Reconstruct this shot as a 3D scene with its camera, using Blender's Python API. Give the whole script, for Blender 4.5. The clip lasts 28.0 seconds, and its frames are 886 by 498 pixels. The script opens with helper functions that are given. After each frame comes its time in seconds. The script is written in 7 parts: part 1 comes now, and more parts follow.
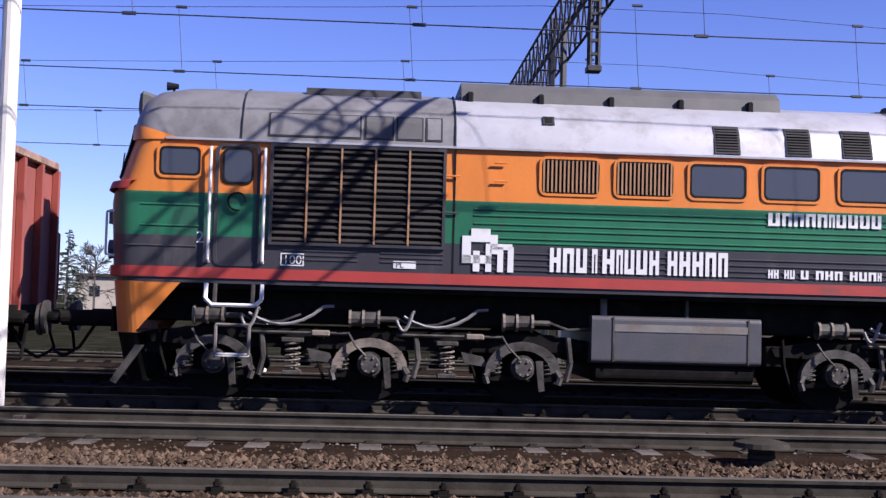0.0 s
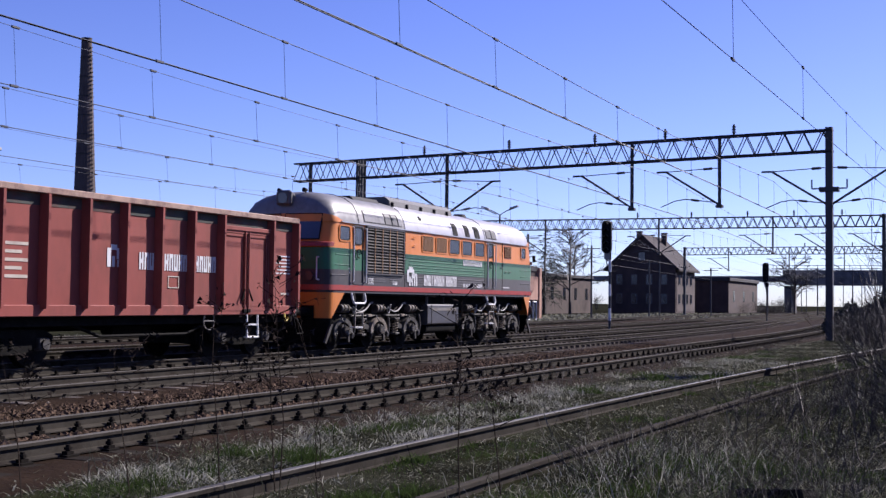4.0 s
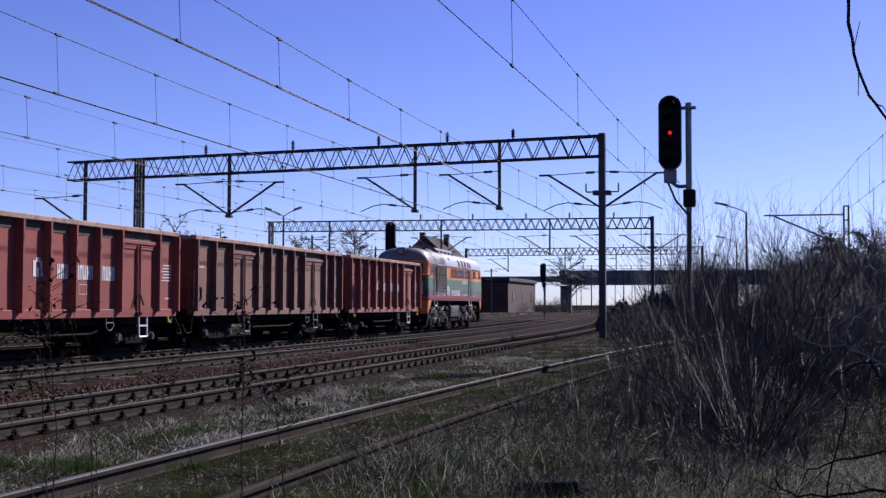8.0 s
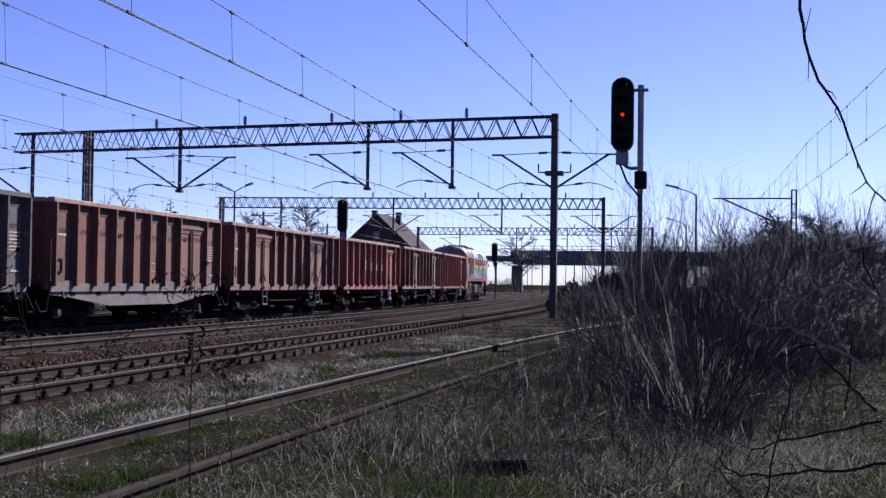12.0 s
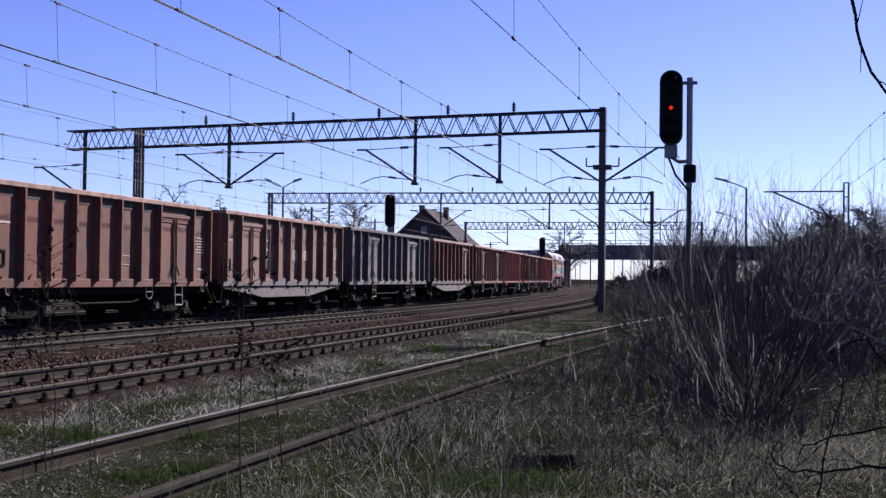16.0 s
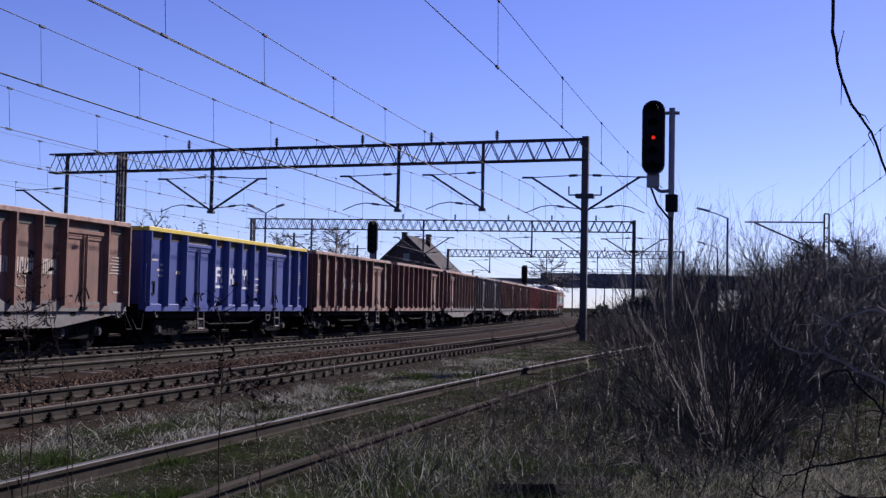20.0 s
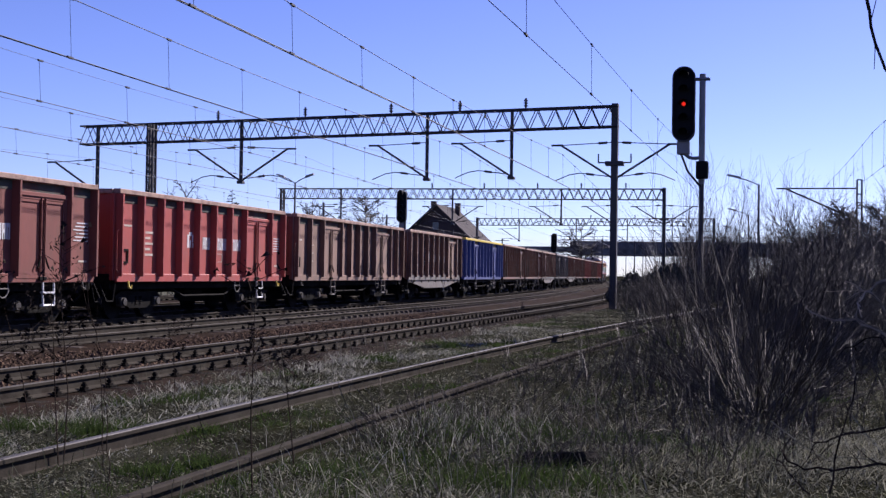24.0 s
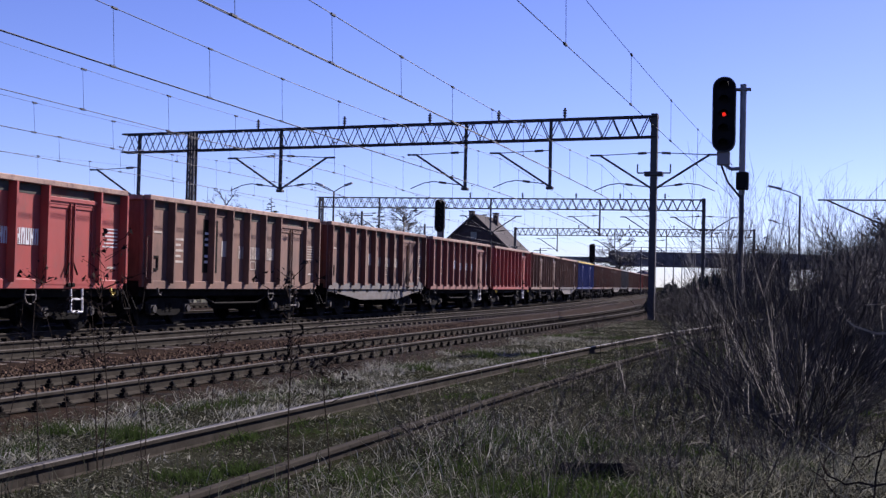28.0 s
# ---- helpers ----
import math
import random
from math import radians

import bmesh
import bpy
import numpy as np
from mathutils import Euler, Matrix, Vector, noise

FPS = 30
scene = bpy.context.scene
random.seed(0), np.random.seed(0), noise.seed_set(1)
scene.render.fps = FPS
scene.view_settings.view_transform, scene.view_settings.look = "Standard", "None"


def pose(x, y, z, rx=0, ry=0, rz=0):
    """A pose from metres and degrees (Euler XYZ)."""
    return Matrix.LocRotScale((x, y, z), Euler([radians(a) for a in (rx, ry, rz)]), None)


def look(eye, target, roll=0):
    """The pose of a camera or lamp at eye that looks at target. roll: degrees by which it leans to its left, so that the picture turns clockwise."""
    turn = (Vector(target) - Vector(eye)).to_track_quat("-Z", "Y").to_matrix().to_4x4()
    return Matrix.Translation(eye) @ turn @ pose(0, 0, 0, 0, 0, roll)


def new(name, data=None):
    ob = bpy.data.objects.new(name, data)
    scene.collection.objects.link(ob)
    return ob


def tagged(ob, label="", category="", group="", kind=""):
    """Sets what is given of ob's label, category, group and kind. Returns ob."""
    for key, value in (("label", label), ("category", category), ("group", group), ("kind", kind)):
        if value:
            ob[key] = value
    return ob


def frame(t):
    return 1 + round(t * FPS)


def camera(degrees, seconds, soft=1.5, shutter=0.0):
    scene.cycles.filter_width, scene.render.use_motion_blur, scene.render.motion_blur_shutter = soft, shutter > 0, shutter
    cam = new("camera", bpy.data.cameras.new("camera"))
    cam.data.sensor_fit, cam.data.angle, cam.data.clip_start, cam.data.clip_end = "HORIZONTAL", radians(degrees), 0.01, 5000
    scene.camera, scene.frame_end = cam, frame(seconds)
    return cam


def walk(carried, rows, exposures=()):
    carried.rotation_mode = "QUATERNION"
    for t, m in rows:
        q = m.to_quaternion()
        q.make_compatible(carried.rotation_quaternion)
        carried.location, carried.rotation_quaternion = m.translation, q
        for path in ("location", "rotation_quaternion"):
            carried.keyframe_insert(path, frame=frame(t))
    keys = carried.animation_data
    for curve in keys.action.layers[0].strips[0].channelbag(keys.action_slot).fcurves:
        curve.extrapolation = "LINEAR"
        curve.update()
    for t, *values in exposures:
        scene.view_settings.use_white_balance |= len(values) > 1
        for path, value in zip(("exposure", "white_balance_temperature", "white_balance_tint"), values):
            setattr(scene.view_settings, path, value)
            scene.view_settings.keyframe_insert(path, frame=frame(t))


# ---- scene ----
# ---- camera: a hand-held camera that stands still and pans ----
EYE = 1.368
EXPO = [(0, 1.17, 6200, 21), (1.0, 1.37, 6400, 20), (2.0, 1.64, 7000, 18), (2.7, 1.42, 6600, 20), (4.0, 1.02, 6200, 21), (6.5, 1.12, 6250, 23), (7.2, 1.05, 6250, 23), (8.0, 0.72, 6100, 24), (9.0, 0.66, 6000, 25), (10.0, 0.77, 6050, 25), (11.0, 0.9, 6100, 24), (14, 1.02, 6320, 23), (18, 0.98, 6320, 23), (20, 0.75, 6220, 24), (21, 0.77, 6220, 24), (25, 1.02, 6320, 23), (28, 0.96, 6320, 23)]
# seconds, yaw, pitch, roll in degrees
PATH = [
    (0.0, -3.32, 2.65, -1.55),
    (0.5, -19.31, 3.68, -0.52),
    (1.0, -26.96, 2.86, -0.03),
    (1.5, -35.21, 1.56, -0.09),
    (2.0, -43.13, 2.80, 0.88),
    (2.5, -49.66, 2.21, -0.13),
    (3.0, -59.59, 2.27, -0.73),
    (3.5, -63.15, 2.59, -0.69),
    (4.0, -65.09, 2.51, -0.69),
    (4.5, -66.60, 2.22, -0.72),
    (6.5, -72.94, 1.66, -0.43),
    (7.0, -72.98, 1.79, -0.39),
    (7.5, -74.29, 2.36, -0.26),
    (8.0, -75.43, 2.65, -0.16),
    (8.5, -77.01, 2.78, -0.54),
    (9.0, -77.25, 2.77, -0.56),
    (9.5, -77.74, 2.82, -0.61),
    (10.0, -77.69, 2.57, -0.80),
    (10.5, -77.68, 2.27, -0.84),
    (11.0, -77.74, 1.91, -0.85),
    (11.5, -77.82, 1.67, -0.87),
    (13.5, -77.40, 1.56, -0.52),
    (14.0, -77.06, 1.48, -0.53),
    (14.5, -76.83, 1.46, -0.65),
    (15.0, -76.44, 1.42, -0.61),
    (15.5, -75.75, 1.45, -0.65),
    (16.0, -75.48, 1.35, -0.73),
    (16.5, -75.44, 1.31, -0.78),
    (17.0, -75.54, 1.42, -0.51),
    (17.5, -75.67, 1.55, -0.41),
    (18.0, -75.77, 1.78, -0.72),
    (18.5, -75.85, 1.95, -0.86),
    (19.0, -75.93, 2.13, -1.10),
    (19.5, -76.29, 2.44, -1.11),
    (20.0, -76.35, 2.67, -1.23),
    (20.5, -76.29, 2.69, -1.38),
    (21.0, -76.07, 2.50, -1.53),
    (21.5, -75.74, 2.19, -1.59),
    (22.0, -75.29, 1.54, -1.61),
    (22.5, -75.23, 1.18, -1.70),
    (24.5, -74.90, 1.32, -0.65),
    (25.0, -75.01, 1.56, -0.54),
    (25.5, -75.15, 1.60, -0.65),
    (26.0, -75.28, 1.55, -0.81),
    (26.5, -75.24, 1.61, -0.72),
    (27.0, -75.13, 1.80, -0.72),
    (27.5, -74.65, 1.92, -1.27),
    (28.0, -73.12, 1.56, -1.38),
]
cam = camera(40.8, 28.0, soft=1.4)
walk(cam, [(t, pose(0, 0, EYE, 90 + p, r, y)) for t, y, p, r in PATH],
     exposures=EXPO)


# ---- light ----
SUN_EL = radians(38.0)
SUN_DIR = Vector((0.85 * math.cos(SUN_EL), -0.527 * math.cos(SUN_EL), math.sin(SUN_EL)))
world = bpy.data.worlds.new("sky_world")
scene.world = world
world.use_nodes = True
_wn, _wl = world.node_tree.nodes, world.node_tree.links
_sky = _wn.new("ShaderNodeTexSky")
_sky.sky_type = "NISHITA"
_sky.sun_disc = False
_sky.sun_elevation = SUN_EL
_sky.sun_rotation = math.atan2(SUN_DIR.x, SUN_DIR.y)
_sky.air_density, _sky.dust_density, _sky.ozone_density = 1.0, 0.25, 6.0
_bg = _wn["Background"]
_bg.inputs["Strength"].default_value = 0.073
_hs = _wn.new("ShaderNodeHueSaturation")
_hs.inputs["Hue"].default_value, _hs.inputs["Saturation"].default_value = 0.53, 1.12
_wl.new(_sky.outputs["Color"], _hs.inputs["Color"])
# bluish haze towards the horizon, the same all round
_tc, _sp, _hz, _hm = _wn.new("ShaderNodeTexCoord"), _wn.new("ShaderNodeSeparateXYZ"), _wn.new("ShaderNodeMapRange"), _wn.new("ShaderNodeMix")
_wl.new(_tc.outputs["Generated"], _sp.inputs[0])
_wl.new(_sp.outputs["Z"], _hz.inputs["Value"])
_hz.interpolation_type = "SMOOTHSTEP"
_hz.inputs["From Min"].default_value, _hz.inputs["From Max"].default_value = 0.22, -0.02
_hz.inputs["To Min"].default_value, _hz.inputs["To Max"].default_value = 0.0, 1.0
_hm.data_type, _hm.blend_type = "RGBA", "MULTIPLY"
_hm.inputs[7].default_value = (0.86, 0.90, 1.22, 1)
_wl.new(_hz.outputs["Result"], _hm.inputs[0])
_wl.new(_hs.outputs["Color"], _hm.inputs[6])
_wl.new(_hm.outputs[2], _bg.inputs["Color"])
sun_data = bpy.data.lights.new("sun", "SUN")
sun_data.energy, sun_data.angle, sun_data.color = 5.0, radians(0.53), (1.0, 0.95, 0.88)
sun = new("sun", sun_data)
sun.matrix_world = look(SUN_DIR * 100, (0, 0, 0))


# ---- materials ----
def mat(name, col, rough=0.6, metal=0.0, var=0.25, scale=3.0, fine=60.0, bump=0.15, dirt=None, dirt_amt=0.0, spec=0.5, rnd=0.0, island=False, streak=1.0):
    """Procedural surface: two scales of colour change, a second colour in patches, fine relief."""
    m = bpy.data.materials.new(name)
    m.use_nodes = True
    n, l = m.node_tree.nodes, m.node_tree.links
    b = n["Principled BSDF"]
    b.inputs["Roughness"].default_value = rough
    b.inputs["Metallic"].default_value = metal
    b.inputs["Specular IOR Level"].default_value = spec
    tc = n.new("ShaderNodeTexCoord")
    mp = n.new("ShaderNodeMapping")
    mp.inputs["Scale"].default_value = (1, 1, streak)
    l.new(tc.outputs["Object"], mp.inputs["Vector"])
    n1, n2 = n.new("ShaderNodeTexNoise"), n.new("ShaderNodeTexNoise")
    for nn, s, dt in ((n1, scale, 5), (n2, fine, 3)):
        nn.inputs["Scale"].default_value = s
        nn.inputs["Detail"].default_value = dt
        l.new(mp.outputs["Vector"], nn.inputs["Vector"])
    mixf = n.new("ShaderNodeMath")
    mixf.operation = "MULTIPLY_ADD"
    l.new(n2.outputs["Fac"], mixf.inputs[0])
    mixf.inputs[1].default_value = 0.5
    l.new(n1.outputs["Fac"], mixf.inputs[2])
    mr = n.new("ShaderNodeMapRange")
    mr.inputs["From Min"].default_value, mr.inputs["From Max"].default_value = 0.45, 1.05
    mr.inputs["To Min"].default_value, mr.inputs["To Max"].default_value = 1 - var, 1 + var
    l.new(mixf.outputs[0], mr.inputs["Value"])
    last = mr.outputs["Result"]
    if rnd:
        oi = n.new("ShaderNodeObjectInfo") if not island else n.new("ShaderNodeNewGeometry")
        r2 = n.new("ShaderNodeMapRange")
        r2.inputs["To Min"].default_value, r2.inputs["To Max"].default_value = 1 - rnd, 1 + rnd
        l.new(oi.outputs["Random Per Island" if island else "Random"], r2.inputs["Value"])
        mu = n.new("ShaderNodeMath")
        mu.operation = "MULTIPLY"
        l.new(last, mu.inputs[0])
        l.new(r2.outputs["Result"], mu.inputs[1])
        last = mu.outputs[0]
    base = n.new("ShaderNodeMix")
    base.data_type = "RGBA"
    base.inputs[6].default_value = (*col, 1)
    base.inputs[7].default_value = (*(dirt or col), 1)
    base.inputs[0].default_value = 0
    if dirt:
        n3 = n.new("ShaderNodeTexNoise")
        n3.inputs["Scale"].default_value = scale * 0.6
        n3.inputs["Detail"].default_value = 8
        n3.inputs["Roughness"].default_value = 0.7
        l.new(mp.outputs["Vector"], n3.inputs["Vector"])
        dr = n.new("ShaderNodeMapRange")
        dr.inputs["From Min"].default_value = 0.62 - 0.35 * dirt_amt
        dr.inputs["From Max"].default_value = 0.80 - 0.35 * dirt_amt
        l.new(n3.outputs["Fac"], dr.inputs["Value"])
        l.new(dr.outputs["Result"], base.inputs[0])
    hs = n.new("ShaderNodeVectorMath")
    hs.operation = "SCALE"
    l.new(base.outputs[2], hs.inputs[0])
    l.new(last, hs.inputs["Scale"])
    l.new(hs.outputs[0], b.inputs["Base Color"])
    if bump:
        bp = n.new("ShaderNodeBump")
        bp.inputs["Strength"].default_value = bump
        bp.inputs["Distance"].default_value = 0.02
        l.new(n2.outputs["Fac"], bp.inputs["Height"])
        l.new(bp.outputs["Normal"], b.inputs["Normal"])
    return m


M = {}
M["orange"] = mat("orange_paint", (0.4799, 0.1471, 0.0232), 0.45, spec=0.3, var=0.12, dirt=(0.2709, 0.1006, 0.0387), dirt_amt=0.1, bump=0.03, streak=0.3)
M["green"] = mat("green_paint", (0.0093, 0.1006, 0.048), 0.45, spec=0.3, var=0.15, dirt=(0.0232, 0.0542, 0.0387), dirt_amt=0.2, bump=0.03, streak=0.3)
M["grey"] = mat("dark_grey_paint", (0.0271, 0.0263, 0.031), 0.45, spec=0.3, var=0.15, dirt=(0.0619, 0.0581, 0.0542), dirt_amt=0.2, bump=0.03, streak=0.3)
M["redline"] = mat("red_stripe_paint", (0.2554, 0.0271, 0.0193), 0.5, var=0.15, dirt=(0.1161, 0.0387, 0.031), dirt_amt=0.2, bump=0.03)
M["roof"] = mat("silver_roof_paint", (0.3328, 0.3328, 0.3483), 0.4, metal=0.25, var=0.1, dirt=(0.2477, 0.2399, 0.2322), dirt_amt=0.35, bump=0.04)
M["roofdark"] = mat("sooty_roof_paint", (0.0271, 0.0271, 0.0286), 0.75, spec=0.2, var=0.25, dirt=(0.0387, 0.0387, 0.0387), dirt_amt=0.5)
M["roofsoot"] = mat("sooty_grey_roof_paint", (0.1471, 0.1447, 0.1432), 0.5, metal=0.15, var=0.15, dirt=(0.1006, 0.0968, 0.0929), dirt_amt=0.45, bump=0.04)
M["fairing"] = mat("grey_fairing_paint", (0.0581, 0.0581, 0.0589), 0.65, var=0.2, dirt=(0.0697, 0.0658, 0.0619), dirt_amt=0.45)
M["white"] = mat("white_paint", (0.5108, 0.5108, 0.5031), 0.5, var=0.06, dirt=(0.387, 0.3715, 0.3483), dirt_amt=0.1, bump=0.02)
M["cream"] = mat("faded_cream_paint", (0.3715, 0.3251, 0.2632), 0.6, var=0.15, dirt=(0.2322, 0.1703, 0.1393), dirt_amt=0.35)
M["yellow"] = mat("yellow_paint", (0.4799, 0.3638, 0.0464), 0.5, var=0.12)
M["black"] = mat("black_paint", (0.0077, 0.0077, 0.0086), 0.75, var=0.3, spec=0.12)
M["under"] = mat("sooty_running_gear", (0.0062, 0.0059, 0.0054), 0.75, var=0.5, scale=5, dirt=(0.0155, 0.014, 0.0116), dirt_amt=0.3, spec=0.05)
M["gear"] = mat("greasy_grey_steel", (0.0522, 0.0486, 0.0432), 0.6, metal=0.2, var=0.5, scale=6, dirt=(0.0232, 0.0202, 0.017), dirt_amt=0.45, spec=0.3)
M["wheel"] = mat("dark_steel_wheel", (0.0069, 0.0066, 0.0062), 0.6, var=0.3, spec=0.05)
M["louvre"] = mat("dark_louvre_metal", (0.0232, 0.0202, 0.0178), 0.7, var=0.3, spec=0.2)
M["tank"] = mat("grey_tank_paint", (0.0426, 0.0426, 0.048), 0.5, var=0.2, dirt=(0.0542, 0.0503, 0.0464), dirt_amt=0.3)
M["rust_red"] = mat("oxide_red_wagon_paint", (0.1935, 0.0434, 0.0325), 0.6, var=0.15, scale=1.2, fine=9, bump=0.03, dirt=(0.1316, 0.0348, 0.0248), dirt_amt=0.32, streak=0.45, spec=0.2)
M["bright_red"] = mat("bright_red_wagon_paint", (0.2554, 0.0279, 0.0185), 0.55, var=0.15, scale=1.5, dirt=(0.1548, 0.0387, 0.0271), dirt_amt=0.25, streak=0.45, fine=9, bump=0.04)
M["dull_red"] = mat("dull_red_wagon_paint", (0.15, 0.042, 0.033), 0.65, var=0.2, scale=1.4, fine=9, bump=0.03, dirt=(0.11, 0.04, 0.03), dirt_amt=0.4, streak=0.45, spec=0.2)
M["brown_red"] = mat("brown_rusty_wagon_paint", (0.1277, 0.0464, 0.0302), 0.75, var=0.25, scale=1.5, dirt=(0.0658, 0.0348, 0.0248), dirt_amt=0.5, streak=0.45, fine=9, bump=0.04, spec=0.2)
M["pale_brown"] = mat("faded_brown_wagon_paint", (0.1471, 0.0735, 0.0511), 0.75, var=0.25, scale=1.5, dirt=(0.0774, 0.0426, 0.031), dirt_amt=0.45, streak=0.45, fine=9, bump=0.04, spec=0.2)
M["wagon_grey"] = mat("grey_wagon_paint", (0.0581, 0.0557, 0.0581), 0.7, var=0.2, scale=1.5, dirt=(0.0542, 0.0387, 0.0348), dirt_amt=0.35, streak=0.45, fine=9, bump=0.04, spec=0.2)
M["blue"] = mat("blue_wagon_paint", (0.016, 0.036, 0.165), 0.5, var=0.15, scale=1.5, dirt=(0.0155, 0.0232, 0.0774), dirt_amt=0.2, streak=0.45, fine=9, bump=0.04)
M["greygreen"] = mat("mottled_grey_green", (0.055, 0.058, 0.05), 0.8, var=0.4, scale=2, dirt=(0.10, 0.05, 0.04), dirt_amt=0.45, spec=0.15)
M["frame_pale"] = mat("pale_dusty_frame", (0.112, 0.106, 0.098), 0.75, var=0.25, scale=3, dirt=(0.0929, 0.0697, 0.0542), dirt_amt=0.4)
# rim painted tan as if its top caught the sun, with worn patches
M["rim"] = mat("worn_rim_painted_sunlit", (0.2632, 0.1703, 0.1238), 0.7, var=0.3, scale=4, dirt=(0.1238, 0.0619, 0.0464), dirt_amt=0.45)
M["railtop"] = mat("worn_bright_rail_head", (0.066, 0.063, 0.061), 0.68, metal=0.35, var=0.35, scale=1.5, dirt=(0.0387, 0.0333, 0.0294), dirt_amt=0.4, bump=0.02, spec=0.15)
M["railworn"] = mat("dull_rail_head", (0.069, 0.063, 0.055), 0.85, var=0.25, scale=2, bump=0.05, spec=0.08)
M["railside"] = mat("rusty_rail_side", (0.0356, 0.0318, 0.0256), 0.9, var=0.3, scale=4, dirt=(0.0232, 0.0193, 0.0155), dirt_amt=0.4, spec=0.03)
M["chair"] = mat("rusty_rail_chair", (0.0108, 0.0093, 0.0077), 0.85, var=0.3, spec=0.03)
M["sleeper"] = mat("grey_concrete_sleeper", (0.0774, 0.0681, 0.0581), 0.9, var=0.25, scale=4, dirt=(0.0774, 0.0619, 0.0542), dirt_amt=0.5, rnd=0.25, spec=0.03)
M["woodsleeper"] = mat("old_wooden_sleeper", (0.0185, 0.0155, 0.0124), 0.9, var=0.35, scale=6, streak=1, rnd=0.25, spec=0.03)
M["ballast"] = mat("ballast_bed", (0.017, 0.0108, 0.0069), 0.95, var=0.45, scale=2.0, fine=18, bump=0.8, spec=0.03)
M["stone"] = mat("brown_ballast_stone", (0.0627, 0.0428, 0.029), 0.95, var=0.2, scale=8, rnd=0.6, island=True, bump=0.3, spec=0.03)
M["stonepale"] = mat("pale_ballast_stone", (0.1006, 0.0867, 0.0697), 0.95, var=0.2, scale=8, rnd=0.5, island=True, bump=0.3, spec=0.03)
M["soil"] = mat("dry_grassy_soil", (0.017, 0.0172, 0.0118), 1.0, var=0.8, scale=1.3, fine=30, bump=1.0, dirt=(0.0124, 0.014, 0.0062), dirt_amt=0.35, spec=0.0)


def leafy(name, col, rnd):
    """Thin blades that let some light through; each blade has a tone of its own."""
    m = bpy.data.materials.new(name)
    m.use_nodes = True
    n, l = m.node_tree.nodes, m.node_tree.links
    n.remove(n["Principled BSDF"])
    geo = n.new("ShaderNodeNewGeometry")
    mr = n.new("ShaderNodeMapRange")
    mr.inputs["To Min"].default_value, mr.inputs["To Max"].default_value = 1 - rnd, 1 + rnd
    l.new(geo.outputs["Random Per Island"], mr.inputs["Value"])
    sc = n.new("ShaderNodeVectorMath")
    sc.operation = "SCALE"
    sc.inputs[0].default_value = col
    l.new(mr.outputs["Result"], sc.inputs["Scale"])
    a, b, mx = n.new("ShaderNodeBsdfDiffuse"), n.new("ShaderNodeBsdfTranslucent"), n.new("ShaderNodeMixShader")
    mx.inputs[0].default_value = 0.4
    for q in (a, b):
        l.new(sc.outputs[0], q.inputs["Color"])
    l.new(a.outputs[0], mx.inputs[1])
    l.new(b.outputs[0], mx.inputs[2])
    l.new(mx.outputs[0], n["Material Output"].inputs["Surface"])
    return m


M["drygrass"] = leafy("dry_grass_blade", (0.048, 0.052, 0.037), 0.9)
# bark with the sun's highlights painted into its pale colour
M["litbark"] = mat("bark_painted_sunlit", (0.21, 0.18, 0.14), 0.8, var=0.5, scale=9, bump=0, spec=0.1)
M["straw"] = leafy("pale_dead_straw", (0.14, 0.14, 0.107), 0.95)
M["silver"] = leafy("silvery_dead_grass", (0.24, 0.24, 0.205), 0.85)
M["greengrass"] = leafy("green_grass_blade", (0.034, 0.054, 0.016), 0.5)
M["twig"] = mat("bare_brown_twig", (0.036, 0.031, 0.026), 0.6, var=0.35, scale=2, bump=0, rnd=0.6, island=True, spec=0.25)
M["stem"] = mat("grey_brown_stem", (0.05, 0.043, 0.035), 0.7, var=0.35, scale=2, bump=0, rnd=0.65, island=True, spec=0.12)
M["seed"] = mat("dark_seed_head", (0.0232, 0.0185, 0.0155), 0.95, var=0.3, bump=0, rnd=0.4, island=True, spec=0.0)
M["bark"] = mat("grey_bark", (0.0774, 0.0658, 0.0557), 0.9, var=0.3)
M["needle"] = mat("dark_conifer_needles", (0.024, 0.03, 0.019), 0.9, var=0.4, rnd=0.4, island=True, bump=0)
M["mast"] = mat("dark_painted_mast_steel", (0.0217, 0.0217, 0.0248), 0.6, var=0.3, scale=2, dirt=(0.0387, 0.0348, 0.031), dirt_amt=0.3)
M["mastgrey"] = mat("grey_galvanised_mast_steel", (0.1703, 0.1703, 0.178), 0.5, metal=0.4, var=0.2)
M["palepost"] = mat("pale_painted_post", (0.4799, 0.4644, 0.4257), 0.5, var=0.12, scale=2)
M["wire"] = mat("overhead_copper_wire", (0.0155, 0.017, 0.0217), 0.6, var=0.1, bump=0)
M["brick"] = mat("sooty_brick", (0.0522, 0.0342, 0.0279), 0.9, var=0.35, scale=0.8, fine=9, dirt=(0.0464, 0.031, 0.0271), dirt_amt=0.5)
M["soot"] = mat("sooty_chimney_brick", (0.0658, 0.048, 0.0426), 0.9, var=0.35, scale=0.5, fine=6)
# lit copy of the shed's brick: sunlight painted in as pale pink
M["sunbrick"] = mat("brick_painted_sunlit", (0.3251, 0.1858, 0.1316), 0.9, var=0.2, scale=0.8, fine=9)
M["plaster"] = mat("pale_plaster", (0.3251, 0.2864, 0.2322), 0.9, var=0.2, scale=0.6)
M["rooftar"] = mat("dark_roofing", (0.0271, 0.0256, 0.0271), 0.85, var=0.3, scale=0.5)
M["rooftile"] = mat("grey_roof_tile", (0.0503, 0.0441, 0.0426), 0.9, var=0.3, scale=0.5, spec=0.1)
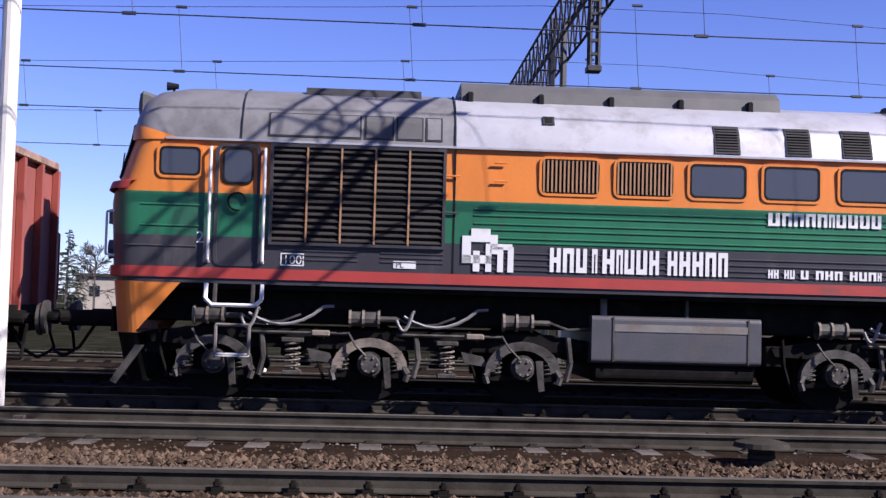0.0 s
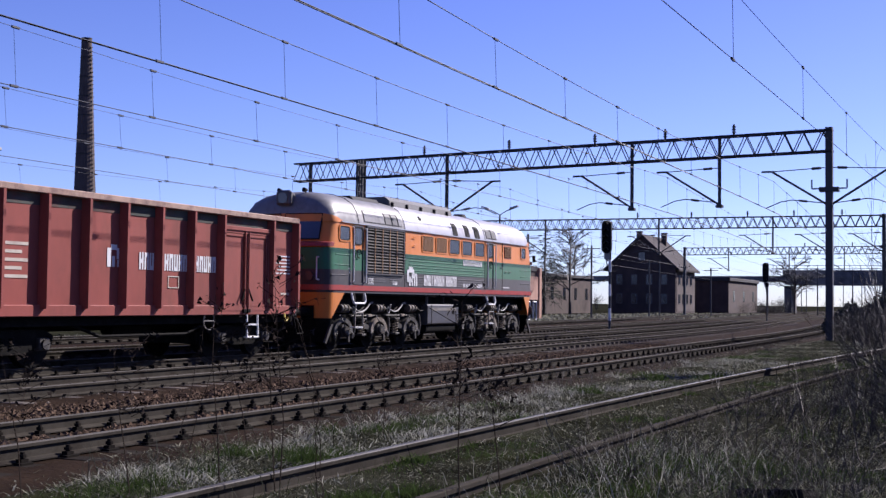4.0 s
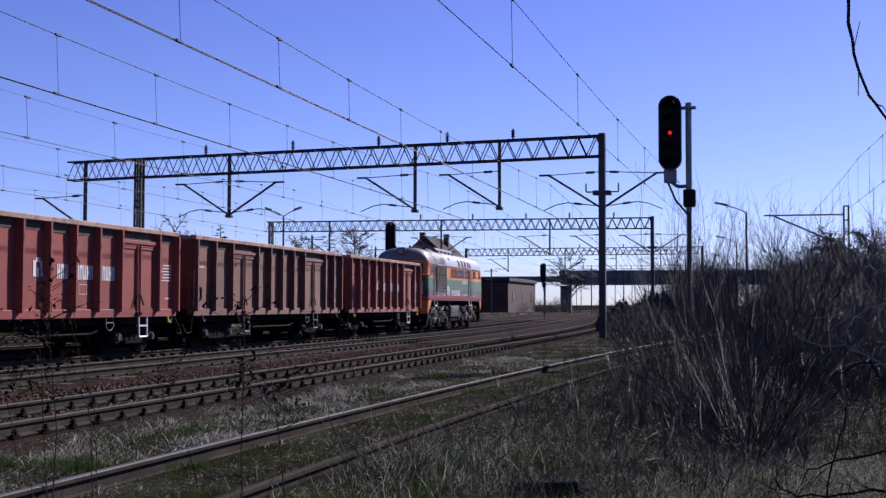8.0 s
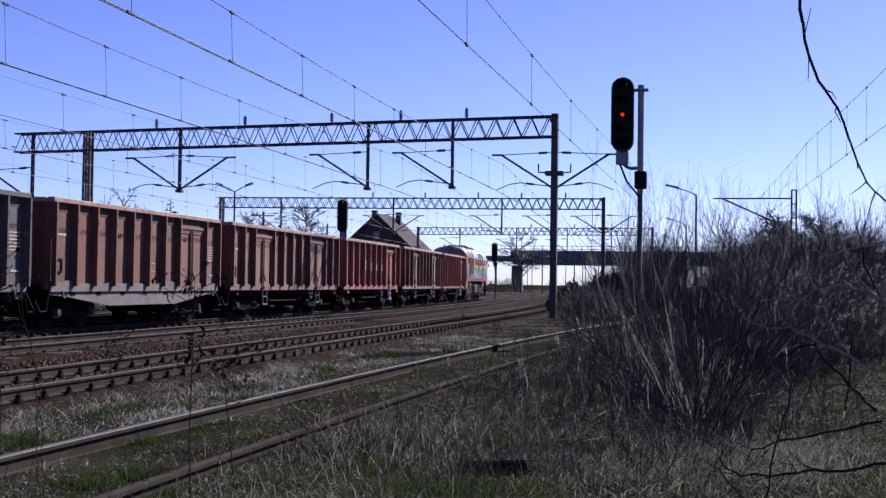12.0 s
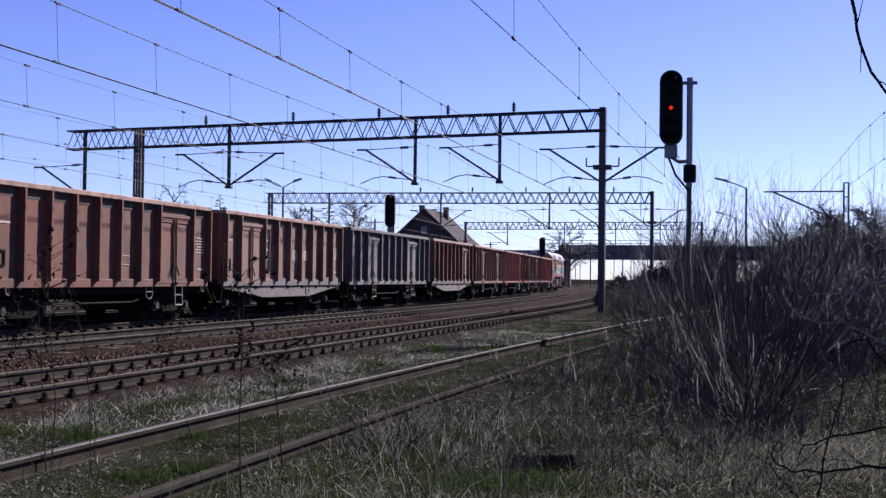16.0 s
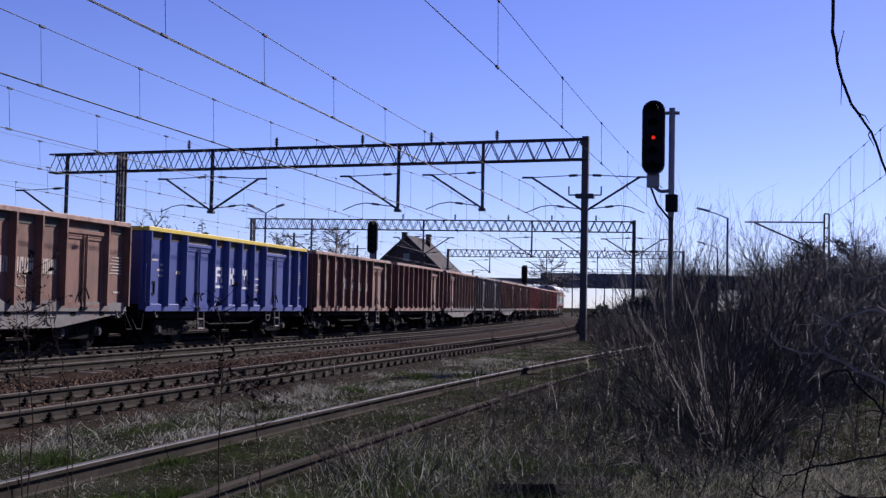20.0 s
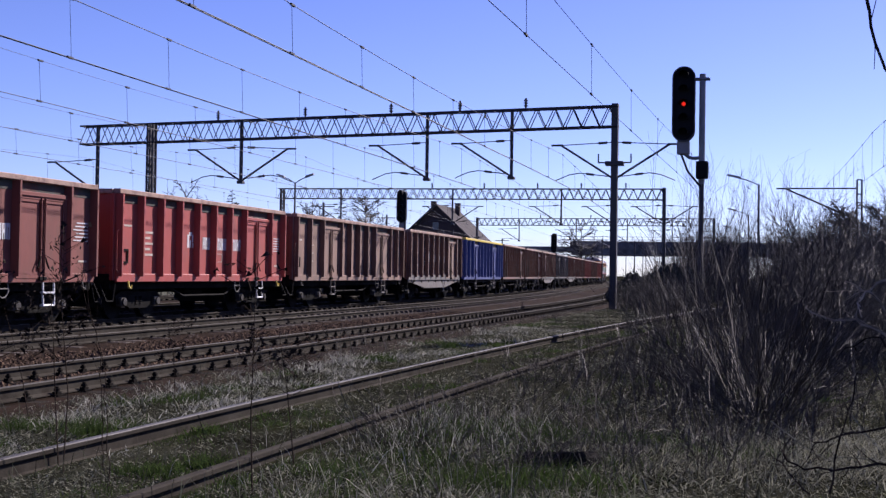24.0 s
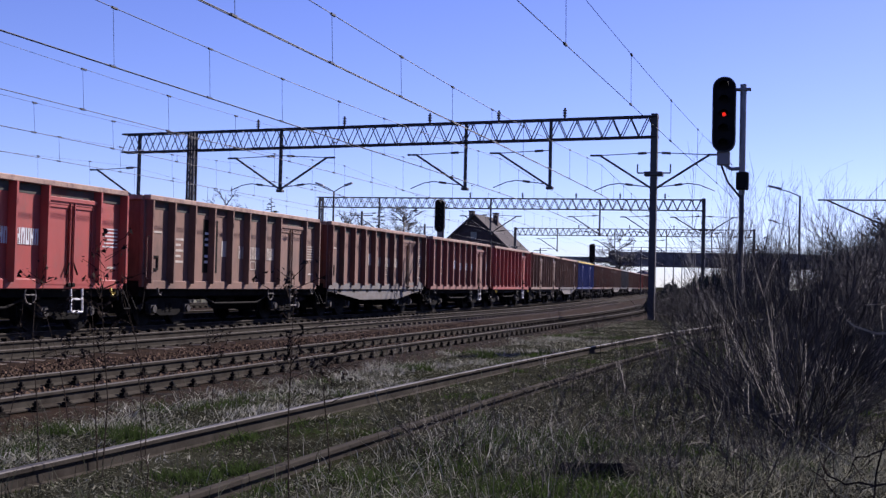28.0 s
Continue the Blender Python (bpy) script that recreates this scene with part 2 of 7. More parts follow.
M["concrete"] = mat("weathered_concrete", (0.1238, 0.12, 0.1161), 0.9, var=0.25, scale=0.5, dirt=(0.0619, 0.0581, 0.0542), dirt_amt=0.5)
M["concretepale"] = mat("pale_concrete_wall", (0.4257, 0.418, 0.4025), 0.9, var=0.12, scale=0.3)
M["darkblock"] = mat("mottled_black_hollow", (0.017, 0.0155, 0.014), 0.95, var=0.4, scale=6, dirt=(0.0232, 0.0271, 0.0116), dirt_amt=0.4, spec=0.05, bump=0.6)
M["door"] = mat("dark_green_timber_gate", (0.0144, 0.0216, 0.0216), 0.7, var=0.25)


def glass(name, col, rough=0.05):
    m = bpy.data.materials.new(name)
    m.use_nodes = True
    b = m.node_tree.nodes["Principled BSDF"]
    b.inputs["Base Color"].default_value = (*col, 1)
    b.inputs["Roughness"].default_value = rough
    b.inputs["Specular IOR Level"].default_value = 0.9
    return m


M["glass"] = glass("dusty_cab_glass", (0.032, 0.034, 0.04), 0.25)
M["screen"] = glass("bluish_windscreen_glass", (0.02, 0.024, 0.034), 0.12)
M["darkglass"] = glass("dark_window_glass", (0.008, 0.009, 0.012), 0.25)
M["redlamp"] = bpy.data.materials.new("lit_red_signal_lens")
M["redlamp"].use_nodes = True
_b = M["redlamp"].node_tree.nodes["Principled BSDF"]
_b.inputs["Base Color"].default_value = (0.5, 0.01, 0.005, 1)
_b.inputs["Emission Color"].default_value = (1.0, 0.03, 0.01, 1)
_b.inputs["Emission Strength"].default_value = 0.4


# ---- mesh helpers ----
def box(bm, x0, x1, y0, y1, z0, z1):
    v = [bm.verts.new((x, y, z)) for x in (x0, x1) for y in (y0, y1) for z in (z0, z1)]
    for f in ((0, 1, 3, 2), (4, 6, 7, 5), (0, 4, 5, 1), (2, 3, 7, 6), (0, 2, 6, 4), (1, 5, 7, 3)):
        bm.faces.new([v[i] for i in f])
    return bm


def B(x0, x1, y0, y1, z0, z1, bevel=0.0):
    bm = box(bmesh.new(), x0, x1, y0, y1, z0, z1)
    if bevel:
        bmesh.ops.bevel(bm, geom=bm.edges[:], offset=bevel, segments=1, affect="EDGES")
    return bm


def tube(bm, a, b, r, n=8, r2=None, caps=True):
    a, b = Vector(a), Vector(b)
    d = (b - a)
    if d.length < 1e-6:
        return bm
    q = d.to_track_quat("Z", "Y")
    r2 = r if r2 is None else r2
    ra, rb = [], []
    for i in range(n):
        t = 2 * math.pi * i / n
        o = Vector((math.cos(t), math.sin(t), 0))
        ra.append(bm.verts.new(a + q @ (o * r)))
        rb.append(bm.verts.new(b + q @ (o * r2)))
    for i in range(n):
        bm.faces.new((ra[i], ra[(i + 1) % n], rb[(i + 1) % n], rb[i]))
    if caps:
        bm.faces.new(ra[::-1])
        bm.faces.new(rb)
    return bm


def pipe(pts, r, n=6):
    bm = bmesh.new()
    for a, b in zip(pts, pts[1:]):
        tube(bm, a, b, r, n)
    return bm


def prism(pts, axis, a, b):
    """A polygon of (u, v) swept along axis from a to b: axis y uses (x, z), axis x uses (y, z), axis z uses (x, y)."""
    bm = bmesh.new()

    def at(u, v, w):
        return {"y": (u, w, v), "x": (w, u, v), "z": (u, v, w)}[axis]
    f0 = [bm.verts.new(at(u, v, a)) for u, v in pts]
    f1 = [bm.verts.new(at(u, v, b)) for u, v in pts]
    k = len(pts)
    for i in range(k):
        bm.faces.new((f0[i], f0[(i + 1) % k], f1[(i + 1) % k], f1[i]))
    bm.faces.new(f0[::-1])
    bm.faces.new(f1)
    bmesh.ops.recalc_face_normals(bm, faces=bm.faces[:])
    return bm


def rrect(x0, x1, z0, z1, r, n=4):
    out = []
    for cx, cz, a0 in ((x1 - r, z1 - r, 0), (x0 + r, z1 - r, 90), (x0 + r, z0 + r, 180), (x1 - r, z0 + r, 270)):
        for i in range(n + 1):
            a = radians(a0 + 90 * i / n)
            out.append((cx + r * math.cos(a), cz + r * math.sin(a)))
    return out


def ring(outer, inner, axis, a, b):
    """A frame between two outlines with as many points, swept along axis."""
    bm = bmesh.new()

    def at(u, v, w):
        return {"y": (u, w, v), "x": (w, u, v), "z": (u, v, w)}[axis]
    k = len(outer)
    vs = [[bm.verts.new(at(u, v, w)) for u, v in o] for o, w in ((outer, a), (outer, b), (inner, b), (inner, a))]
    for i in range(k):
        j = (i + 1) % k
        for p in range(4):
            q = (p + 1) % 4
            bm.faces.new((vs[p][i], vs[p][j], vs[q][j], vs[q][i]))
    bmesh.ops.recalc_face_normals(bm, faces=bm.faces[:])
    return bm


def mesh_of(name, bm, material, smooth=False):
    me = bpy.data.meshes.new(name)
    bmesh.ops.recalc_face_normals(bm, faces=bm.faces[:])
    bm.to_mesh(me)
    bm.free()
    me.materials.append(material)
    if smooth:
        me.shade_smooth()
    return me


def part(name, bm, material, parent, label="", smooth=False):
    ob = new(name, bm if isinstance(bm, bpy.types.Mesh) else mesh_of(name, bm, material, smooth))
    ob.parent = parent
    if label:
        tagged(ob, label)
    return ob


def thing(name, label, category, m=None, group="", kind="", data=None):
    ob = new(name, data)
    if m is not None:
        ob.matrix_world = m
    return tagged(ob, label, category, group, kind)


def lump(name, verts, faces, material, smooth=False):
    me = bpy.data.meshes.new(name)
    me.from_pydata(verts, [], faces)
    me.materials.append(material)
    if smooth:
        me.shade_smooth()
    me.update()
    return me


# ---- plan: the line of the tracks, which runs along x and bends gently away ----
def bend(x):
    u = x - 66.0
    return 0.0375 * (u + math.sqrt(u * u + 225.0)) - 0.0632


def main_y(y0):
    return lambda x: y0 + bend(x)


def siding_y(x):
    return 4.50 - 0.0011 * max(0.0, x) ** 2 + (0.0 if x < 60 else 0.0011 * (x - 60) ** 2)


TRAIN_Y = 17.5


# ---- ground ----
def ground_z(x, y):
    """The ground lies under the rails' bed and is a little uneven beside it."""
    near = max(0.0, min(1.0, (3.0 - y) / 3.0)) if x > -5 else 0.0
    r = math.hypot(x, y)
    rough = 0.05 * noise.noise(Vector((x * 0.35, y * 0.35, 0))) + 0.10 * noise.noise(Vector((x * 0.08, y * 0.08, 3)))
    hill = 1.5 * max(0.0, min(1.0, (x - 34) / 40.0)) * max(0.0, min(1.0, (-2.0 - y) / 10.0)) if r < 400 else 0.0
    if 3.0 < y - bend(x) < 31 and abs(x) < 320:
        rough *= 0.35
    low = max(0.0, min(1.0, (y - bend(x) - 6.9) / 0.8)) if abs(x) < 150 else 1.0
    if abs(y - siding_y(x)) < 1.6 and -20 < x < 60:
        rough = rough * 0.3 + 0.03
    d = abs(y - siding_y(x) + 1.0)
    if d < 1.5 and -20 < x < 60:
        rough += 0.085 * (1 - d / 1.5)
    return -0.165 - 0.205 * low + rough * (0.6 + near) + hill


def build_ground():
    xs = [-3000, -1200, -500, -200, -90, -45] + [-25 + i * 1.0 for i in range(120)] + [95 + 6 * i for i in range(40)] + [360, 480, 700, 1200, 3000]
    ys = [-3000, -1200, -500, -200, -90, -45] + [-25 + i * 1.0 for i in range(25)] + [i * 0.4 for i in range(24)] + [10 + i * 1.0 for i in range(27)] + [37 + 6 * i for i in range(20)] + [170, 230, 350, 600, 1200, 3000]
    v = [(x, y, ground_z(x, y)) for y in ys for x in xs]
    n = len(xs)
    f = [(j * n + i, j * n + i + 1, (j + 1) * n + i + 1, (j + 1) * n + i) for j in range(len(ys) - 1) for i in range(n - 1)]
    ob = new("ground", lump("ground", v, f, M["soil"], True))
    tagged(ob, "uneven brown soil with dry grass", "ground", kind="structure")


build_ground()


def bed_z(x, y):
    """The lie of the ground where the ballast of the nearest main track covers it."""
    g = ground_z(x, y)
    a = y - bend(x) - 9.0
    if -2.6 < a < -1.2:
        g = max(g, -0.42 + 0.375 * (a + 2.6) if a < -2.2 else -0.27 + 0.0936 * (a + 2.2))
    return g


# ---- tracks ----
RAIL = [(-0.075, -0.172), (0.075, -0.172), (0.075, -0.160), (0.014, -0.135), (0.010, -0.048), (0.036, -0.038), (0.036, -0.008), (0.028, 0.0),
        (-0.028, 0.0), (-0.036, -0.008), (-0.036, -0.038), (-0.010, -0.048), (-0.014, -0.135), (-0.075, -0.160)]


def rail_mesh(name, line, off, x0, x1, top):
    xs, x = [], x0
    while x < x1:
        xs.append(x)
        x += 1.5 if abs(x) < 60 else 6.0
    xs.append(x1)
    k = len(RAIL)
    v, f, mi = [], [], []
    for x in xs:
        for a, z in RAIL:
            v.append((x, line(x) + off + a, z))
    for i in range(len(xs) - 1):
        for j in range(k):
            f.append((i * k + j, (i + 1) * k + j, (i + 1) * k + (j + 1) % k, i * k + (j + 1) % k))
            mi.append(1 if 5 <= j <= 9 and j != 5 and j != 9 else 0)
    f += [tuple(range(k)), tuple((len(xs) - 1) * k + j for j in reversed(range(k)))]
    mi += [0, 0]
    me = lump(name, v, f, M["railside"])
    me.materials.append(top)
    me.polygons.foreach_set("material_index", mi)
    return me


SLEEPER = {}
for _kind, _m in (("sleeper", M["sleeper"]), ("wooden_sleeper", M["woodsleeper"])):
    SLEEPER[_kind] = mesh_of(_kind, B(-0.13, 0.13, -1.30, 1.30, -0.40, -0.178, 0.015), _m)


def chair_bm(bm=None, x=0.0, y=0.0):
    bm = bm or bmesh.new()
    box(bm, x - 0.08, x + 0.08, y - 0.17, y + 0.17, -0.177, -0.158)
    for s in (-1, 1):
        box(bm, x - 0.045, x + 0.045, y + s * 0.10 - 0.035, y + s * 0.10 + 0.035, -0.158, -0.125)
        tube(bm, (x, y + s * 0.10, -0.125), (x, y + s * 0.10, -0.062), 0.022, 6)
        tube(bm, (x, y + s * 0.10, -0.115), (x, y + s * 0.10, -0.085), 0.038, 6)
    return bm


CHAIR = mesh_of("rail_chair", chair_bm(), M["chair"])


def clip_bm():
    bm = bmesh.new()
    box(bm, -0.07, 0.07, -0.13, 0.13, -0.177, -0.164)
    for s in (-1, 1):
        box(bm, -0.04, 0.04, s * 0.09 - 0.03, s * 0.09 + 0.03, -0.164, -0.135)
    return bm


CLIP = mesh_of("rail_clip", clip_bm(), M["railside"])


def track(label, line, x0, x1, near0, near1, top, wood, gauge=1.507, bed=True, dull=False, chairs=True):
    t = thing("railway_track", label, "track", group="tracks of the yard", kind="structure")
    for s in (-1, 1):
        part("rail", rail_mesh("rail", line, s * gauge / 2, x0, x1, top if s > 0 or not dull else M["railside"]), None, t)
    if bed:
        xs = [x0 + (x1 - x0) * i / 120 for i in range(121)]
        prof = [(-2.6, -0.42), (-2.2, -0.27), (-1.27, -0.183), (-0.4, -0.19), (0.4, -0.19), (1.27, -0.183), (2.2, -0.27), (2.6, -0.42)]
        v = [(x, line(x) + a, z + 0.012 * noise.noise(Vector((x * 2, a * 3, 1)))) for x in xs for a, z in prof]
        n = len(prof)
        f = [(i * n + j, (i + 1) * n + j, (i + 1) * n + j + 1, i * n + j + 1) for i in range(120) for j in range(n - 1)]
        part("ballast_bed", lump("ballast_bed", v, f, M["ballast"], True), None, t)
    x = math.ceil(x0 / 0.6) * 0.6
    far = bmesh.new()
    while x < min(x1, 150):
        y = line(x)
        if near0 <= x <= near1:
            o = part("wooden_sleeper" if wood else "sleeper", SLEEPER["wooden_sleeper" if wood else "sleeper"], None, t)
            o.location = (x, y, random.uniform(-0.01, 0.004))
            o.rotation_euler[2] = random.uniform(-0.015, 0.015)
            for s in (-1, 1) if chairs else ():
                c = part("rail_chair", CHAIR, None, o) if wood else part("rail_clip", CLIP, None, o)
                c.location = (0, s * gauge / 2, 0)
        elif x > -12 and x < 110:
            box(far, x - 0.13, x + 0.13, y - 1.3, y + 1.3, -0.40, -0.178)
            for s in (-1, 1):
                box(far, x - 0.06, x + 0.06, y + s * gauge / 2 - 0.15, y + s * gauge / 2 + 0.15, -0.177, -0.10)
        x += 0.6
    tagged(part("far_sleepers", far, M["woodsleeper"] if wood else M["sleeper"], t), kind="stuff")
    return t


track("overgrown siding with one bright polished rail", siding_y, -60, 60, -3, 34, M["railtop"], True, 1.55, False, True, False)
track("rusty track with bolted rail chairs in grass", main_y(9.0), -150, 320, -4, 42, M["railworn"], True)
track("worn main track on brown ballast", main_y(13.95), -150, 320, -4, 36, M["railworn"], False)
track("main track under the freight train", main_y(TRAIN_Y), -150, 330, -6, 20, M["railworn"], True)
track("further yard track beyond the train", main_y(22.0), -150, 320, 70, 71, M["railworn"], True)
track("far yard track beside weeds", main_y(28.5), -150, 320, 70, 71, M["railworn"], True)


def stones(name, label, n, spots, material, smin, smax):
    """Loose ballast: many small angular stones in one object."""
    rng = np.random.default_rng(len(name) + n)
    ico = np.array([(1, 0, 0.1), (-1, 0.1, 0), (0, 1, 0.1), (0.1, -1, 0), (0, 0.1, 0.75), (0.1, 0, -0.7)])
    tri = np.array([(0, 2, 4), (2, 1, 4), (1, 3, 4), (3, 0, 4), (2, 0, 5), (1, 2, 5), (3, 1, 5), (0, 3, 5)])
    pts = []
    for x0, x1, y0, y1, z, share in spots:
        k = int(n * share)
        xx = x0 + (x1 - x0) * rng.random(k) ** 1.3
        yy = y0 + (y1 - y0) * rng.random(k)
        zz = z + 0.02 * rng.random(k)
        pts.append(np.stack([xx, yy + [bend(q) for q in xx], zz], 1))
    p = np.concatenate(pts)
    k = len(p)
    s = smin + (smax - smin) * rng.random((k, 1)) ** 1.5
    ang = rng.random(k) * 6.28
    c, si = np.cos(ang), np.sin(ang)
    shp = ico[None] * (0.65 + 0.6 * rng.random((k, 6, 1)))
    rx = shp[:, :, 0] * c[:, None] - shp[:, :, 1] * si[:, None]
    ry = shp[:, :, 0] * si[:, None] + shp[:, :, 1] * c[:, None]
    v = np.stack([rx, ry, shp[:, :, 2]], 2) * s[:, None] + p[:, None]
    f = (tri[None] + 6 * np.arange(k)[:, None, None]).reshape(-1, 3)
    ob = new(name, lump(name, v.reshape(-1, 3).tolist(), f.tolist(), material))
    tagged(ob, label, "ballast", kind="stuff")


stones("brown_ballast_stones", "loose brown ballast stones between the tracks", 36000,
       [(-4, 46, 9.9, 13.05, -0.235, 0.66), (-4, 34, 13.35, 14.55, -0.20, 0.17), (-4, 34, 8.4, 9.6, -0.20, 0.17)], M["stone"], 0.024, 0.066)
stones("pale_ballast_stones", "pale grey ballast stones beside the rails", 9000,
       [(-7, 42, 14.9, 16.5, -0.22, 0.8), (-5, 30, 12.6, 13.1, -0.22, 0.2)], M["stonepale"], 0.02, 0.05)


# ---- the diesel locomotive: x forward, origin on the rails under its middle ----
def ring_at(z, w, e, blunt, n=14):
    """Plan outline of the body at height z: half width w, half length e, nose of the given depth."""
    half = []
    for i in range(n + 1):
        a = math.pi / 2 * i / n
        half.append((e - blunt + blunt * math.sin(a) ** 0.75, w * max(0.0, math.cos(a)) ** 0.55))
    out = [(x, -y) for x, y in half] + [(x, y) for x, y in reversed(half[:-1])]
    out += [(-x, y) for x, y in half] + [(-x, -y) for x, y in reversed(half[:-1])]
    return [(x, y, z) for x, y in out]


def loft(levels, cap_top=False, cap_bottom=False):
    bm = bmesh.new()
    rows = [[bm.verts.new(p) for p in ring_at(*lv)] for lv in levels]
    k = len(rows[0])
    for a, b in zip(rows, rows[1:]):
        for i in range(k):
            bm.faces.new((a[i], a[(i + 1) % k], b[(i + 1) % k], b[i]))
    if cap_top:
        bm.faces.new(rows[-1])
    if cap_bottom:
        bm.faces.new(rows[0][::-1])
    return bm


def nose_x(y, w, e, blunt):
    """How far forward the nose reaches at the distance y from the middle."""
    c = min(1.0, (abs(y) / w) ** (1 / 0.55))
    return e - blunt + blunt * math.sqrt(max(0.0, 1 - c * c)) ** 0.75


def char_blocks(parent, name, x0, x1, z0, z1, y, material, widths, s=-1):
    """Marks of a name shown as plain blocks."""
    total = sum(abs(w) for w in widths)
    x = x0
    for w in widths:
        dx = (x1 - x0) * abs(w) / total
        if w > 0:
            ya, yb = min(y, y + s * 0.004), max(y, y + s * 0.004)
            a, b = x + dx * 0.08, x + dx * 0.90
            w3, h3, k = (b - a) * 0.36, (z1 - z0) * 0.22, int(x * 37) % 3
            bm = box(bmesh.new(), a, a + w3, ya, yb, z0, z1)
            box(bm, a + w3, b - w3, ya, yb, z0 + (z1 - z0 - h3) * (0.0, 0.5, 1.0)[k], z0 + h3 + (z1 - z0 - h3) * (0.0, 0.5, 1.0)[k])
            box(bm, b - w3, b, ya, yb, z0, z1)
            part(name, bm, material, parent)
        x += dx


def text_mesh(body, size, material):
    cu = bpy.data.curves.new("digits", "FONT")
    cu.body, cu.size, cu.extrude = body, size, 0.003
    tmp = bpy.data.objects.new("digits", cu)
    scene.collection.objects.link(tmp)
    me = bpy.data.meshes.new_from_object(tmp.evaluated_get(bpy.context.evaluated_depsgraph_get()))
    bpy.data.objects.remove(tmp)
    me.materials.clear()
    me.materials.append(material)
    return me


def coil(x, y, z0, z1, r, turns=5, n=10):
    pts = []
    for i in range(turns * n + 1):
        a = 2 * math.pi * i / n
        pts.append((x + r * math.cos(a), y + r * math.sin(a), z0 + (z1 - z0) * i / (turns * n)))
    return pipe(pts, 0.016, 4)


def wheelset(parent, x, r, name="wheelset"):
    w = new(name)
    w.parent = parent
    w.location = (x, 0, r)
    bm = bmesh.new()
    tube(bm, (0, -0.95, 0), (0, 0.95, 0), 0.08, 8)
    part("axle", bm, M["wheel"], w)
    for s in (-1, 1):
        bm = bmesh.new()
        tube(bm, (0, s * 0.685, 0), (0, s * 0.715, 0), r + 0.028, 28)
        tube(bm, (0, s * 0.715, 0), (0, s * 0.825, 0), r, 28)
        tube(bm, (0, s * 0.825, 0), (0, s * 0.835, 0), r - 0.08, 28)
        tube(bm, (0, s * 0.83, 0), (0, s * 0.90, 0), 0.15, 14)
        part("wheel", bm, M["wheel"], w)
    return w


WHEELS = []


def buffers(t, xe, z=1.05, s_list=(1, -1), r=0.23, stem=0.62):
    for e in s_list:
        for s in (-1, 1):
            bm = bmesh.new()
            tube(bm, (e * (xe - stem), s * 0.875, z), (e * (xe - 0.25), s * 0.875, z), 0.11, 12)
            tube(bm, (e * (xe - 0.27), s * 0.875, z), (e * (xe - 0.05), s * 0.875, z), 0.075, 12)
            b = part("buffer", bm, M["under"], t)
            bm = bmesh.new()
            tube(bm, (e * (xe - 0.06), s * 0.875, z), (e * (xe - 0.01), s * 0.875, z), r, 16)
            part("buffer_head", bm, M["gear"], b)
            bm = bmesh.new()
            box(bm, min(e * (xe - stem - 0.04), e * (xe - stem)), max(e * (xe - stem - 0.04), e * (xe - stem)), s * 0.875 - 0.19, s * 0.875 + 0.19, z - 0.17, z + 0.17)
            part("buffer_base", bm, M["under"], b)
        bm = pipe([(e * (xe - stem), 0, z), (e * (xe - 0.25), 0, z - 0.02), (e * (xe - 0.18), 0, z + 0.08)], 0.04, 6)
        part("coupling_hook", bm, M["under"], t)
        hose = [(e * (xe - 0.6), -0.45, z - 0.1), (e * (xe - 0.4), -0.47, z - 0.42), (e * (xe - 0.18), -0.45, z - 0.55), (e * (xe + 0.0), -0.43, z - 0.45)]
        part("brake_hose", pipe(hose, 0.025, 6), M["black"], t)


ROOF = ((1.475, 3.48), (1.445, 3.56), (1.385, 3.80), (1.225, 4.04), (0.96, 4.21), (0.6, 4.32))


def roof_y(z):
    for (a, z0), (b, z1) in zip(ROOF, ROOF[1:]):
        if z0 <= z <= z1:
            return a + (b - a) * (z - z0) / (z1 - z0)
    return ROOF[-1][0]


def roof_patch(s, x0, x1, z0, z1, proud, n=5):
    """A thin plate that lies on the curve of the roof."""
    bm = bmesh.new()
    rows = []
    for k in range(n):
        z = z0 + (z1 - z0) * k / (n - 1)
        y = roof_y(z)
        rows.append([bm.verts.new((x, s * (y + d), z + d * 0.5)) for x in (x0, x1) for d in (-0.02, proud)])
    for a, b in zip(rows, rows[1:]):
        for i, j in ((0, 1), (1, 3), (3, 2), (2, 0)):
            bm.faces.new((a[i], a[j], b[j], b[i]))
    bm.faces.new([rows[0][i] for i in (0, 1, 3, 2)])
    bm.faces.new([rows[-1][i] for i in (2, 3, 1, 0)])
    return bm


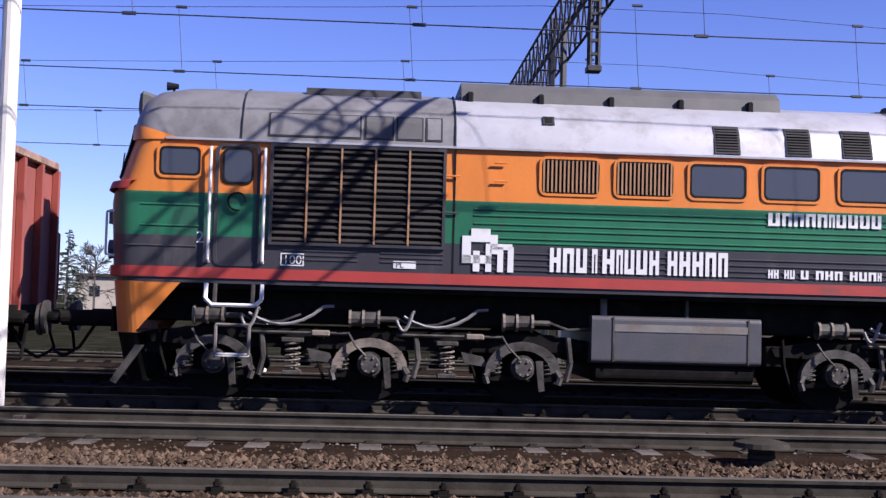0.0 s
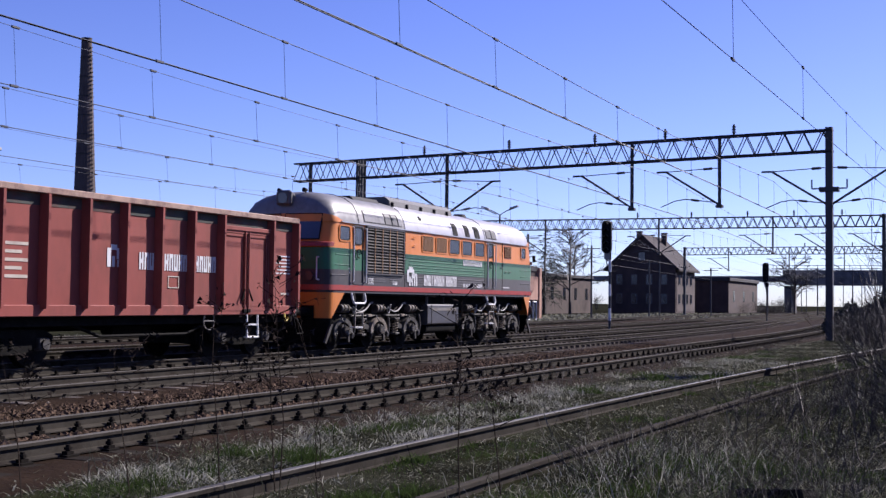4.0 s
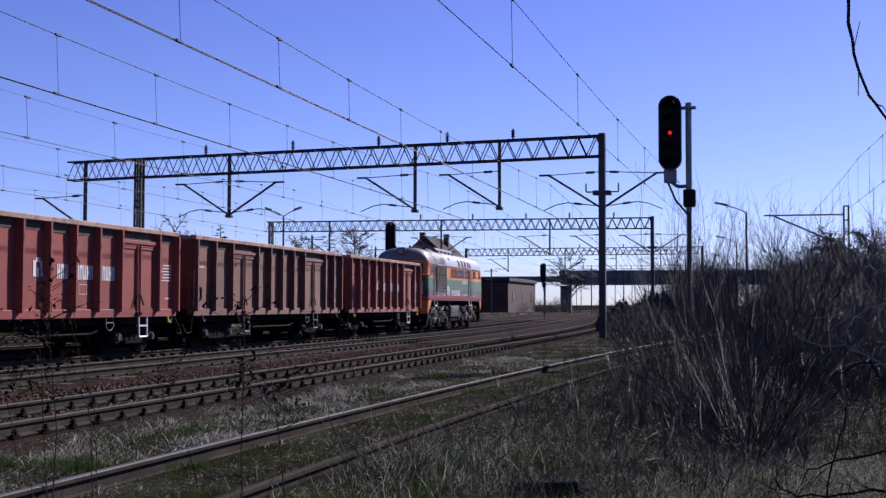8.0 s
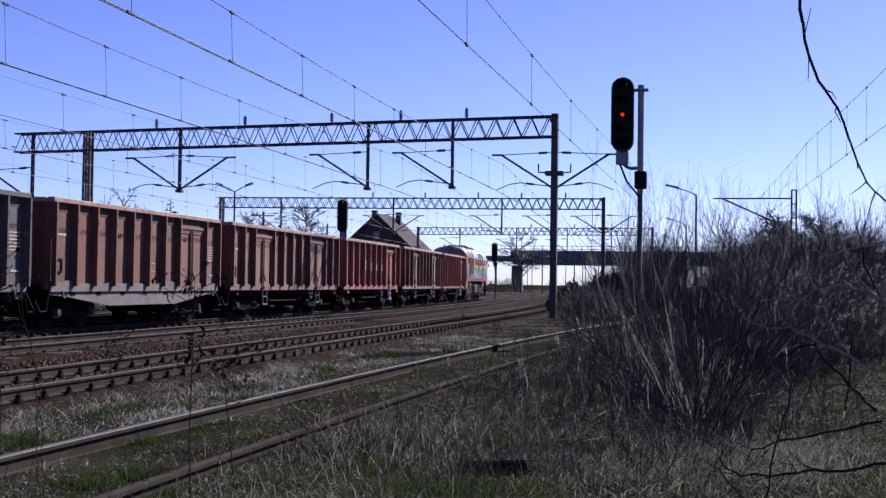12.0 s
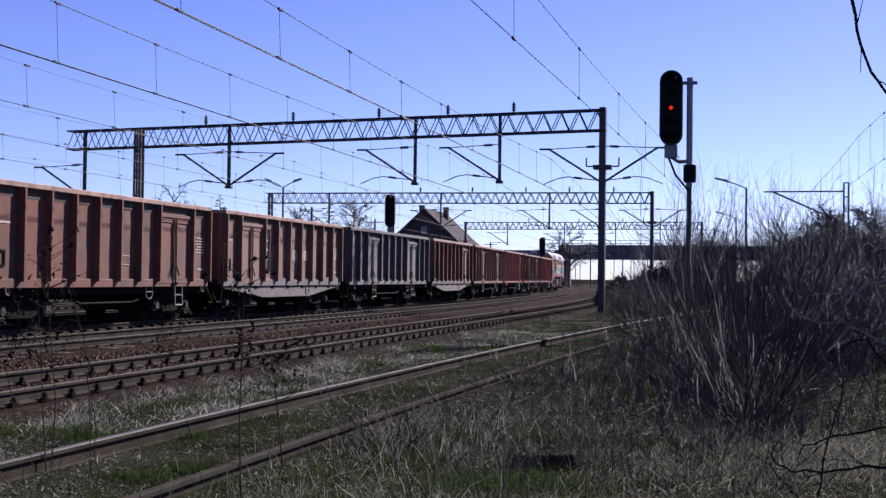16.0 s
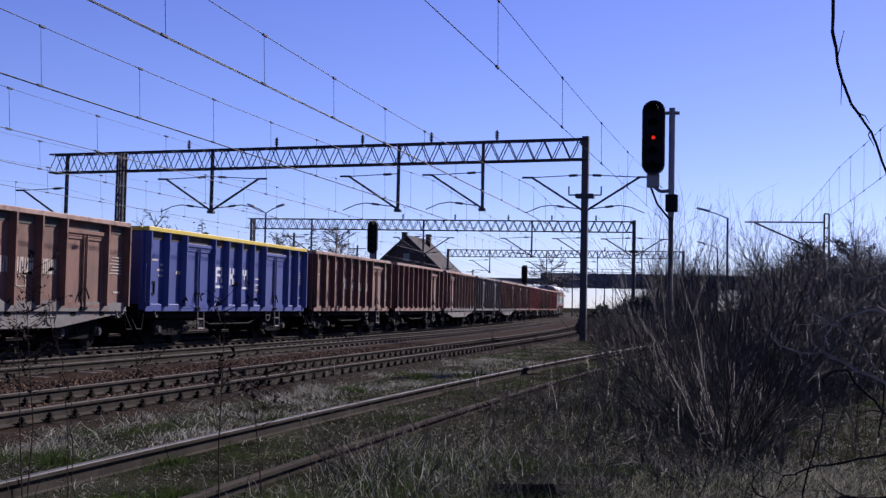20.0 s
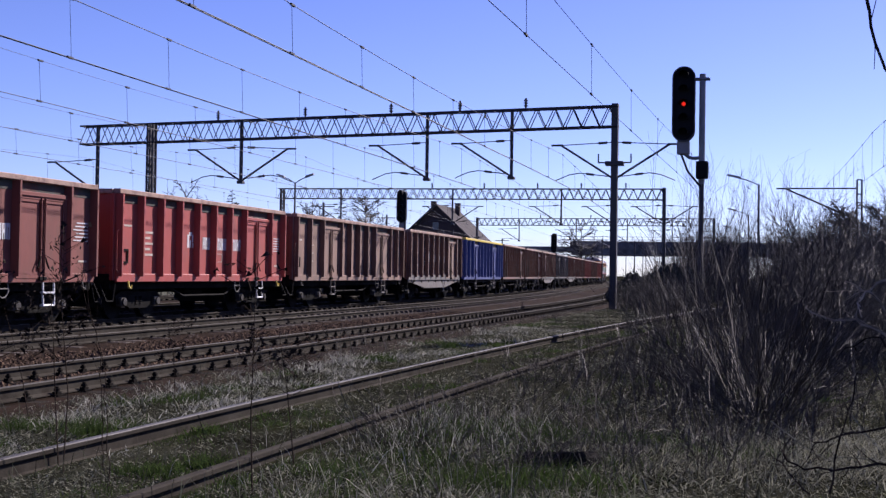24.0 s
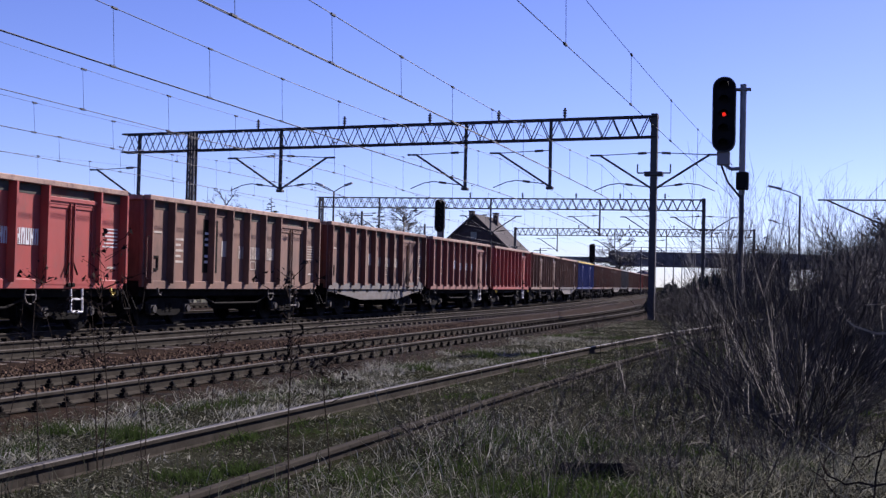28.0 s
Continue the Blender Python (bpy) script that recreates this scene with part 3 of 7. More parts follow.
def build_loco():
    t = thing("diesel_locomotive", "orange, green and grey diesel locomotive with silver roof pulling freight wagons", "locomotive")
    W = 1.475
    # body bands, bottom to top
    part("sole_bar", loft([(1.50, W - 0.06, 7.80, 0.50), (1.635, W - 0.06, 7.80, 0.50)], True, True), M["under"], t)
    part("sole_strip", loft([(1.565, W - 0.01, 7.84, 0.50), (1.630, W - 0.01, 7.84, 0.50)], True, True), M["grey"], t, "grey strip under the red waist line")
    part("red_band", loft([(1.632, W + 0.012, 7.92, 0.50), (1.775, W + 0.012, 7.92, 0.50)], True, True), M["redline"], t, "red waist line above the sole bar")
    part("lower_band", loft([(1.775, W, 7.88, 0.50), (2.19, W, 7.90, 0.50)]), M["grey"], t, "dark grey lower body side", True)
    part("middle_band", loft([(2.19, W, 7.90, 0.50), (2.62, W, 7.92, 0.50), (2.772, W, 7.90, 0.50)]), M["green"], t, "green middle body side", True)
    part("upper_band", loft([(2.772, W, 7.88, 0.50), (3.48, W - 0.02, 7.66, 0.50)]), M["orange"], t, "orange upper body side", True)
    for keep in (1, -1):
        bm = loft([(3.48, W - 0.012, 7.68, 0.50), (3.56, W - 0.03, 7.68, 0.50), (3.80, 1.385, 7.64, 0.52), (4.04, 1.225, 7.56, 0.55), (4.21, 0.96, 7.42, 0.6), (4.32, 0.6, 7.15, 0.7), (4.36, 0.2, 6.8, 0.7)], True)
        bmesh.ops.bisect_plane(bm, geom=bm.verts[:] + bm.edges[:] + bm.faces[:], plane_co=(-3.22, 0, 0), plane_no=(keep, 0, 0), clear_inner=True)
        part("roof", bm, M["roof"] if keep > 0 else M["roofsoot"], t, "silver roof panel" if keep > 0 else "sooty grey rear roof panel", True)
    for e in (1, -1):
        # nose: visor rib, windscreens, headlamp box, skirt
        bm = bmesh.new()
        rr = ring_at(2.80, W + 0.05, 7.97, 0.50)
        r2 = ring_at(2.90, W + 0.05, 7.93, 0.50)
        k = len(rr) // 2
        idx = range(1, k - 2)
        lo = [bm.verts.new((e * p[0], p[1], p[2])) for p in (rr[i] for i in idx)]
        hi = [bm.verts.new((e * p[0], p[1], p[2])) for p in (r2[i] for i in idx)]
        li = [bm.verts.new((e * (p[0] - 0.1), p[1] * 0.93, p[2] + 0.03)) for p in (r2[i] for i in idx)]
        for i in range(len(lo) - 1):
            bm.faces.new((lo[i], lo[i + 1], hi[i + 1], hi[i]))
            bm.faces.new((hi[i], hi[i + 1], li[i + 1], li[i]))
        part("nose_rib", bm, M["redline"], t, "red rib round the cab nose")
        for s in (-1, 1):
            g = bmesh.new()
            cols = [0.07, 0.25, 0.42, 0.60, 0.78, 0.94, 1.08, 1.16]
            lv = [(2.99, W, 7.815, 0.5), (3.46, W - 0.012, 7.69, 0.5), (3.68, W - 0.05, 7.655, 0.5)]
            grid = [[g.verts.new((e * (nose_x(yy, *q[1:]) + 0.012), s * yy, q[0])) for yy in cols] for q in lv]
            for r in range(2):
                for i in range(len(cols) - 1):
                    g.faces.new((grid[r][i], grid[r][i + 1], grid[r + 1][i + 1], grid[r + 1][i]))
            ws = part("windscreen", g, M["screen"], t, "", True)
            edge = [(e * (nose_x(yy, *lv[0][1:]) + 0.015), s * yy, lv[0][0]) for yy in cols] + [(e * (nose_x(cols[-1], *lv[1][1:]) + 0.015), s * cols[-1], lv[1][0])] + [(e * (nose_x(yy, *lv[2][1:]) + 0.015), s * yy, lv[2][0]) for yy in reversed(cols)] + [(e * (nose_x(cols[0], *lv[1][1:]) + 0.015), s * cols[0], lv[1][0])]
            part("windscreen_frame", pipe(edge + edge[:1], 0.020, 6), M["black"], ws)
            part("wiper", pipe([(e * (nose_x(0.5, *lv[0][1:]) + 0.03), s * 0.5, 3.38), (e * (nose_x(0.55, *lv[0][1:]) + 0.04), s * 0.6, 3.06)], 0.010, 4), M["black"], ws)
            bm = bmesh.new()
            tube(bm, (e * 7.75, s * 0.95, 2.0), (e * 7.9, s * 0.95, 2.0), 0.13, 14)
            part("marker_lamp", bm, M["glass"], t)
        bm = B(min(e * 7.3, e * 7.72), max(e * 7.3, e * 7.72), -0.24, 0.24, 3.92, 4.33, 0.05)
        for q in bm.verts:
            if q.co.x * e < 7.4:
                q.co.z -= 0.1 if q.co.z > 4.0 else 0.0
                q.co.y *= 0.8
        hb = part("headlamp_box", bm, M["fairing"], t)
        # orange brow that carries the windscreens up into the roof
        bm = loft([(3.47, W - 0.004, 7.70, 0.50), (3.58, W - 0.016, 7.70, 0.50), (3.70, 1.425, 7.68, 0.51)])
        bmesh.ops.bisect_plane(bm, geom=bm.verts[:] + bm.edges[:] + bm.faces[:], plane_co=(e * 6.9, 0, 3.49), plane_no=Vector((e * 0.30, 0, -1)).normalized(), clear_inner=True)
        part("cab_brow", bm, M["orange"], t, "orange brow above the windscreens", True)
        bm = bmesh.new()
        tube(bm, (e * 7.70, 0, 4.12), (e * 7.74, 0, 4.12), 0.15, 16)
        part("headlamp", bm, M["glass"], hb)
        # side skirt below the cab: a plate that slopes inwards to the bogie
        for s in (-1, 1):
            y = s * (W - 0.02)
            for k, (ey, ez, eh) in enumerate(((0.52, 2.36, 0.2), (0.62, 2.42, 0.14), (0.70, 2.36, 0.2))):
                if e < 0 and s < 0:
                    part("emblem_piece", B(-7.97, -7.80, -ey - 0.04, -ey + 0.03, ez, ez + eh), M["frame_pale"], t)
        skirt = loft([(0.88, W - 0.06, 7.80, 0.5), (1.57, W - 0.012, 7.86, 0.5)], True, True)
        bmesh.ops.bisect_plane(skirt, geom=skirt.verts[:] + skirt.edges[:] + skirt.faces[:], plane_co=(e * 6.84, 0, 1.57), plane_no=Vector((e * 0.72, 0, 0.62)), clear_inner=True)
        part("cab_skirt", skirt, M["orange"], t, "orange skirt plate rounded below the cab")
        guard = loft([(0.24, W - 0.16, 7.66, 0.5), (0.87, W - 0.065, 7.79, 0.5)], True, True)
        bmesh.ops.bisect_plane(guard, geom=guard.verts[:] + guard.edges[:] + guard.faces[:], plane_co=(e * 7.40, 0, 0.87), plane_no=Vector((e * 0.85, 0, -0.2)), clear_inner=True)
        part("snow_plough", guard, M["under"], t)
        for s in (-1, 1):
            part("guard_iron", prism([(e * 7.30, 0.72), (e * 7.42, 0.72), (e * 7.74, 0.24), (e * 7.66, 0.20)], "y", min(s * 1.34, s * 1.40), max(s * 1.34, s * 1.40)), M["gear"], t)
        # handrails on the nose
        for s in (-1, 1):
            part("nose_handrail", pipe([(e * 7.72, s * 1.2, 1.9), (e * 7.90, s * 1.2, 1.92), (e * 7.90, s * 1.2, 2.5), (e * 7.72, s * 1.2, 2.52)], 0.018, 6), M["white"], t)
    for s in (-1, 1):
        y = s * W

        def yr(d0, d1):
            return min(y + s * d0, y + s * d1), max(y + s * d0, y + s * d1)

        def window(x0, x1, z0, z1, kind):
            bm = ring(rrect(x0 - 0.035, x1 + 0.035, z0 - 0.035, z1 + 0.035, 0.10), rrect(x0, x1, z0, z1, 0.075), "y", *yr(-0.03, 0.014))
            fr = part("side_window", bm, M["orange"], t)
            part("window_seal", ring(rrect(x0 - 0.006, x1 + 0.006, z0 - 0.006, z1 + 0.006, 0.08), rrect(x0 + 0.03, x1 - 0.03, z0 + 0.03, z1 - 0.03, 0.06), "y", *yr(-0.02, 0.011)), M["black"], fr)
            part("pane", prism(rrect(x0, x1, z0, z1, 0.07), "y", *yr(-0.03, 0.005)), M["glass"] if kind != "bars" else M["black"], fr)
            if kind == "bars":
                n = 14
                for i in range(n):
                    xx = x0 + (x1 - x0) * (i + 0.5) / n
                    part("bar", B(xx - 0.012, xx + 0.012, *yr(0.0, 0.022), z0 + 0.02, z1 - 0.02), M["louvre_tan"], fr)
        for x0, kind in ((-2.04, "bars"), (-1.02, "bars"), (0.0, "glass"), (1.03, "glass"), (2.10, "glass")):
            window(x0, x0 + 0.79, 2.91, 3.38, kind)
        window(-7.18, -6.63, 2.99, 3.38, "cab")
        window(6.46, 6.92, 2.99, 3.38, "cab")
        # entrance doors with handrails
        for d0, d1 in ((-6.40, -5.86), (3.20, 3.74)):
            dr = part("entrance_door", ring(rrect(d0 - 0.03, d1 + 0.03, 1.80, 3.44, 0.1), rrect(d0 + 0.015, d1 - 0.015, 1.84, 3.40, 0.08), "y", *yr(-0.02, 0.014)), M["grey"], t, "narrow entrance door with rounded window")
            part("pane", prism(rrect(d0 + 0.09, d1 - 0.09, 2.93, 3.36, 0.08), "y", *yr(-0.02, 0.012)), M["glass"], dr)
            part("window_seal", ring(rrect(d0 + 0.06, d1 - 0.06, 2.90, 3.39, 0.1), rrect(d0 + 0.09, d1 - 0.09, 2.93, 3.36, 0.08), "y", *yr(-0.01, 0.016)), M["black"], dr)
            part("door_handle", pipe([((d0 + d1) / 2 + 0.12 * math.cos(a), y + s * 0.03, 2.66 + 0.12 * math.sin(a)) for a in [i * 0.5 for i in range(11)]], 0.016, 5), M["black"], dr)
            for xx in (d0 - 0.09, d1 + 0.09):
                part("handrail", pipe([(xx, y, 1.85), (xx, y + s * 0.07, 1.88), (xx, y + s * 0.07, 3.36), (xx, y, 3.38)], 0.022, 8), M["white"], t, "pale vertical handrail")
            part("door_step", pipe([(d0 - 0.1, y + s * 0.02, 1.56), (d0 - 0.1, y + s * 0.06, 1.36), (d0 - 0.02, y + s * 0.06, 1.28), (d1 + 0.02, y + s * 0.06, 1.28), (d1 + 0.1, y + s * 0.06, 1.36), (d1 + 0.1, y + s * 0.02, 1.56)], 0.03, 6), M["white"], t, "pale tubular door step")
            xm = (d0 + d1) / 2
            for xx in (d0 + 0.02, d1 - 0.02):
                part("step_post", pipe([(xx, y + s * 0.02, 1.56), (xx, y + s * 0.05, 1.28)], 0.03, 6), M["gear"], t)
            ladder = pipe([(xm - 0.22, y + s * 0.05, 1.02), (xm + 0.22, y + s * 0.05, 1.02), (xm + 0.22, y + s * 0.05, 0.62), (xm - 0.22, y + s * 0.05, 0.62), (xm - 0.22, y + s * 0.05, 1.02)], 0.024, 6)
            part("ladder", ladder, M["frame_pale"], t)
            part("ladder_tread", B(xm - 0.22, xm + 0.22, *yr(-0.1, 0.07), 0.60, 0.64), M["white"], t)
        # radiator louvres
        g0, g1, z0, z1 = -5.66, -3.38, 2.14, 3.42
        gr = part("radiator_grille", ring([(g0 - 0.04, z0 - 0.04), (g1 + 0.04, z0 - 0.04), (g1 + 0.04, z1 + 0.04), (g0 - 0.04, z1 + 0.04)], [(g0, z0), (g1, z0), (g1, z1), (g0, z1)], "y", *yr(-0.03, 0.05)), M["grey"], t, "large louvred radiator grille")
        part("grille_back", B(g0, g1, *yr(-0.1, 0.008), z0, z1), M["black"], gr)
        for i in range(15):
            zz = z0 + (z1 - z0) * (i + 0.5) / 15
            part("louvre", prism([(y + s * 0.010, zz + 0.028), (y + s * 0.045, zz - 0.008), (y + s * 0.045, zz - 0.02), (y + s * 0.010, zz + 0.014)], "x", g0, g1), M["louvre"], gr)
        for i in range(1, 5):
            xx = g0 + (g1 - g0) * i / 5
            part("mullion", B(xx - 0.013, xx + 0.013, *yr(0.04, 0.056), z0, z1), M["louvre_tan"], gr)
        # pressed ribs along the side
        for z, c in ((2.66, "green"), (2.58, "green"), (2.47, "green"), (2.39, "green"), (2.28, "green"), (2.22, "green"), (2.08, "grey"), (2.0, "grey"), (1.92, "grey"), (1.85, "grey")):
            part("pressed_rib", B(-2.95, 2.95, *yr(-0.01, 0.014), z - 0.012, z + 0.012, 0.006), M[c], t)
        for x0, x1, zz in ((-5.5, -4.5, (2.03, 1.97, 1.91)), (-4.2, -3.35, (2.03, 1.97, 1.91)), (-7.6, -6.65, (2.05,)), (-7.4, -6.6, (2.32, 2.6)), (6.4, 7.4, (2.05, 2.3, 2.55))):
            for z in zz:
                part("pressed_rib", B(x0, x1, *yr(-0.01, 0.012), z - 0.012, z + 0.012, 0.006), M["green"] if z > 2.19 else M["grey"], t)
        # panel joints
        for xx in (-3.22, 3.0, 4.62):
            part("panel_joint", B(xx - 0.012, xx + 0.012, *yr(-0.01, 0.006), 1.78, 3.46), M["black"], t)
        vt = part("side_vent", prism(rrect(4.80, 5.46, 2.93, 3.38, 0.02), "y", *yr(-0.01, 0.008)), M["rust_red"], t)
        for i in range(9):
            xx = 4.84 + 0.58 * i / 8
            part("vent_slat", B(xx - 0.012, xx + 0.012, *yr(0.006, 0.022), 2.95, 3.36), M["louvre_tan"], vt)
        for xx, z in ((4.5, 3.1), (4.5, 2.6), (4.9, 2.45), (5.3, 2.45), (-3.25, 3.1), (-3.25, 2.6), (-2.6, 3.3), (-2.6, 3.05)):
            part("latch", pipe([(xx - 0.09, y + s * 0.03, z), (xx + 0.09, y + s * 0.03, z)], 0.014, 5), M["orange"] if z > 2.8 else M["grey"], t)
        part("gutter", B(-7.1, 7.1, *yr(-0.03, 0.03), 3.475, 3.505), M["roof"], t)
        # markings as plain blocks, digits that can be read
        if s < 0:
            ys = y + s * 0.016
            char_blocks(t, "company_name_block", -1.92, 0.56, 1.84, 2.17, ys, M["white"], [1, 1, 1, -0.25, 0.5, -0.25, 1.1, 0.6, 0.9, 1, 0.9, -0.5, 0.9, 1, 1, 1, 0.9])
            char_blocks(t, "class_number_block", 1.08, 2.70, 2.56, 2.74, ys, M["white"], [1.2, 1, 1, 1, 1, 0.6, 1, 1, 1, 1])
            char_blocks(t, "vehicle_number_block", 1.10, 2.70, 1.84, 1.96, ys, M["white"], [.6, .6, -.5, .6, .6, -.5, 1, -.6, 1, 1, 1, -.6, 1, 1, 1, .5])
            for x0, z0_, x1, z1_ in ((-3.10, 1.93, -2.98, 2.30), (-2.98, 2.22, -2.72, 2.40), (-2.72, 2.06, -2.62, 2.32), (-3.10, 1.93, -2.70, 2.04), (-2.95, 1.82, -2.86, 2.1), (-2.78, 1.82, -2.70, 2.2), (-2.62, 1.82, -2.54, 2.16), (-2.48, 1.82, -2.40, 2.16), (-2.70, 2.12, -2.42, 2.20)):
                part("emblem_piece", B(x0, x1, *yr(0.012, 0.02), z0_, z1_), M["white"], t)
            part("label_plate", B(-4.02, -3.72, *yr(0.004, 0.010), 1.83, 1.93), M["white"], t)
            for x0 in (-1.3, -0.7, -0.1, 1.2, 1.9):
                part("small_lettering_bar", B(x0, x0 + 0.3, *yr(-0.045, -0.04), 1.575, 1.595), M["frame_pale"], t)
            part("small_lettering_bar", B(4.7, 5.3, *yr(0.004, 0.009), 1.86, 1.90), M["white"], t)
            o = part("digits", text_mesh("PL", 0.11, M["grey"]), None, t)
            o.matrix_local = pose(-3.99, y - 0.012, 1.842, 90, 0, 0)
            o = part("digit", text_mesh("2", 0.22, M["white"]), None, t)
            o.matrix_local = pose(-6.66, y - 0.006, 2.10, 90, 0, 0)
            o = part("digits", text_mesh("100", 0.17, M["white"]), None, t)
            o.matrix_local = pose(-5.50, y - 0.008, 1.85, 90, 0, 0)
            part("digit_frame", ring([(-5.53, 1.825), (-5.22, 1.825), (-5.22, 1.995), (-5.53, 1.995)], [(-5.515, 1.84), (-5.235, 1.84), (-5.235, 1.98), (-5.515, 1.98)], "y", *yr(0.004, 0.008)), M["white"], t)
    # roof detail
    for xx in (-3.22, 3.0, -6.1):
        lv = [(1.478, 3.5), (1.40, 3.80), (1.24, 4.05), (0.97, 4.225), (0.6, 4.335), (0.2, 4.375)]
        lv = lv + [(-a, b) for a, b in reversed(lv)]
        part("roof_seam", pipe([(xx, a, b) for a, b in lv], 0.009, 5), M["roofdark"], t)
    bx = part("exhaust_fairing", prism([(-0.92, 4.14), (0.92, 4.14), (0.86, 4.40), (0.70, 4.52), (-0.70, 4.52), (-0.86, 4.40)], "x", -3.12, 1.45), M["fairing"], t, "sooty grey roof fairing")
    for xx in (-3.0, -2.0, -1.0, 0.0, 1.0):
        part("fairing_bracket", B(xx - 0.045, xx + 0.045, -0.95, -0.84, 4.20, 4.36, 0.02), M["black"], bx)
    part("front_fairing", prism([(-0.95, 4.12), (0.95, 4.12), (0.72, 4.37), (-0.72, 4.37)], "x", -5.30, -3.68), M["roofdark"], t)
    for s in (-1, 1):
        # louvres and hatches that follow the curve of the roof
        for xx, w in ((0.35, 0.36), (1.35, 0.36), (2.15, 0.42)):
            q = part("roof_louvre", roof_patch(s, xx, xx + w, 3.53, 3.93, 0.012), M["roofdark"], t)
            for i in range(9):
                z = 3.56 + i * 0.04
                part("louvre", roof_patch(s, xx + 0.03, xx + w - 0.03, z, z + 0.016, 0.026, 2), M["louvre"], q)
        for x0, x1, mm in ((-5.75, -4.50, "roofsoot"), (-4.46, -4.06, "fairing"), (-4.03, -3.66, "fairing"), (-3.63, -3.40, "roofsoot"), (3.15, 3.6, "fairing"), (3.65, 4.1, "fairing")):
            q = part("roof_hatch", roof_patch(s, x0, x1, 3.56, 3.90, 0.010), M["roofdark"], t)
            part("hatch_cover", roof_patch(s, x0 + 0.025, x1 - 0.025, 3.58, 3.88, 0.018), M[mm], q)
        q = part("roof_flap", roof_patch(s, -2.02, -1.86, 3.86, 3.98, 0.02), M["roofdark"], t)
        part("pane", roof_patch(s, -1.99, -1.89, 3.88, 3.96, 0.026), M["black"], q)
        part("horn", tube(tube(bmesh.new(), (-7.2, s * 0.4, 4.15), (-7.2, s * 0.4, 4.34), 0.02, 6), (-7.30, s * 0.4, 4.37), (-7.14, s * 0.4, 4.37), 0.065, 10, 0.035), M["black"], t)
        part("vent_cap", tube(bmesh.new(), (3.4, s * 0.3, 4.34), (3.4, s * 0.3, 4.45), 0.26, 14, 0.2), M["roofdark"], t)
        part("lookout_lamp", tube(bmesh.new(), (6.6, s * 0.5, 4.18), (6.6, s * 0.5, 4.34), 0.06, 8), M["black"], t)
        part("mirror", B(7.6, 7.66, min(s * 1.5, s * 1.62), max(s * 1.5, s * 1.62), 2.9, 3.15, 0.02), M["black"], t)
    # tank between the bogies
    part("fuel_tank", prism(rrect(-1.33, 1.33, 0.62, 1.27, 0.06), "x", -1.28, 1.08), M["tank"], t, "grey fuel tank box between the bogies")
    part("tank_stripe", B(-0.98, 0.90, -1.340, -1.333, 1.06, 1.16), M["frame_pale"], t)
    for xx in (-0.98, 0.9):
        part("tank_strap", B(xx - 0.012, xx + 0.012, -1.342, -1.328, 0.64, 1.26), M["gear"], t)
    part("battery_box", prism(rrect(-1.25, 1.25, 0.36, 0.63, 0.1), "x", -1.2, 1.0), M["under"], t)
    part("tank_filler", pipe([(-1.1, -1.2, 1.25), (-1.1, -1.2, 1.5)], 0.05, 8), M["frame_pale"], t)
    part("tank_filler", pipe([(0.05, -1.25, 1.25), (0.05, -1.25, 1.5)], 0.03, 8), M["gear"], t)
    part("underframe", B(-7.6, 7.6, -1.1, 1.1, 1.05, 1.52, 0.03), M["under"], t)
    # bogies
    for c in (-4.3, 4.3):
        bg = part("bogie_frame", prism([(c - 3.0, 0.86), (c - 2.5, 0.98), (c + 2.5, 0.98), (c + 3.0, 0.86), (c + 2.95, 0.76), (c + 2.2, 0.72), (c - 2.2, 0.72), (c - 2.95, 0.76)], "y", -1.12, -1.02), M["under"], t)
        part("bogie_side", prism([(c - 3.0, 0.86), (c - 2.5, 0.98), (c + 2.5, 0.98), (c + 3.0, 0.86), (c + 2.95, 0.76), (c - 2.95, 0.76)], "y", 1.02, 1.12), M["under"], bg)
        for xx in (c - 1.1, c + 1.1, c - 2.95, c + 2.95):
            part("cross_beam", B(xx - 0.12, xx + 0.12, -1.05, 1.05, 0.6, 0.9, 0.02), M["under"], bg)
        for i, ax in enumerate((c - 2.1, c, c + 2.1)):
            WHEELS.append((wheelset(t, ax, 0.525), 0.525))
            for s in (-1, 1):
                yb = s * 1.08
                bm = bmesh.new()
                tube(bm, (ax, s * 0.9, 0.525), (ax, s * 1.22, 0.525), 0.17, 16)
                tube(bm, (ax, s * 1.22, 0.525), (ax, s * 1.27, 0.525), 0.11, 14)
                part("axle_box", bm, M["gear"], t)
                part("spring_beam", prism([(ax - 0.50, 0.44), (ax - 0.46, 0.34), (ax + 0.46, 0.34), (ax + 0.50, 0.44), (ax + 0.2, 0.40), (ax - 0.2, 0.40)], "y", min(yb, yb + s * 0.1), max(yb, yb + s * 0.1)), M["under"], bg)
                arc = [(ax + 0.52 * math.cos(a), 0.46 + 0.42 * math.sin(a)) for a in [math.pi * j / 12 for j in range(13)]]
                arc += [(ax + 0.38 * math.cos(a), 0.46 + 0.30 * math.sin(a)) for a in [math.pi * (12 - j) / 12 for j in range(13)]]
                part("spring_hanger", prism(arc, "y", min(yb, yb + s * 0.13), max(yb, yb + s * 0.13)), M["dusty"] if i == 1 else M["gear"], bg)
                for dx in (-0.52, 0.52):
                    part("hanger_foot", pipe([(ax + dx * 0.88, s * 1.17, 0.50), (ax + dx, s * 1.2, 0.40), (ax + dx * 0.94, s * 1.2, 0.30)], 0.045, 6), M["gear"], bg)
                box_cap = part("axle_box_cover", tube(bmesh.new(), (ax, s * 1.26, 0.525), (ax, s * 1.31, 0.525), 0.145, 14, 0.12), M["gear"], t)
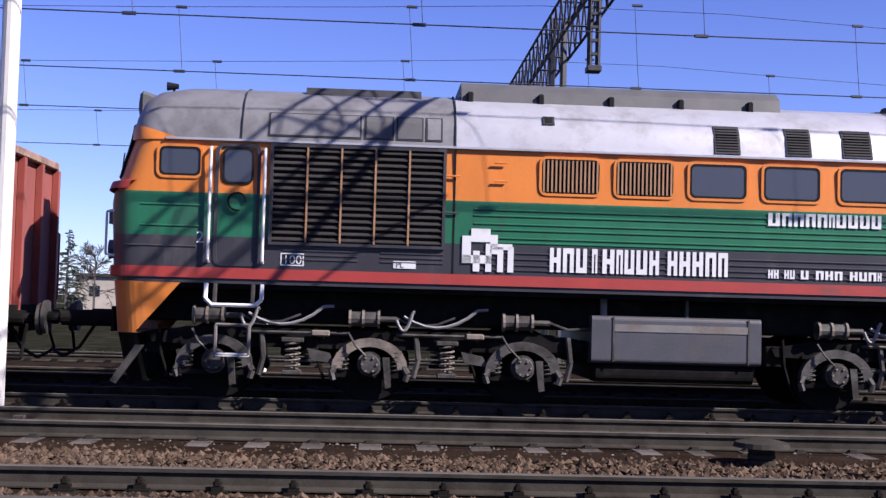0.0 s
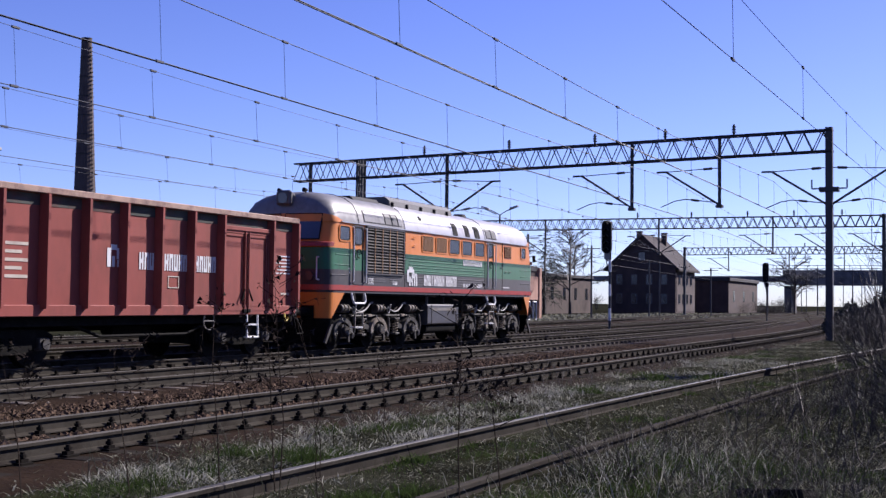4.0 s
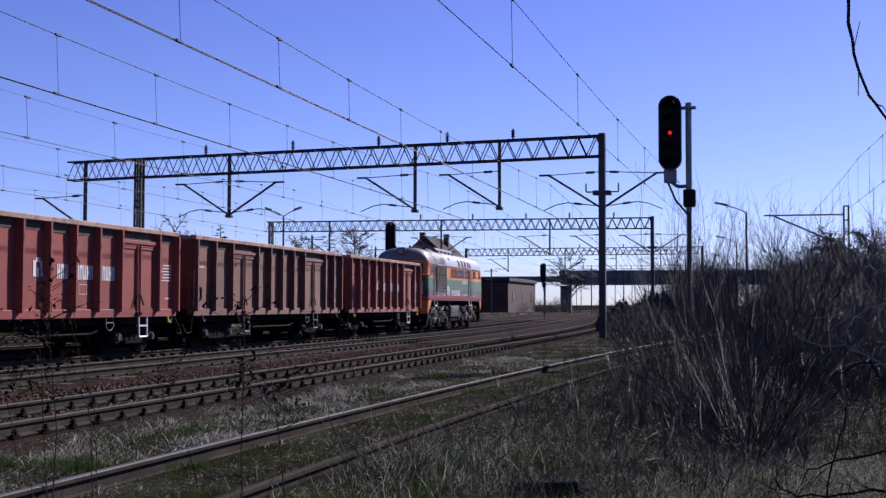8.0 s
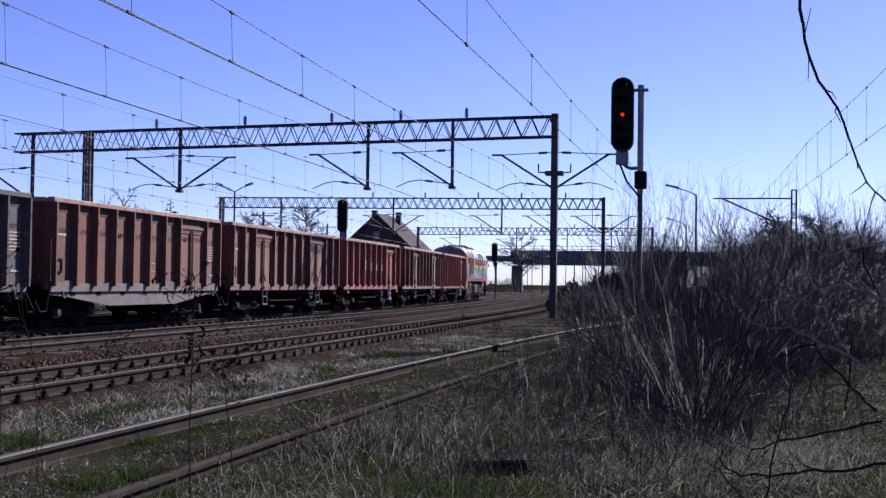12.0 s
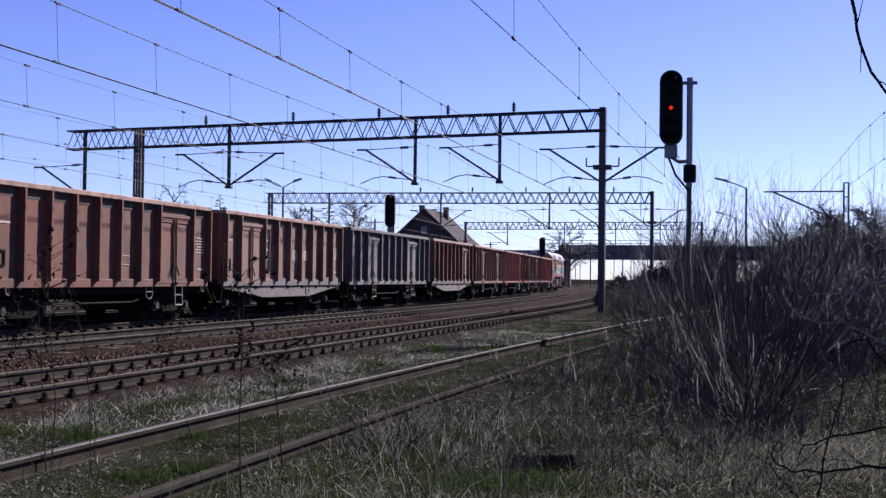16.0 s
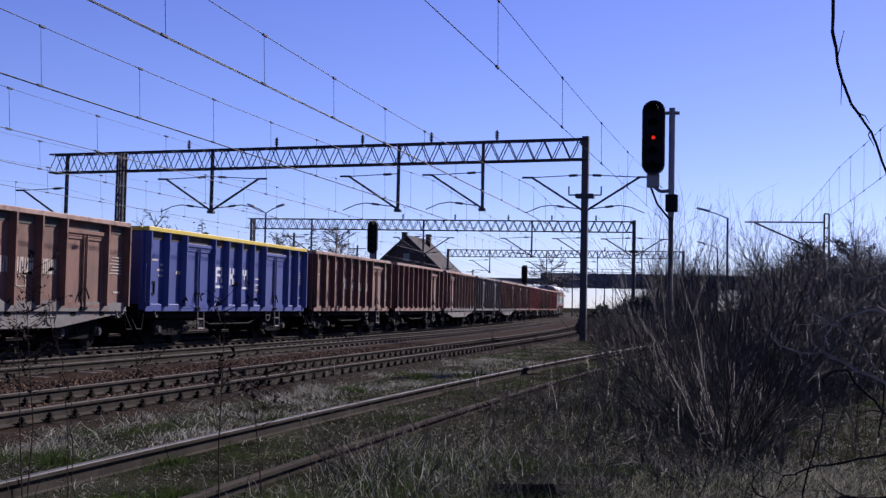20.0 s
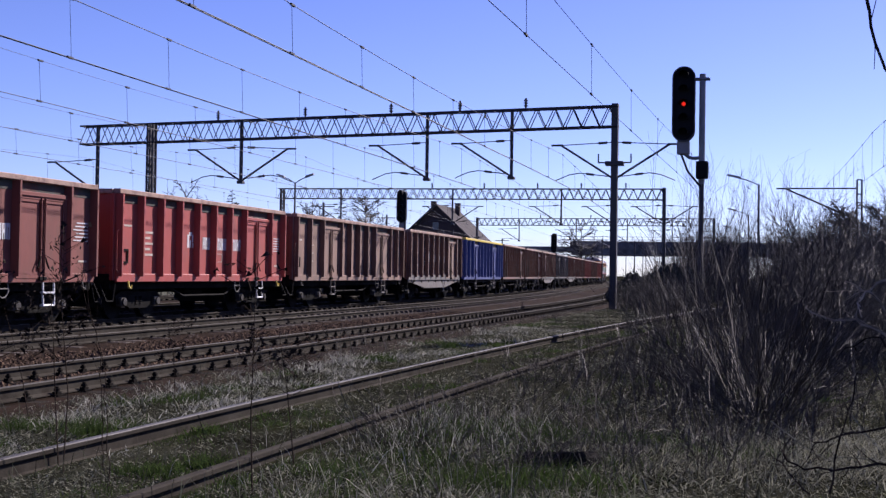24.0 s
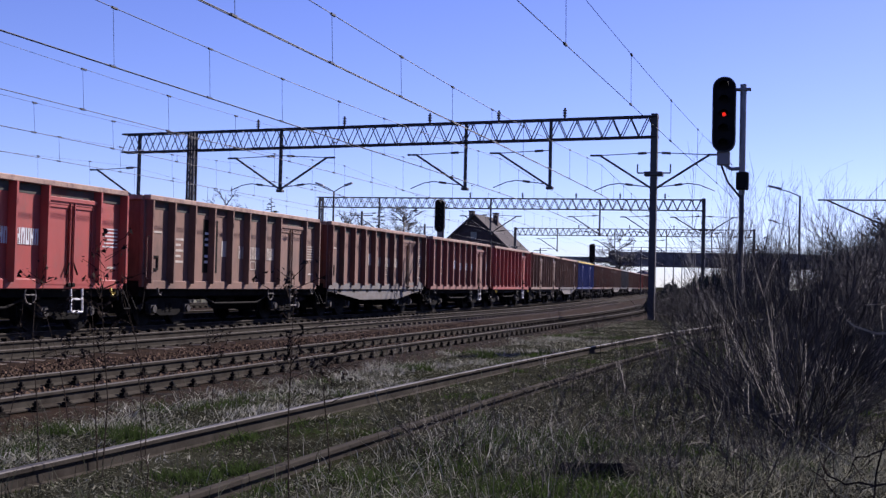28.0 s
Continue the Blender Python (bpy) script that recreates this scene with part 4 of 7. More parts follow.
                for q in range(6):
                    a6 = q * math.pi / 3
                    part("bolt", tube(bmesh.new(), (ax + 0.10 * math.cos(a6), s * 1.30, 0.525 + 0.10 * math.sin(a6)), (ax + 0.10 * math.cos(a6), s * 1.33, 0.525 + 0.10 * math.sin(a6)), 0.016, 6), M["dusty"], box_cap)
                part("guide_plate", prism([(ax + 0.17, 0.62), (ax + 0.27, 0.62), (ax + 0.30, 0.22), (ax + 0.22, 0.2)], "y", min(s * 1.18, s * 1.24), max(s * 1.18, s * 1.24)), M["gear"], bg)
                if i < 2:
                    part("suspension_spring", coil(ax + 1.05, s * 1.17, 0.42, 0.80, 0.10, 5), M["dusty"], bg)
                    part("spring_seat", B(ax + 0.92, ax + 1.18, min(s * 1.06, s * 1.28), max(s * 1.06, s * 1.28), 0.36, 0.42, 0.01), M["gear"], bg)
                    part("spring_cap", B(ax + 0.90, ax + 1.20, min(s * 1.06, s * 1.28), max(s * 1.06, s * 1.28), 0.80, 0.86, 0.01), M["gear"], bg)
                    for q in range(2):
                        o0 = 0.10 * q
                        part("air_hose", pipe([(ax + 0.45 + (1.15 - 0.9 * q) * u - o0, s * (1.24 + 0.03 * q), 1.30 - 0.05 * q - 0.26 * math.sin(math.pi * min(1.0, 0.12 + u)) ** 0.8) for u in [k / 8 for k in range(9)]], 0.024, 6), M["hose"], bg)
                    part("air_pipe", pipe([(ax + 0.35, s * 1.2, 0.93), (ax + 1.8, s * 1.2, 0.93)], 0.024, 6), M["gear"], bg)
                    part("pipe_joint", B(ax + 1.30, ax + 1.55, min(s * 1.17, s * 1.27), max(s * 1.17, s * 1.27), 0.89, 0.97, 0.015), M["dusty"], bg)
                    part("brake_lever", prism([(ax + 1.25, 0.72), (ax + 1.55, 0.66), (ax + 1.62, 0.52), (ax + 1.30, 0.56)], "y", min(s * 1.05, s * 1.15), max(s * 1.05, s * 1.15)), M["gear"], bg)
                for dx in (-0.36, 0.36):
                    part("suspension_spring", coil(ax + dx, s * 1.14, 0.40, 0.70, 0.065), M["gear"], bg)
                if s < 0:
                    bc = part("brake_cylinder", tube(tube(bmesh.new(), (ax - 0.30, yb - 0.12, 1.14), (ax + 0.12, yb - 0.12, 1.14), 0.105, 12), (ax + 0.12, yb - 0.12, 1.14), (ax + 0.36, yb - 0.12, 1.14), 0.04, 8), M["gear"], bg)
                    for xx in (-0.30, -0.12, 0.09):
                        part("cylinder_flange", tube(bmesh.new(), (ax + xx, yb - 0.12, 1.14), (ax + xx + 0.035, yb - 0.12, 1.14), 0.128, 12), M["dusty"], bc)
                    part("brake_hanger", pipe([(ax + 0.62, yb - 0.08, 0.95), (ax + 0.66, yb - 0.10, 0.6), (ax + 0.60, yb - 0.1, 0.35)], 0.04, 6), M["gear"], bg)
                    part("cable", pipe([(ax + 0.35, yb - 0.12, 1.15), (ax + 0.6, yb - 0.14, 1.06), (ax + 0.9, yb - 0.14, 1.08), (ax + 1.15, yb - 0.12, 1.18)], 0.018, 5), M["gear"], bg)
                    part("cable", pipe([(ax - 0.02, yb - 0.2, 0.6), (ax - 0.2, yb - 0.22, 0.78), (ax - 0.3, yb - 0.16, 0.95)], 0.016, 5), M["gear"], bg)
                    part("sand_pipe", pipe([(ax - 0.75, yb - 0.05, 1.0), (ax - 0.72, yb - 0.05, 0.6), (ax - 0.62, yb - 0.02, 0.3)], 0.022, 5), M["under"], bg)
    buffers(t, 8.77, stem=0.95)
    return t


M["dusty"] = mat("dust_covered_steel", (0.15, 0.125, 0.10), 0.8, var=0.35, scale=5, dirt=(0.07, 0.06, 0.05), dirt_amt=0.4, spec=0.2)
M["hose"] = mat("grey_rubber_hose", (0.16, 0.155, 0.15), 0.6, var=0.2)
M["louvre_tan"] = mat("worn_tan_grille_bar", (0.24, 0.13, 0.06), 0.6, var=0.2)
# dust on the paint of the train
for _k, _w in (("orange", 0.25), ("green", 0.25), ("grey", 0.25), ("rust_red", 0.22), ("bright_red", 0.15), ("dull_red", 0.25), ("brown_red", 0.3), ("pale_brown", 0.3), ("wagon_grey", 0.3), ("blue", 0.12)):
    _b = M[_k].node_tree.nodes["Principled BSDF"]
    _b.inputs["Sheen Weight"].default_value, _b.inputs["Sheen Roughness"].default_value = _w, 0.4
    _b.inputs["Sheen Tint"].default_value = (1.0, 0.93, 0.85, 1)
loco = build_loco()


# ---- open freight wagons: front towards +x, origin on the rails under the middle ----
def dented(half, y, s, z0, z1, seed):
    """A steel side sheet knocked uneven by years of loading, with its thickness."""
    bm = bmesh.new()
    nx, nz = 48, 8
    rows = []
    for j in range(nz + 1):
        z = z0 + (z1 - z0) * j / nz
        row = []
        for i in range(nx + 1):
            x = -half + 2 * half * i / nx
            d = 0.02 * max(0.0, noise.noise(Vector((x * 1.4 + seed * 7, z * 1.5, s * 3 + seed)))) + 0.008 * abs(noise.noise(Vector((x * 4, z * 4, seed))))
            row.append(bm.verts.new((x, y - s * d, z)))
        rows.append(row)
    for a, b in zip(rows, rows[1:]):
        for i in range(nx):
            bm.faces.new((a[i], a[i + 1], b[i + 1], b[i]))
    box(bm, -half, half, min(y - s * 0.05, y - s * 0.035), max(y - s * 0.05, y - s * 0.035), z0, z1)
    return bm


def build_wagon(pitch, paint, label, doors, belly=False, rim="rim", marks=()):
    t = thing("open_freight_wagon", label, "freight wagon", group="wagons of the freight train")
    half = pitch / 2 - 0.55
    P = M[paint]
    FP = M[paint]
    red = paint in ("bright_red", "rust_red", "dull_red")
    W, z0, z1 = 1.40, 1.04, 3.30
    # doors as distances from the front end of the box
    spans = [(half - b, half - a) for a, b in doors]
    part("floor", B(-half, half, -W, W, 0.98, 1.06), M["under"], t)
    if belly:
        pts = [(-half, 1.06), (half, 1.06), (half, 0.92), (half * 0.86, 0.88), (half * 0.40, 0.60), (-half * 0.40, 0.60), (-half * 0.86, 0.88), (-half, 0.92)]
        for s in (-1, 1):
            y = s * (W + 0.012)
            part("fishbelly_sill", prism(pts, "y", min(y, y - s * 0.03), max(y, y - s * 0.03)), M["frame_pale"], t, "pale dusty fishbelly side sill")
            rag = random.Random(int(pitch * 10) + s)
            top = []
            for k in range(61):
                xx = half - 2 * half * k / 60
                top.append((xx, 1.22 + 0.14 * noise.noise(Vector((xx * 0.9, pitch, s))) + rag.uniform(-0.045, 0.05)))
            y2 = s * (W + 0.064)
            part("sprayed_edge", prism([(half, 1.0), *top, (-half, 1.0)], "y", min(y2, y2 + s * 0.004), max(y2, y2 + s * 0.004)), M["frame_pale"], t, "pale primer sprayed unevenly along the lower side")
            for k in range(7):
                xx = half * (-0.78 + 0.26 * k)
                part("sill_hole", prism([(xx + 0.16 * math.cos(a), 0.93 + 0.06 * math.sin(a)) for a in [i * math.pi / 5 for i in range(10)]], "y", min(y, y + s * 0.004), max(y, y + s * 0.004)), M["under"], t)
    for s in (-1, 1):
        y = s * W

        def yr(d0, d1):
            return min(y + s * d0, y + s * d1), max(y + s * d0, y + s * d1)
        part("side_wall", dented(half, y, s, z0, z1, pitch), P, t, smooth=True)
        part("top_rim", B(-half - 0.03, half + 0.03, *yr(-0.07, 0.13), z1 - 0.02, z1 + 0.11, 0.015), M[rim], t)
        # dull grey-green strip along the top of the side wall
        part("grime_band", B(-half + 0.02, half - 0.02, *yr(-0.03, 0.004), z1 - 0.24, z1 - 0.03), M["greygreen"], t, "dull grey-green band below the rim")
        part("bottom_rail", B(-half, half, *yr(-0.02, 0.06), z0 - 0.05, z0 + 0.17, 0.015), FP, t)
        xs = [-half + 0.06, half - 0.06]
        edges = sorted([-half + 0.06] + [e for sp in spans for e in sp] + [half - 0.06])
        for a, b in zip(edges[::2], edges[1::2]):
            n = max(1, round((b - a) / 1.07))
            xs += [a + (b - a) * i / n for i in range(n + 1)]
        for xx in sorted(set(round(q, 3) for q in xs)):
            part("side_rib", prism([(xx - 0.075, y), (xx - 0.03, y + s * 0.185), (xx + 0.035, y + s * 0.185), (xx + 0.06, y)], "z", z0 + 0.1, z1 - 0.02), P, t)
        for a, b in spans:
            m = (a + b) / 2
            d = part("door_frame", ring([(a + 0.05, z0 + 0.05), (b - 0.05, z0 + 0.05), (b - 0.05, z1 - 0.32), (a + 0.05, z1 - 0.32)], [(a + 0.13, z0 + 0.13), (b - 0.13, z0 + 0.13), (b - 0.13, z1 - 0.40), (a + 0.13, z1 - 0.40)], "y", *yr(0.0, 0.07)), P, t)
            for q0, q1 in ((a + 0.14, m - 0.02), (m + 0.02, b - 0.14)):
                leaf = part("door_leaf", B(q0, q1, *yr(0.004, 0.035), z0 + 0.14, z1 - 0.41, 0.01), P, d)
                part("leaf_edge", ring([(q0, z0 + 0.14), (q1, z0 + 0.14), (q1, z1 - 0.41), (q0, z1 - 0.41)], [(q0 + 0.06, z0 + 0.20), (q1 - 0.06, z0 + 0.20), (q1 - 0.06, z1 - 0.47), (q0 + 0.06, z1 - 0.47)], "y", *yr(0.03, 0.06)), P, leaf)
            for q in (m - 0.08, m + 0.08):
                part("lock_bar", pipe([(q, y + s * 0.085, z0 + 0.10), (q, y + s * 0.085, z1 - 0.36)], 0.02, 6), P, d)
                part("lock_handle", pipe([(q, y + s * 0.09, z0 + 0.55), (q + (0.14 if q > m else -0.14), y + s * 0.11, z0 + 0.28)], 0.022, 6), M["under"], d)
                part("lock_cam", B(q - 0.06, q + 0.06, *yr(0.04, 0.12), z0 + 0.0, z0 + 0.09, 0.01), M["under"], d)
            part("door_header", B(a, b, *yr(0.0, 0.10), z1 - 0.34, z1 - 0.24, 0.01), P, t)
            # step below the door
            if belly:
                continue
            part("step", pipe([(m + 0.1, y + s * 0.03, z0 - 0.03), (m + 0.1, y + s * 0.05, 0.46), (m + 0.55, y + s * 0.05, 0.46), (m + 0.55, y + s * 0.03, z0 - 0.03)], 0.026, 6), M["white"] if red else M["frame_pale"], t, "pale tubular step")
            part("step_tread", B(m + 0.1, m + 0.55, *yr(-0.04, 0.06), 0.74, 0.78), M["white"] if red else M["frame_pale"], t)
            part("step_tread", B(m + 0.1, m + 0.55, *yr(-0.04, 0.06), 0.45, 0.49), M["white"] if red else M["frame_pale"], t)
        part("solebar", B(-half - 0.1, half + 0.1, *yr(-0.25, -0.15), 0.80, 1.02), M["under"], t)
        # brake wheel, hooks, corner steps, plates
        hw = part("brake_hand_wheel", pipe([(half - 3.6 + 0.2 * math.cos(q), y + s * 0.02, 0.86 + 0.2 * math.sin(q)) for q in [i * math.pi / 8 for i in range(17)]], 0.016, 5), M["frame_pale"], t)
        part("wheel_spokes", pipe([(half - 3.8, y + s * 0.02, 0.86), (half - 3.4, y + s * 0.02, 0.86)], 0.014, 5), M["frame_pale"], hw)
        for xx in (-half + 0.55, half - 0.55):
            part("rope_hook", pipe([(xx, y + s * 0.07, 1.02), (xx, y + s * 0.10, 0.86), (xx + 0.08, y + s * 0.12, 0.82), (xx + 0.1, y + s * 0.12, 0.92)], 0.028, 6), M["yellow"] if paint in ("bright_red", "rust_red") else M["gear"], t)
        for e in (-1, 1):
            part("corner_step", pipe([(e * (half - 0.02), y, 0.95), (e * (half + 0.12), y + s * 0.02, 0.50), (e * (half + 0.42), y + s * 0.02, 0.50), (e * (half + 0.42), y - s * 0.2, 0.95)], 0.024, 6), M["under"], t)
            part("corner_handrail", pipe([(e * half, y + s * 0.10, 1.25), (e * (half + 0.10), y + s * 0.10, 1.3), (e * (half + 0.10), y + s * 0.10, 2.3), (e * half, y + s * 0.10, 2.35)], 0.018, 5), P, t)
        if s > 0:
            continue

        def bars(name, rows, colour):
            bm = bmesh.new()
            for a, b, q0, q1 in rows:
                box(bm, half - b, half - a, *yr(0.003, 0.008), q0, q1)
            part(name, bm, M[colour], t)
        for c, rows in marks:
            bars("lettering_block" if c == "white" else "faded_patch", rows, c)
        tone = "white" if red else "cream"
        bars("small_lettering", [(0.22, 0.72 + 0.07 * (k % 3), 2.42 - k * 0.085, 2.45 - k * 0.085) for k in range(6)], tone)
        if red or paint == "pale_brown":
            bars("small_lettering", [(2 * half - 1.95 + 0.15 * (k % 2), 2 * half - 1.35, 2.30 - k * 0.15, 2.36 - k * 0.15) for k in range(5)], "cream")
        bars("small_lettering", [(2 * half - 0.8, 2 * half - 0.3, 2.45, 2.5), (0.25, 0.62, 1.48, 1.53)], "cream")
        if paint == "pale_brown" and pitch < 13:
            x0 = -half + 3.05
            part("repainted_patch", B(x0, x0 + 0.86, *yr(0.002, 0.0055), 1.45, 2.95), M["under"], t, "dark repainted panel with white marks")
            bars("small_lettering", [(half - x0 - 0.62 + 0.12 * (k % 2), half - x0 - 0.10, 2.52 - k * 0.16, 2.59 - k * 0.16) for k in (0, 1, 2, 4, 5)], "white")
        part("data_frame", ring([(half - 5.08, 1.58), (half - 4.70, 1.58), (half - 4.70, 1.84), (half - 5.08, 1.84)], [(half - 5.06, 1.60), (half - 4.72, 1.60), (half - 4.72, 1.82), (half - 5.06, 1.82)], "y", *yr(0.003, 0.007)), M["cream"], t)
        part("label_holder", ring([(-half + 0.28, 1.48), (-half + 0.62, 1.48), (-half + 0.62, 1.86), (-half + 0.28, 1.86)], [(-half + 0.33, 1.53), (-half + 0.57, 1.53), (-half + 0.57, 1.81), (-half + 0.33, 1.81)], "y", *yr(0.003, 0.03)), M["under"], t)
    for e in (-1, 1):
        x = e * half
        part("end_wall", B(min(x, x - e * 0.05), max(x, x - e * 0.05), -W + 0.05, W - 0.05, z0, z1), P, t)
        part("end_rim", B(min(x - e * 0.07, x + e * 0.10), max(x - e * 0.07, x + e * 0.10), -W + 0.07, W - 0.07, z1 - 0.02, z1 + 0.10, 0.015), M[rim], t)
        for yy in (-1.35, -0.45, 0.45, 1.35):
            part("end_rib", B(min(x, x + e * 0.11), max(x, x + e * 0.11), yy - 0.05, yy + 0.05, z0, z1 - 0.02, 0.01), P, t)
        part("head_stock", B(min(x, x + e * 0.09), max(x, x + e * 0.09), -1.3, 1.3, 0.82, 1.2), M["under"], t)
        c = e * (pitch / 2 - 2.9 if pitch > 13 else pitch / 2 - 2.35)
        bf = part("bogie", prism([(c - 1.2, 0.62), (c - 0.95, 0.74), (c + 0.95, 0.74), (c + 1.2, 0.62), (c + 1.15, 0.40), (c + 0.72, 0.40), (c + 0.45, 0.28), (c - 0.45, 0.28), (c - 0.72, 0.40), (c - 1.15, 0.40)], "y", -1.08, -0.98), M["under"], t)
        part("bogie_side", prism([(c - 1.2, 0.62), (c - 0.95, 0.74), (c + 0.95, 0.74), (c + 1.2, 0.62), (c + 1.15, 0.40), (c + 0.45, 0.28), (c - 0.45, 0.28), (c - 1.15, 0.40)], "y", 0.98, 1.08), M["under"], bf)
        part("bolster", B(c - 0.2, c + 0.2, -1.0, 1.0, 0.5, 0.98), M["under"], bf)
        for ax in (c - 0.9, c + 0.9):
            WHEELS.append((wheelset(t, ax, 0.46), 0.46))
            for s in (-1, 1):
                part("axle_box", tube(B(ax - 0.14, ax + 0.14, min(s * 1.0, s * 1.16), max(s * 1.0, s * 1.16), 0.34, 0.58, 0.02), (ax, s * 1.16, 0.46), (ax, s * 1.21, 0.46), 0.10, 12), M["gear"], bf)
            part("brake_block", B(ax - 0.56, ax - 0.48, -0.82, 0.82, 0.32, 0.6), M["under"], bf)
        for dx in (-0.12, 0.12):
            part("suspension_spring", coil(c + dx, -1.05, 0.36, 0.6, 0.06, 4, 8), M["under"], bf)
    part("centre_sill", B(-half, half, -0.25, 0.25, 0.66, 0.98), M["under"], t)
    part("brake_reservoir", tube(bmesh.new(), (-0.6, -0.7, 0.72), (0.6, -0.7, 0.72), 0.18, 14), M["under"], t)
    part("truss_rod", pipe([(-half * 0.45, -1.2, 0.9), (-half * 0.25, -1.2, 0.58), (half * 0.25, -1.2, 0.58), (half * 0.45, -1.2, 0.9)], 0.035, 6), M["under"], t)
    buffers(t, pitch / 2, 1.02, r=0.22)
    return t


SHORT_DOOR = ((1.20, 3.25),)
LONG_DOORS = ((2.0, 4.25), (8.55, 10.6))


def letters(colour, words, z0, z1):
    """Words shown as plain strokes, one mesh a word: (start, end, letters), measured back from the front of the box."""
    out = []
    for a, b, k in words:
        w = (b - a) / k
        bars = []
        for i in range(k):
            p, q = a + w * (i + 0.08), a + w * (i + 0.88)
            t, h = (q - p) * 0.36, (z1 - z0) * 0.24
            m = z0 + (z1 - z0 - h) * ((i * 2 + k) % 3) / 2
            bars += [(p, p + t, z0, z1), (p + t, q - t, m, m + h), (q - t, q, z0, z1)]
        out.append((colour, bars))
    return out


EMBLEM = [("white", [(6.92, 7.03, 1.98, 2.36), (6.74, 6.92, 2.32, 2.43), (6.66, 6.74, 2.14, 2.36), (6.80, 6.88, 1.98, 2.2), (6.64, 6.72, 1.98, 2.12)])]
NAME = EMBLEM + letters("white", ((3.36, 4.15, 5), (4.42, 5.23, 5), (5.56, 6.06, 3)), 1.95, 2.31)
PATCH = [("cream", [(6.66, 6.99, 1.93, 2.38)])] + letters("cream", ((3.42, 4.12, 4), (4.40, 5.22, 4), (5.44, 5.92, 2)), 1.90, 2.27)
SHAPES = [("white", [(8.02, 8.14, 1.92, 2.42), (7.62, 8.02, 2.32, 2.42), (7.62, 7.72, 2.14, 2.32), (7.72, 8.02, 2.12, 2.2), (7.6, 7.76, 1.92, 2.08), (7.5, 8.14, 1.74, 1.83)]),
          ("white", [(6.96, 7.08, 1.86, 2.42), (6.80, 6.96, 2.06, 2.22), (6.60, 6.80, 2.2, 2.42), (6.60, 6.80, 1.86, 2.08)]),
          ("white", [(6.0, 6.10, 1.88, 2.44), (5.5, 5.60, 1.88, 2.44), (5.84, 6.0, 2.2, 2.40), (5.60, 5.76, 2.2, 2.40), (5.76, 5.84, 2.05, 2.25), (5.46, 6.12, 1.74, 1.82)]),
          ("cream", [(4.5, 5.0, 1.7, 1.76), (4.5, 5.1, 1.88, 1.94), (4.5, 4.9, 2.08, 2.14)]), ("cream", [(11.6, 12.1, 2.0, 2.06), (11.6, 12.2, 2.16, 2.22), (11.6, 12.0, 2.32, 2.38), (10.6, 11.0, 2.1, 2.2)])]
CONSIST = [
    (8.77, 21.0, "rust_red", "oxide-red open wagon with white name blocks and ribbed sides", SHORT_DOOR, False, "rim", NAME),
    (21.0, 35.27, "brown_red", "long rusty brown open wagon with two side doors", LONG_DOORS, False, "rim", ()),
    (35.27, 47.4, "rust_red", "red open wagon with white blocks, ribbed sides", SHORT_DOOR, False, "rim", NAME),
    (47.4, 61.27, "brown_red", "long brown open wagon with worn paint", LONG_DOORS, False, "rim", ()),
    (61.27, 73.1, "brown_red", "reddish open wagon with pale fishbelly sill", SHORT_DOOR, True, "rim", ()),
    (73.1, 87.05, "wagon_grey", "long grey open wagon with two side doors", LONG_DOORS, False, "wagon_grey", ()),
    (87.05, 99.3, "pale_brown", "faded brown open wagon with pale fishbelly sill", ((8.0, 10.0),), True, "rim", PATCH),
    (99.3, 111.25, "brown_red", "rusty brown ribbed open wagon", SHORT_DOOR, False, "rim", ()),
    (111.25, 123.4, "brown_red", "worn brown open wagon with faded cream patches", SHORT_DOOR, False, "rim", PATCH),
    (123.4, 137.45, "blue", "long blue open wagon with yellow top rim and white marks", LONG_DOORS, False, "yellow", SHAPES),
    (137.45, 149.35, "pale_brown", "faded brown open wagon with pale dusty sill", SHORT_DOOR, True, "rim", PATCH),
    (149.35, 163.75, "pale_brown", "long faded brown open wagon", LONG_DOORS, False, "rim", ()),
    (163.75, 175.85, "bright_red", "bright red open wagon with white blocks", SHORT_DOOR, False, "rim", NAME),
    (175.85, 188.05, "dull_red", "dull red open wagon with white name blocks", SHORT_DOOR, False, "rim", NAME),
    (188.05, 200.3, "brown_red", "brown open wagon with pale fishbelly sill", SHORT_DOOR, True, "rim", PATCH),
    (200.3, 212.55, "pale_brown", "faded brown open wagon with cream patches", SHORT_DOOR, False, "rim", PATCH),
    (212.55, 224.8, "bright_red", "clean red open wagon with white name blocks", SHORT_DOOR, False, "rim", NAME),
    (224.8, 237.0, "brown_red", "rusty brown ribbed open wagon", SHORT_DOOR, False, "rim", ()),
]
TRAIN = [(loco, 0.0)]
for b0, b1, paint, label, doors, belly, rim, marks in CONSIST:
    TRAIN.append((build_wagon(b1 - b0, paint, label, doors, belly, rim, marks), -(b0 + b1) / 2))


# ---- overhead line gantries ----
def strut_mesh(name, a, b, r, material, n=5):
    return mesh_of(name, tube(bmesh.new(), a, b, r, n), material)


def insulator(parent, p, h=0.55):
    bm = tube(bmesh.new(), p, (p[0], p[1], p[2] + h), 0.05, 8)
    for k in range(3):
        z = p[2] + h * (0.3 + 0.22 * k)
        tube(bm, (p[0], p[1], z), (p[0], p[1], z + 0.05), 0.10, 8)
    part("insulator", bm, M["mast"], parent)


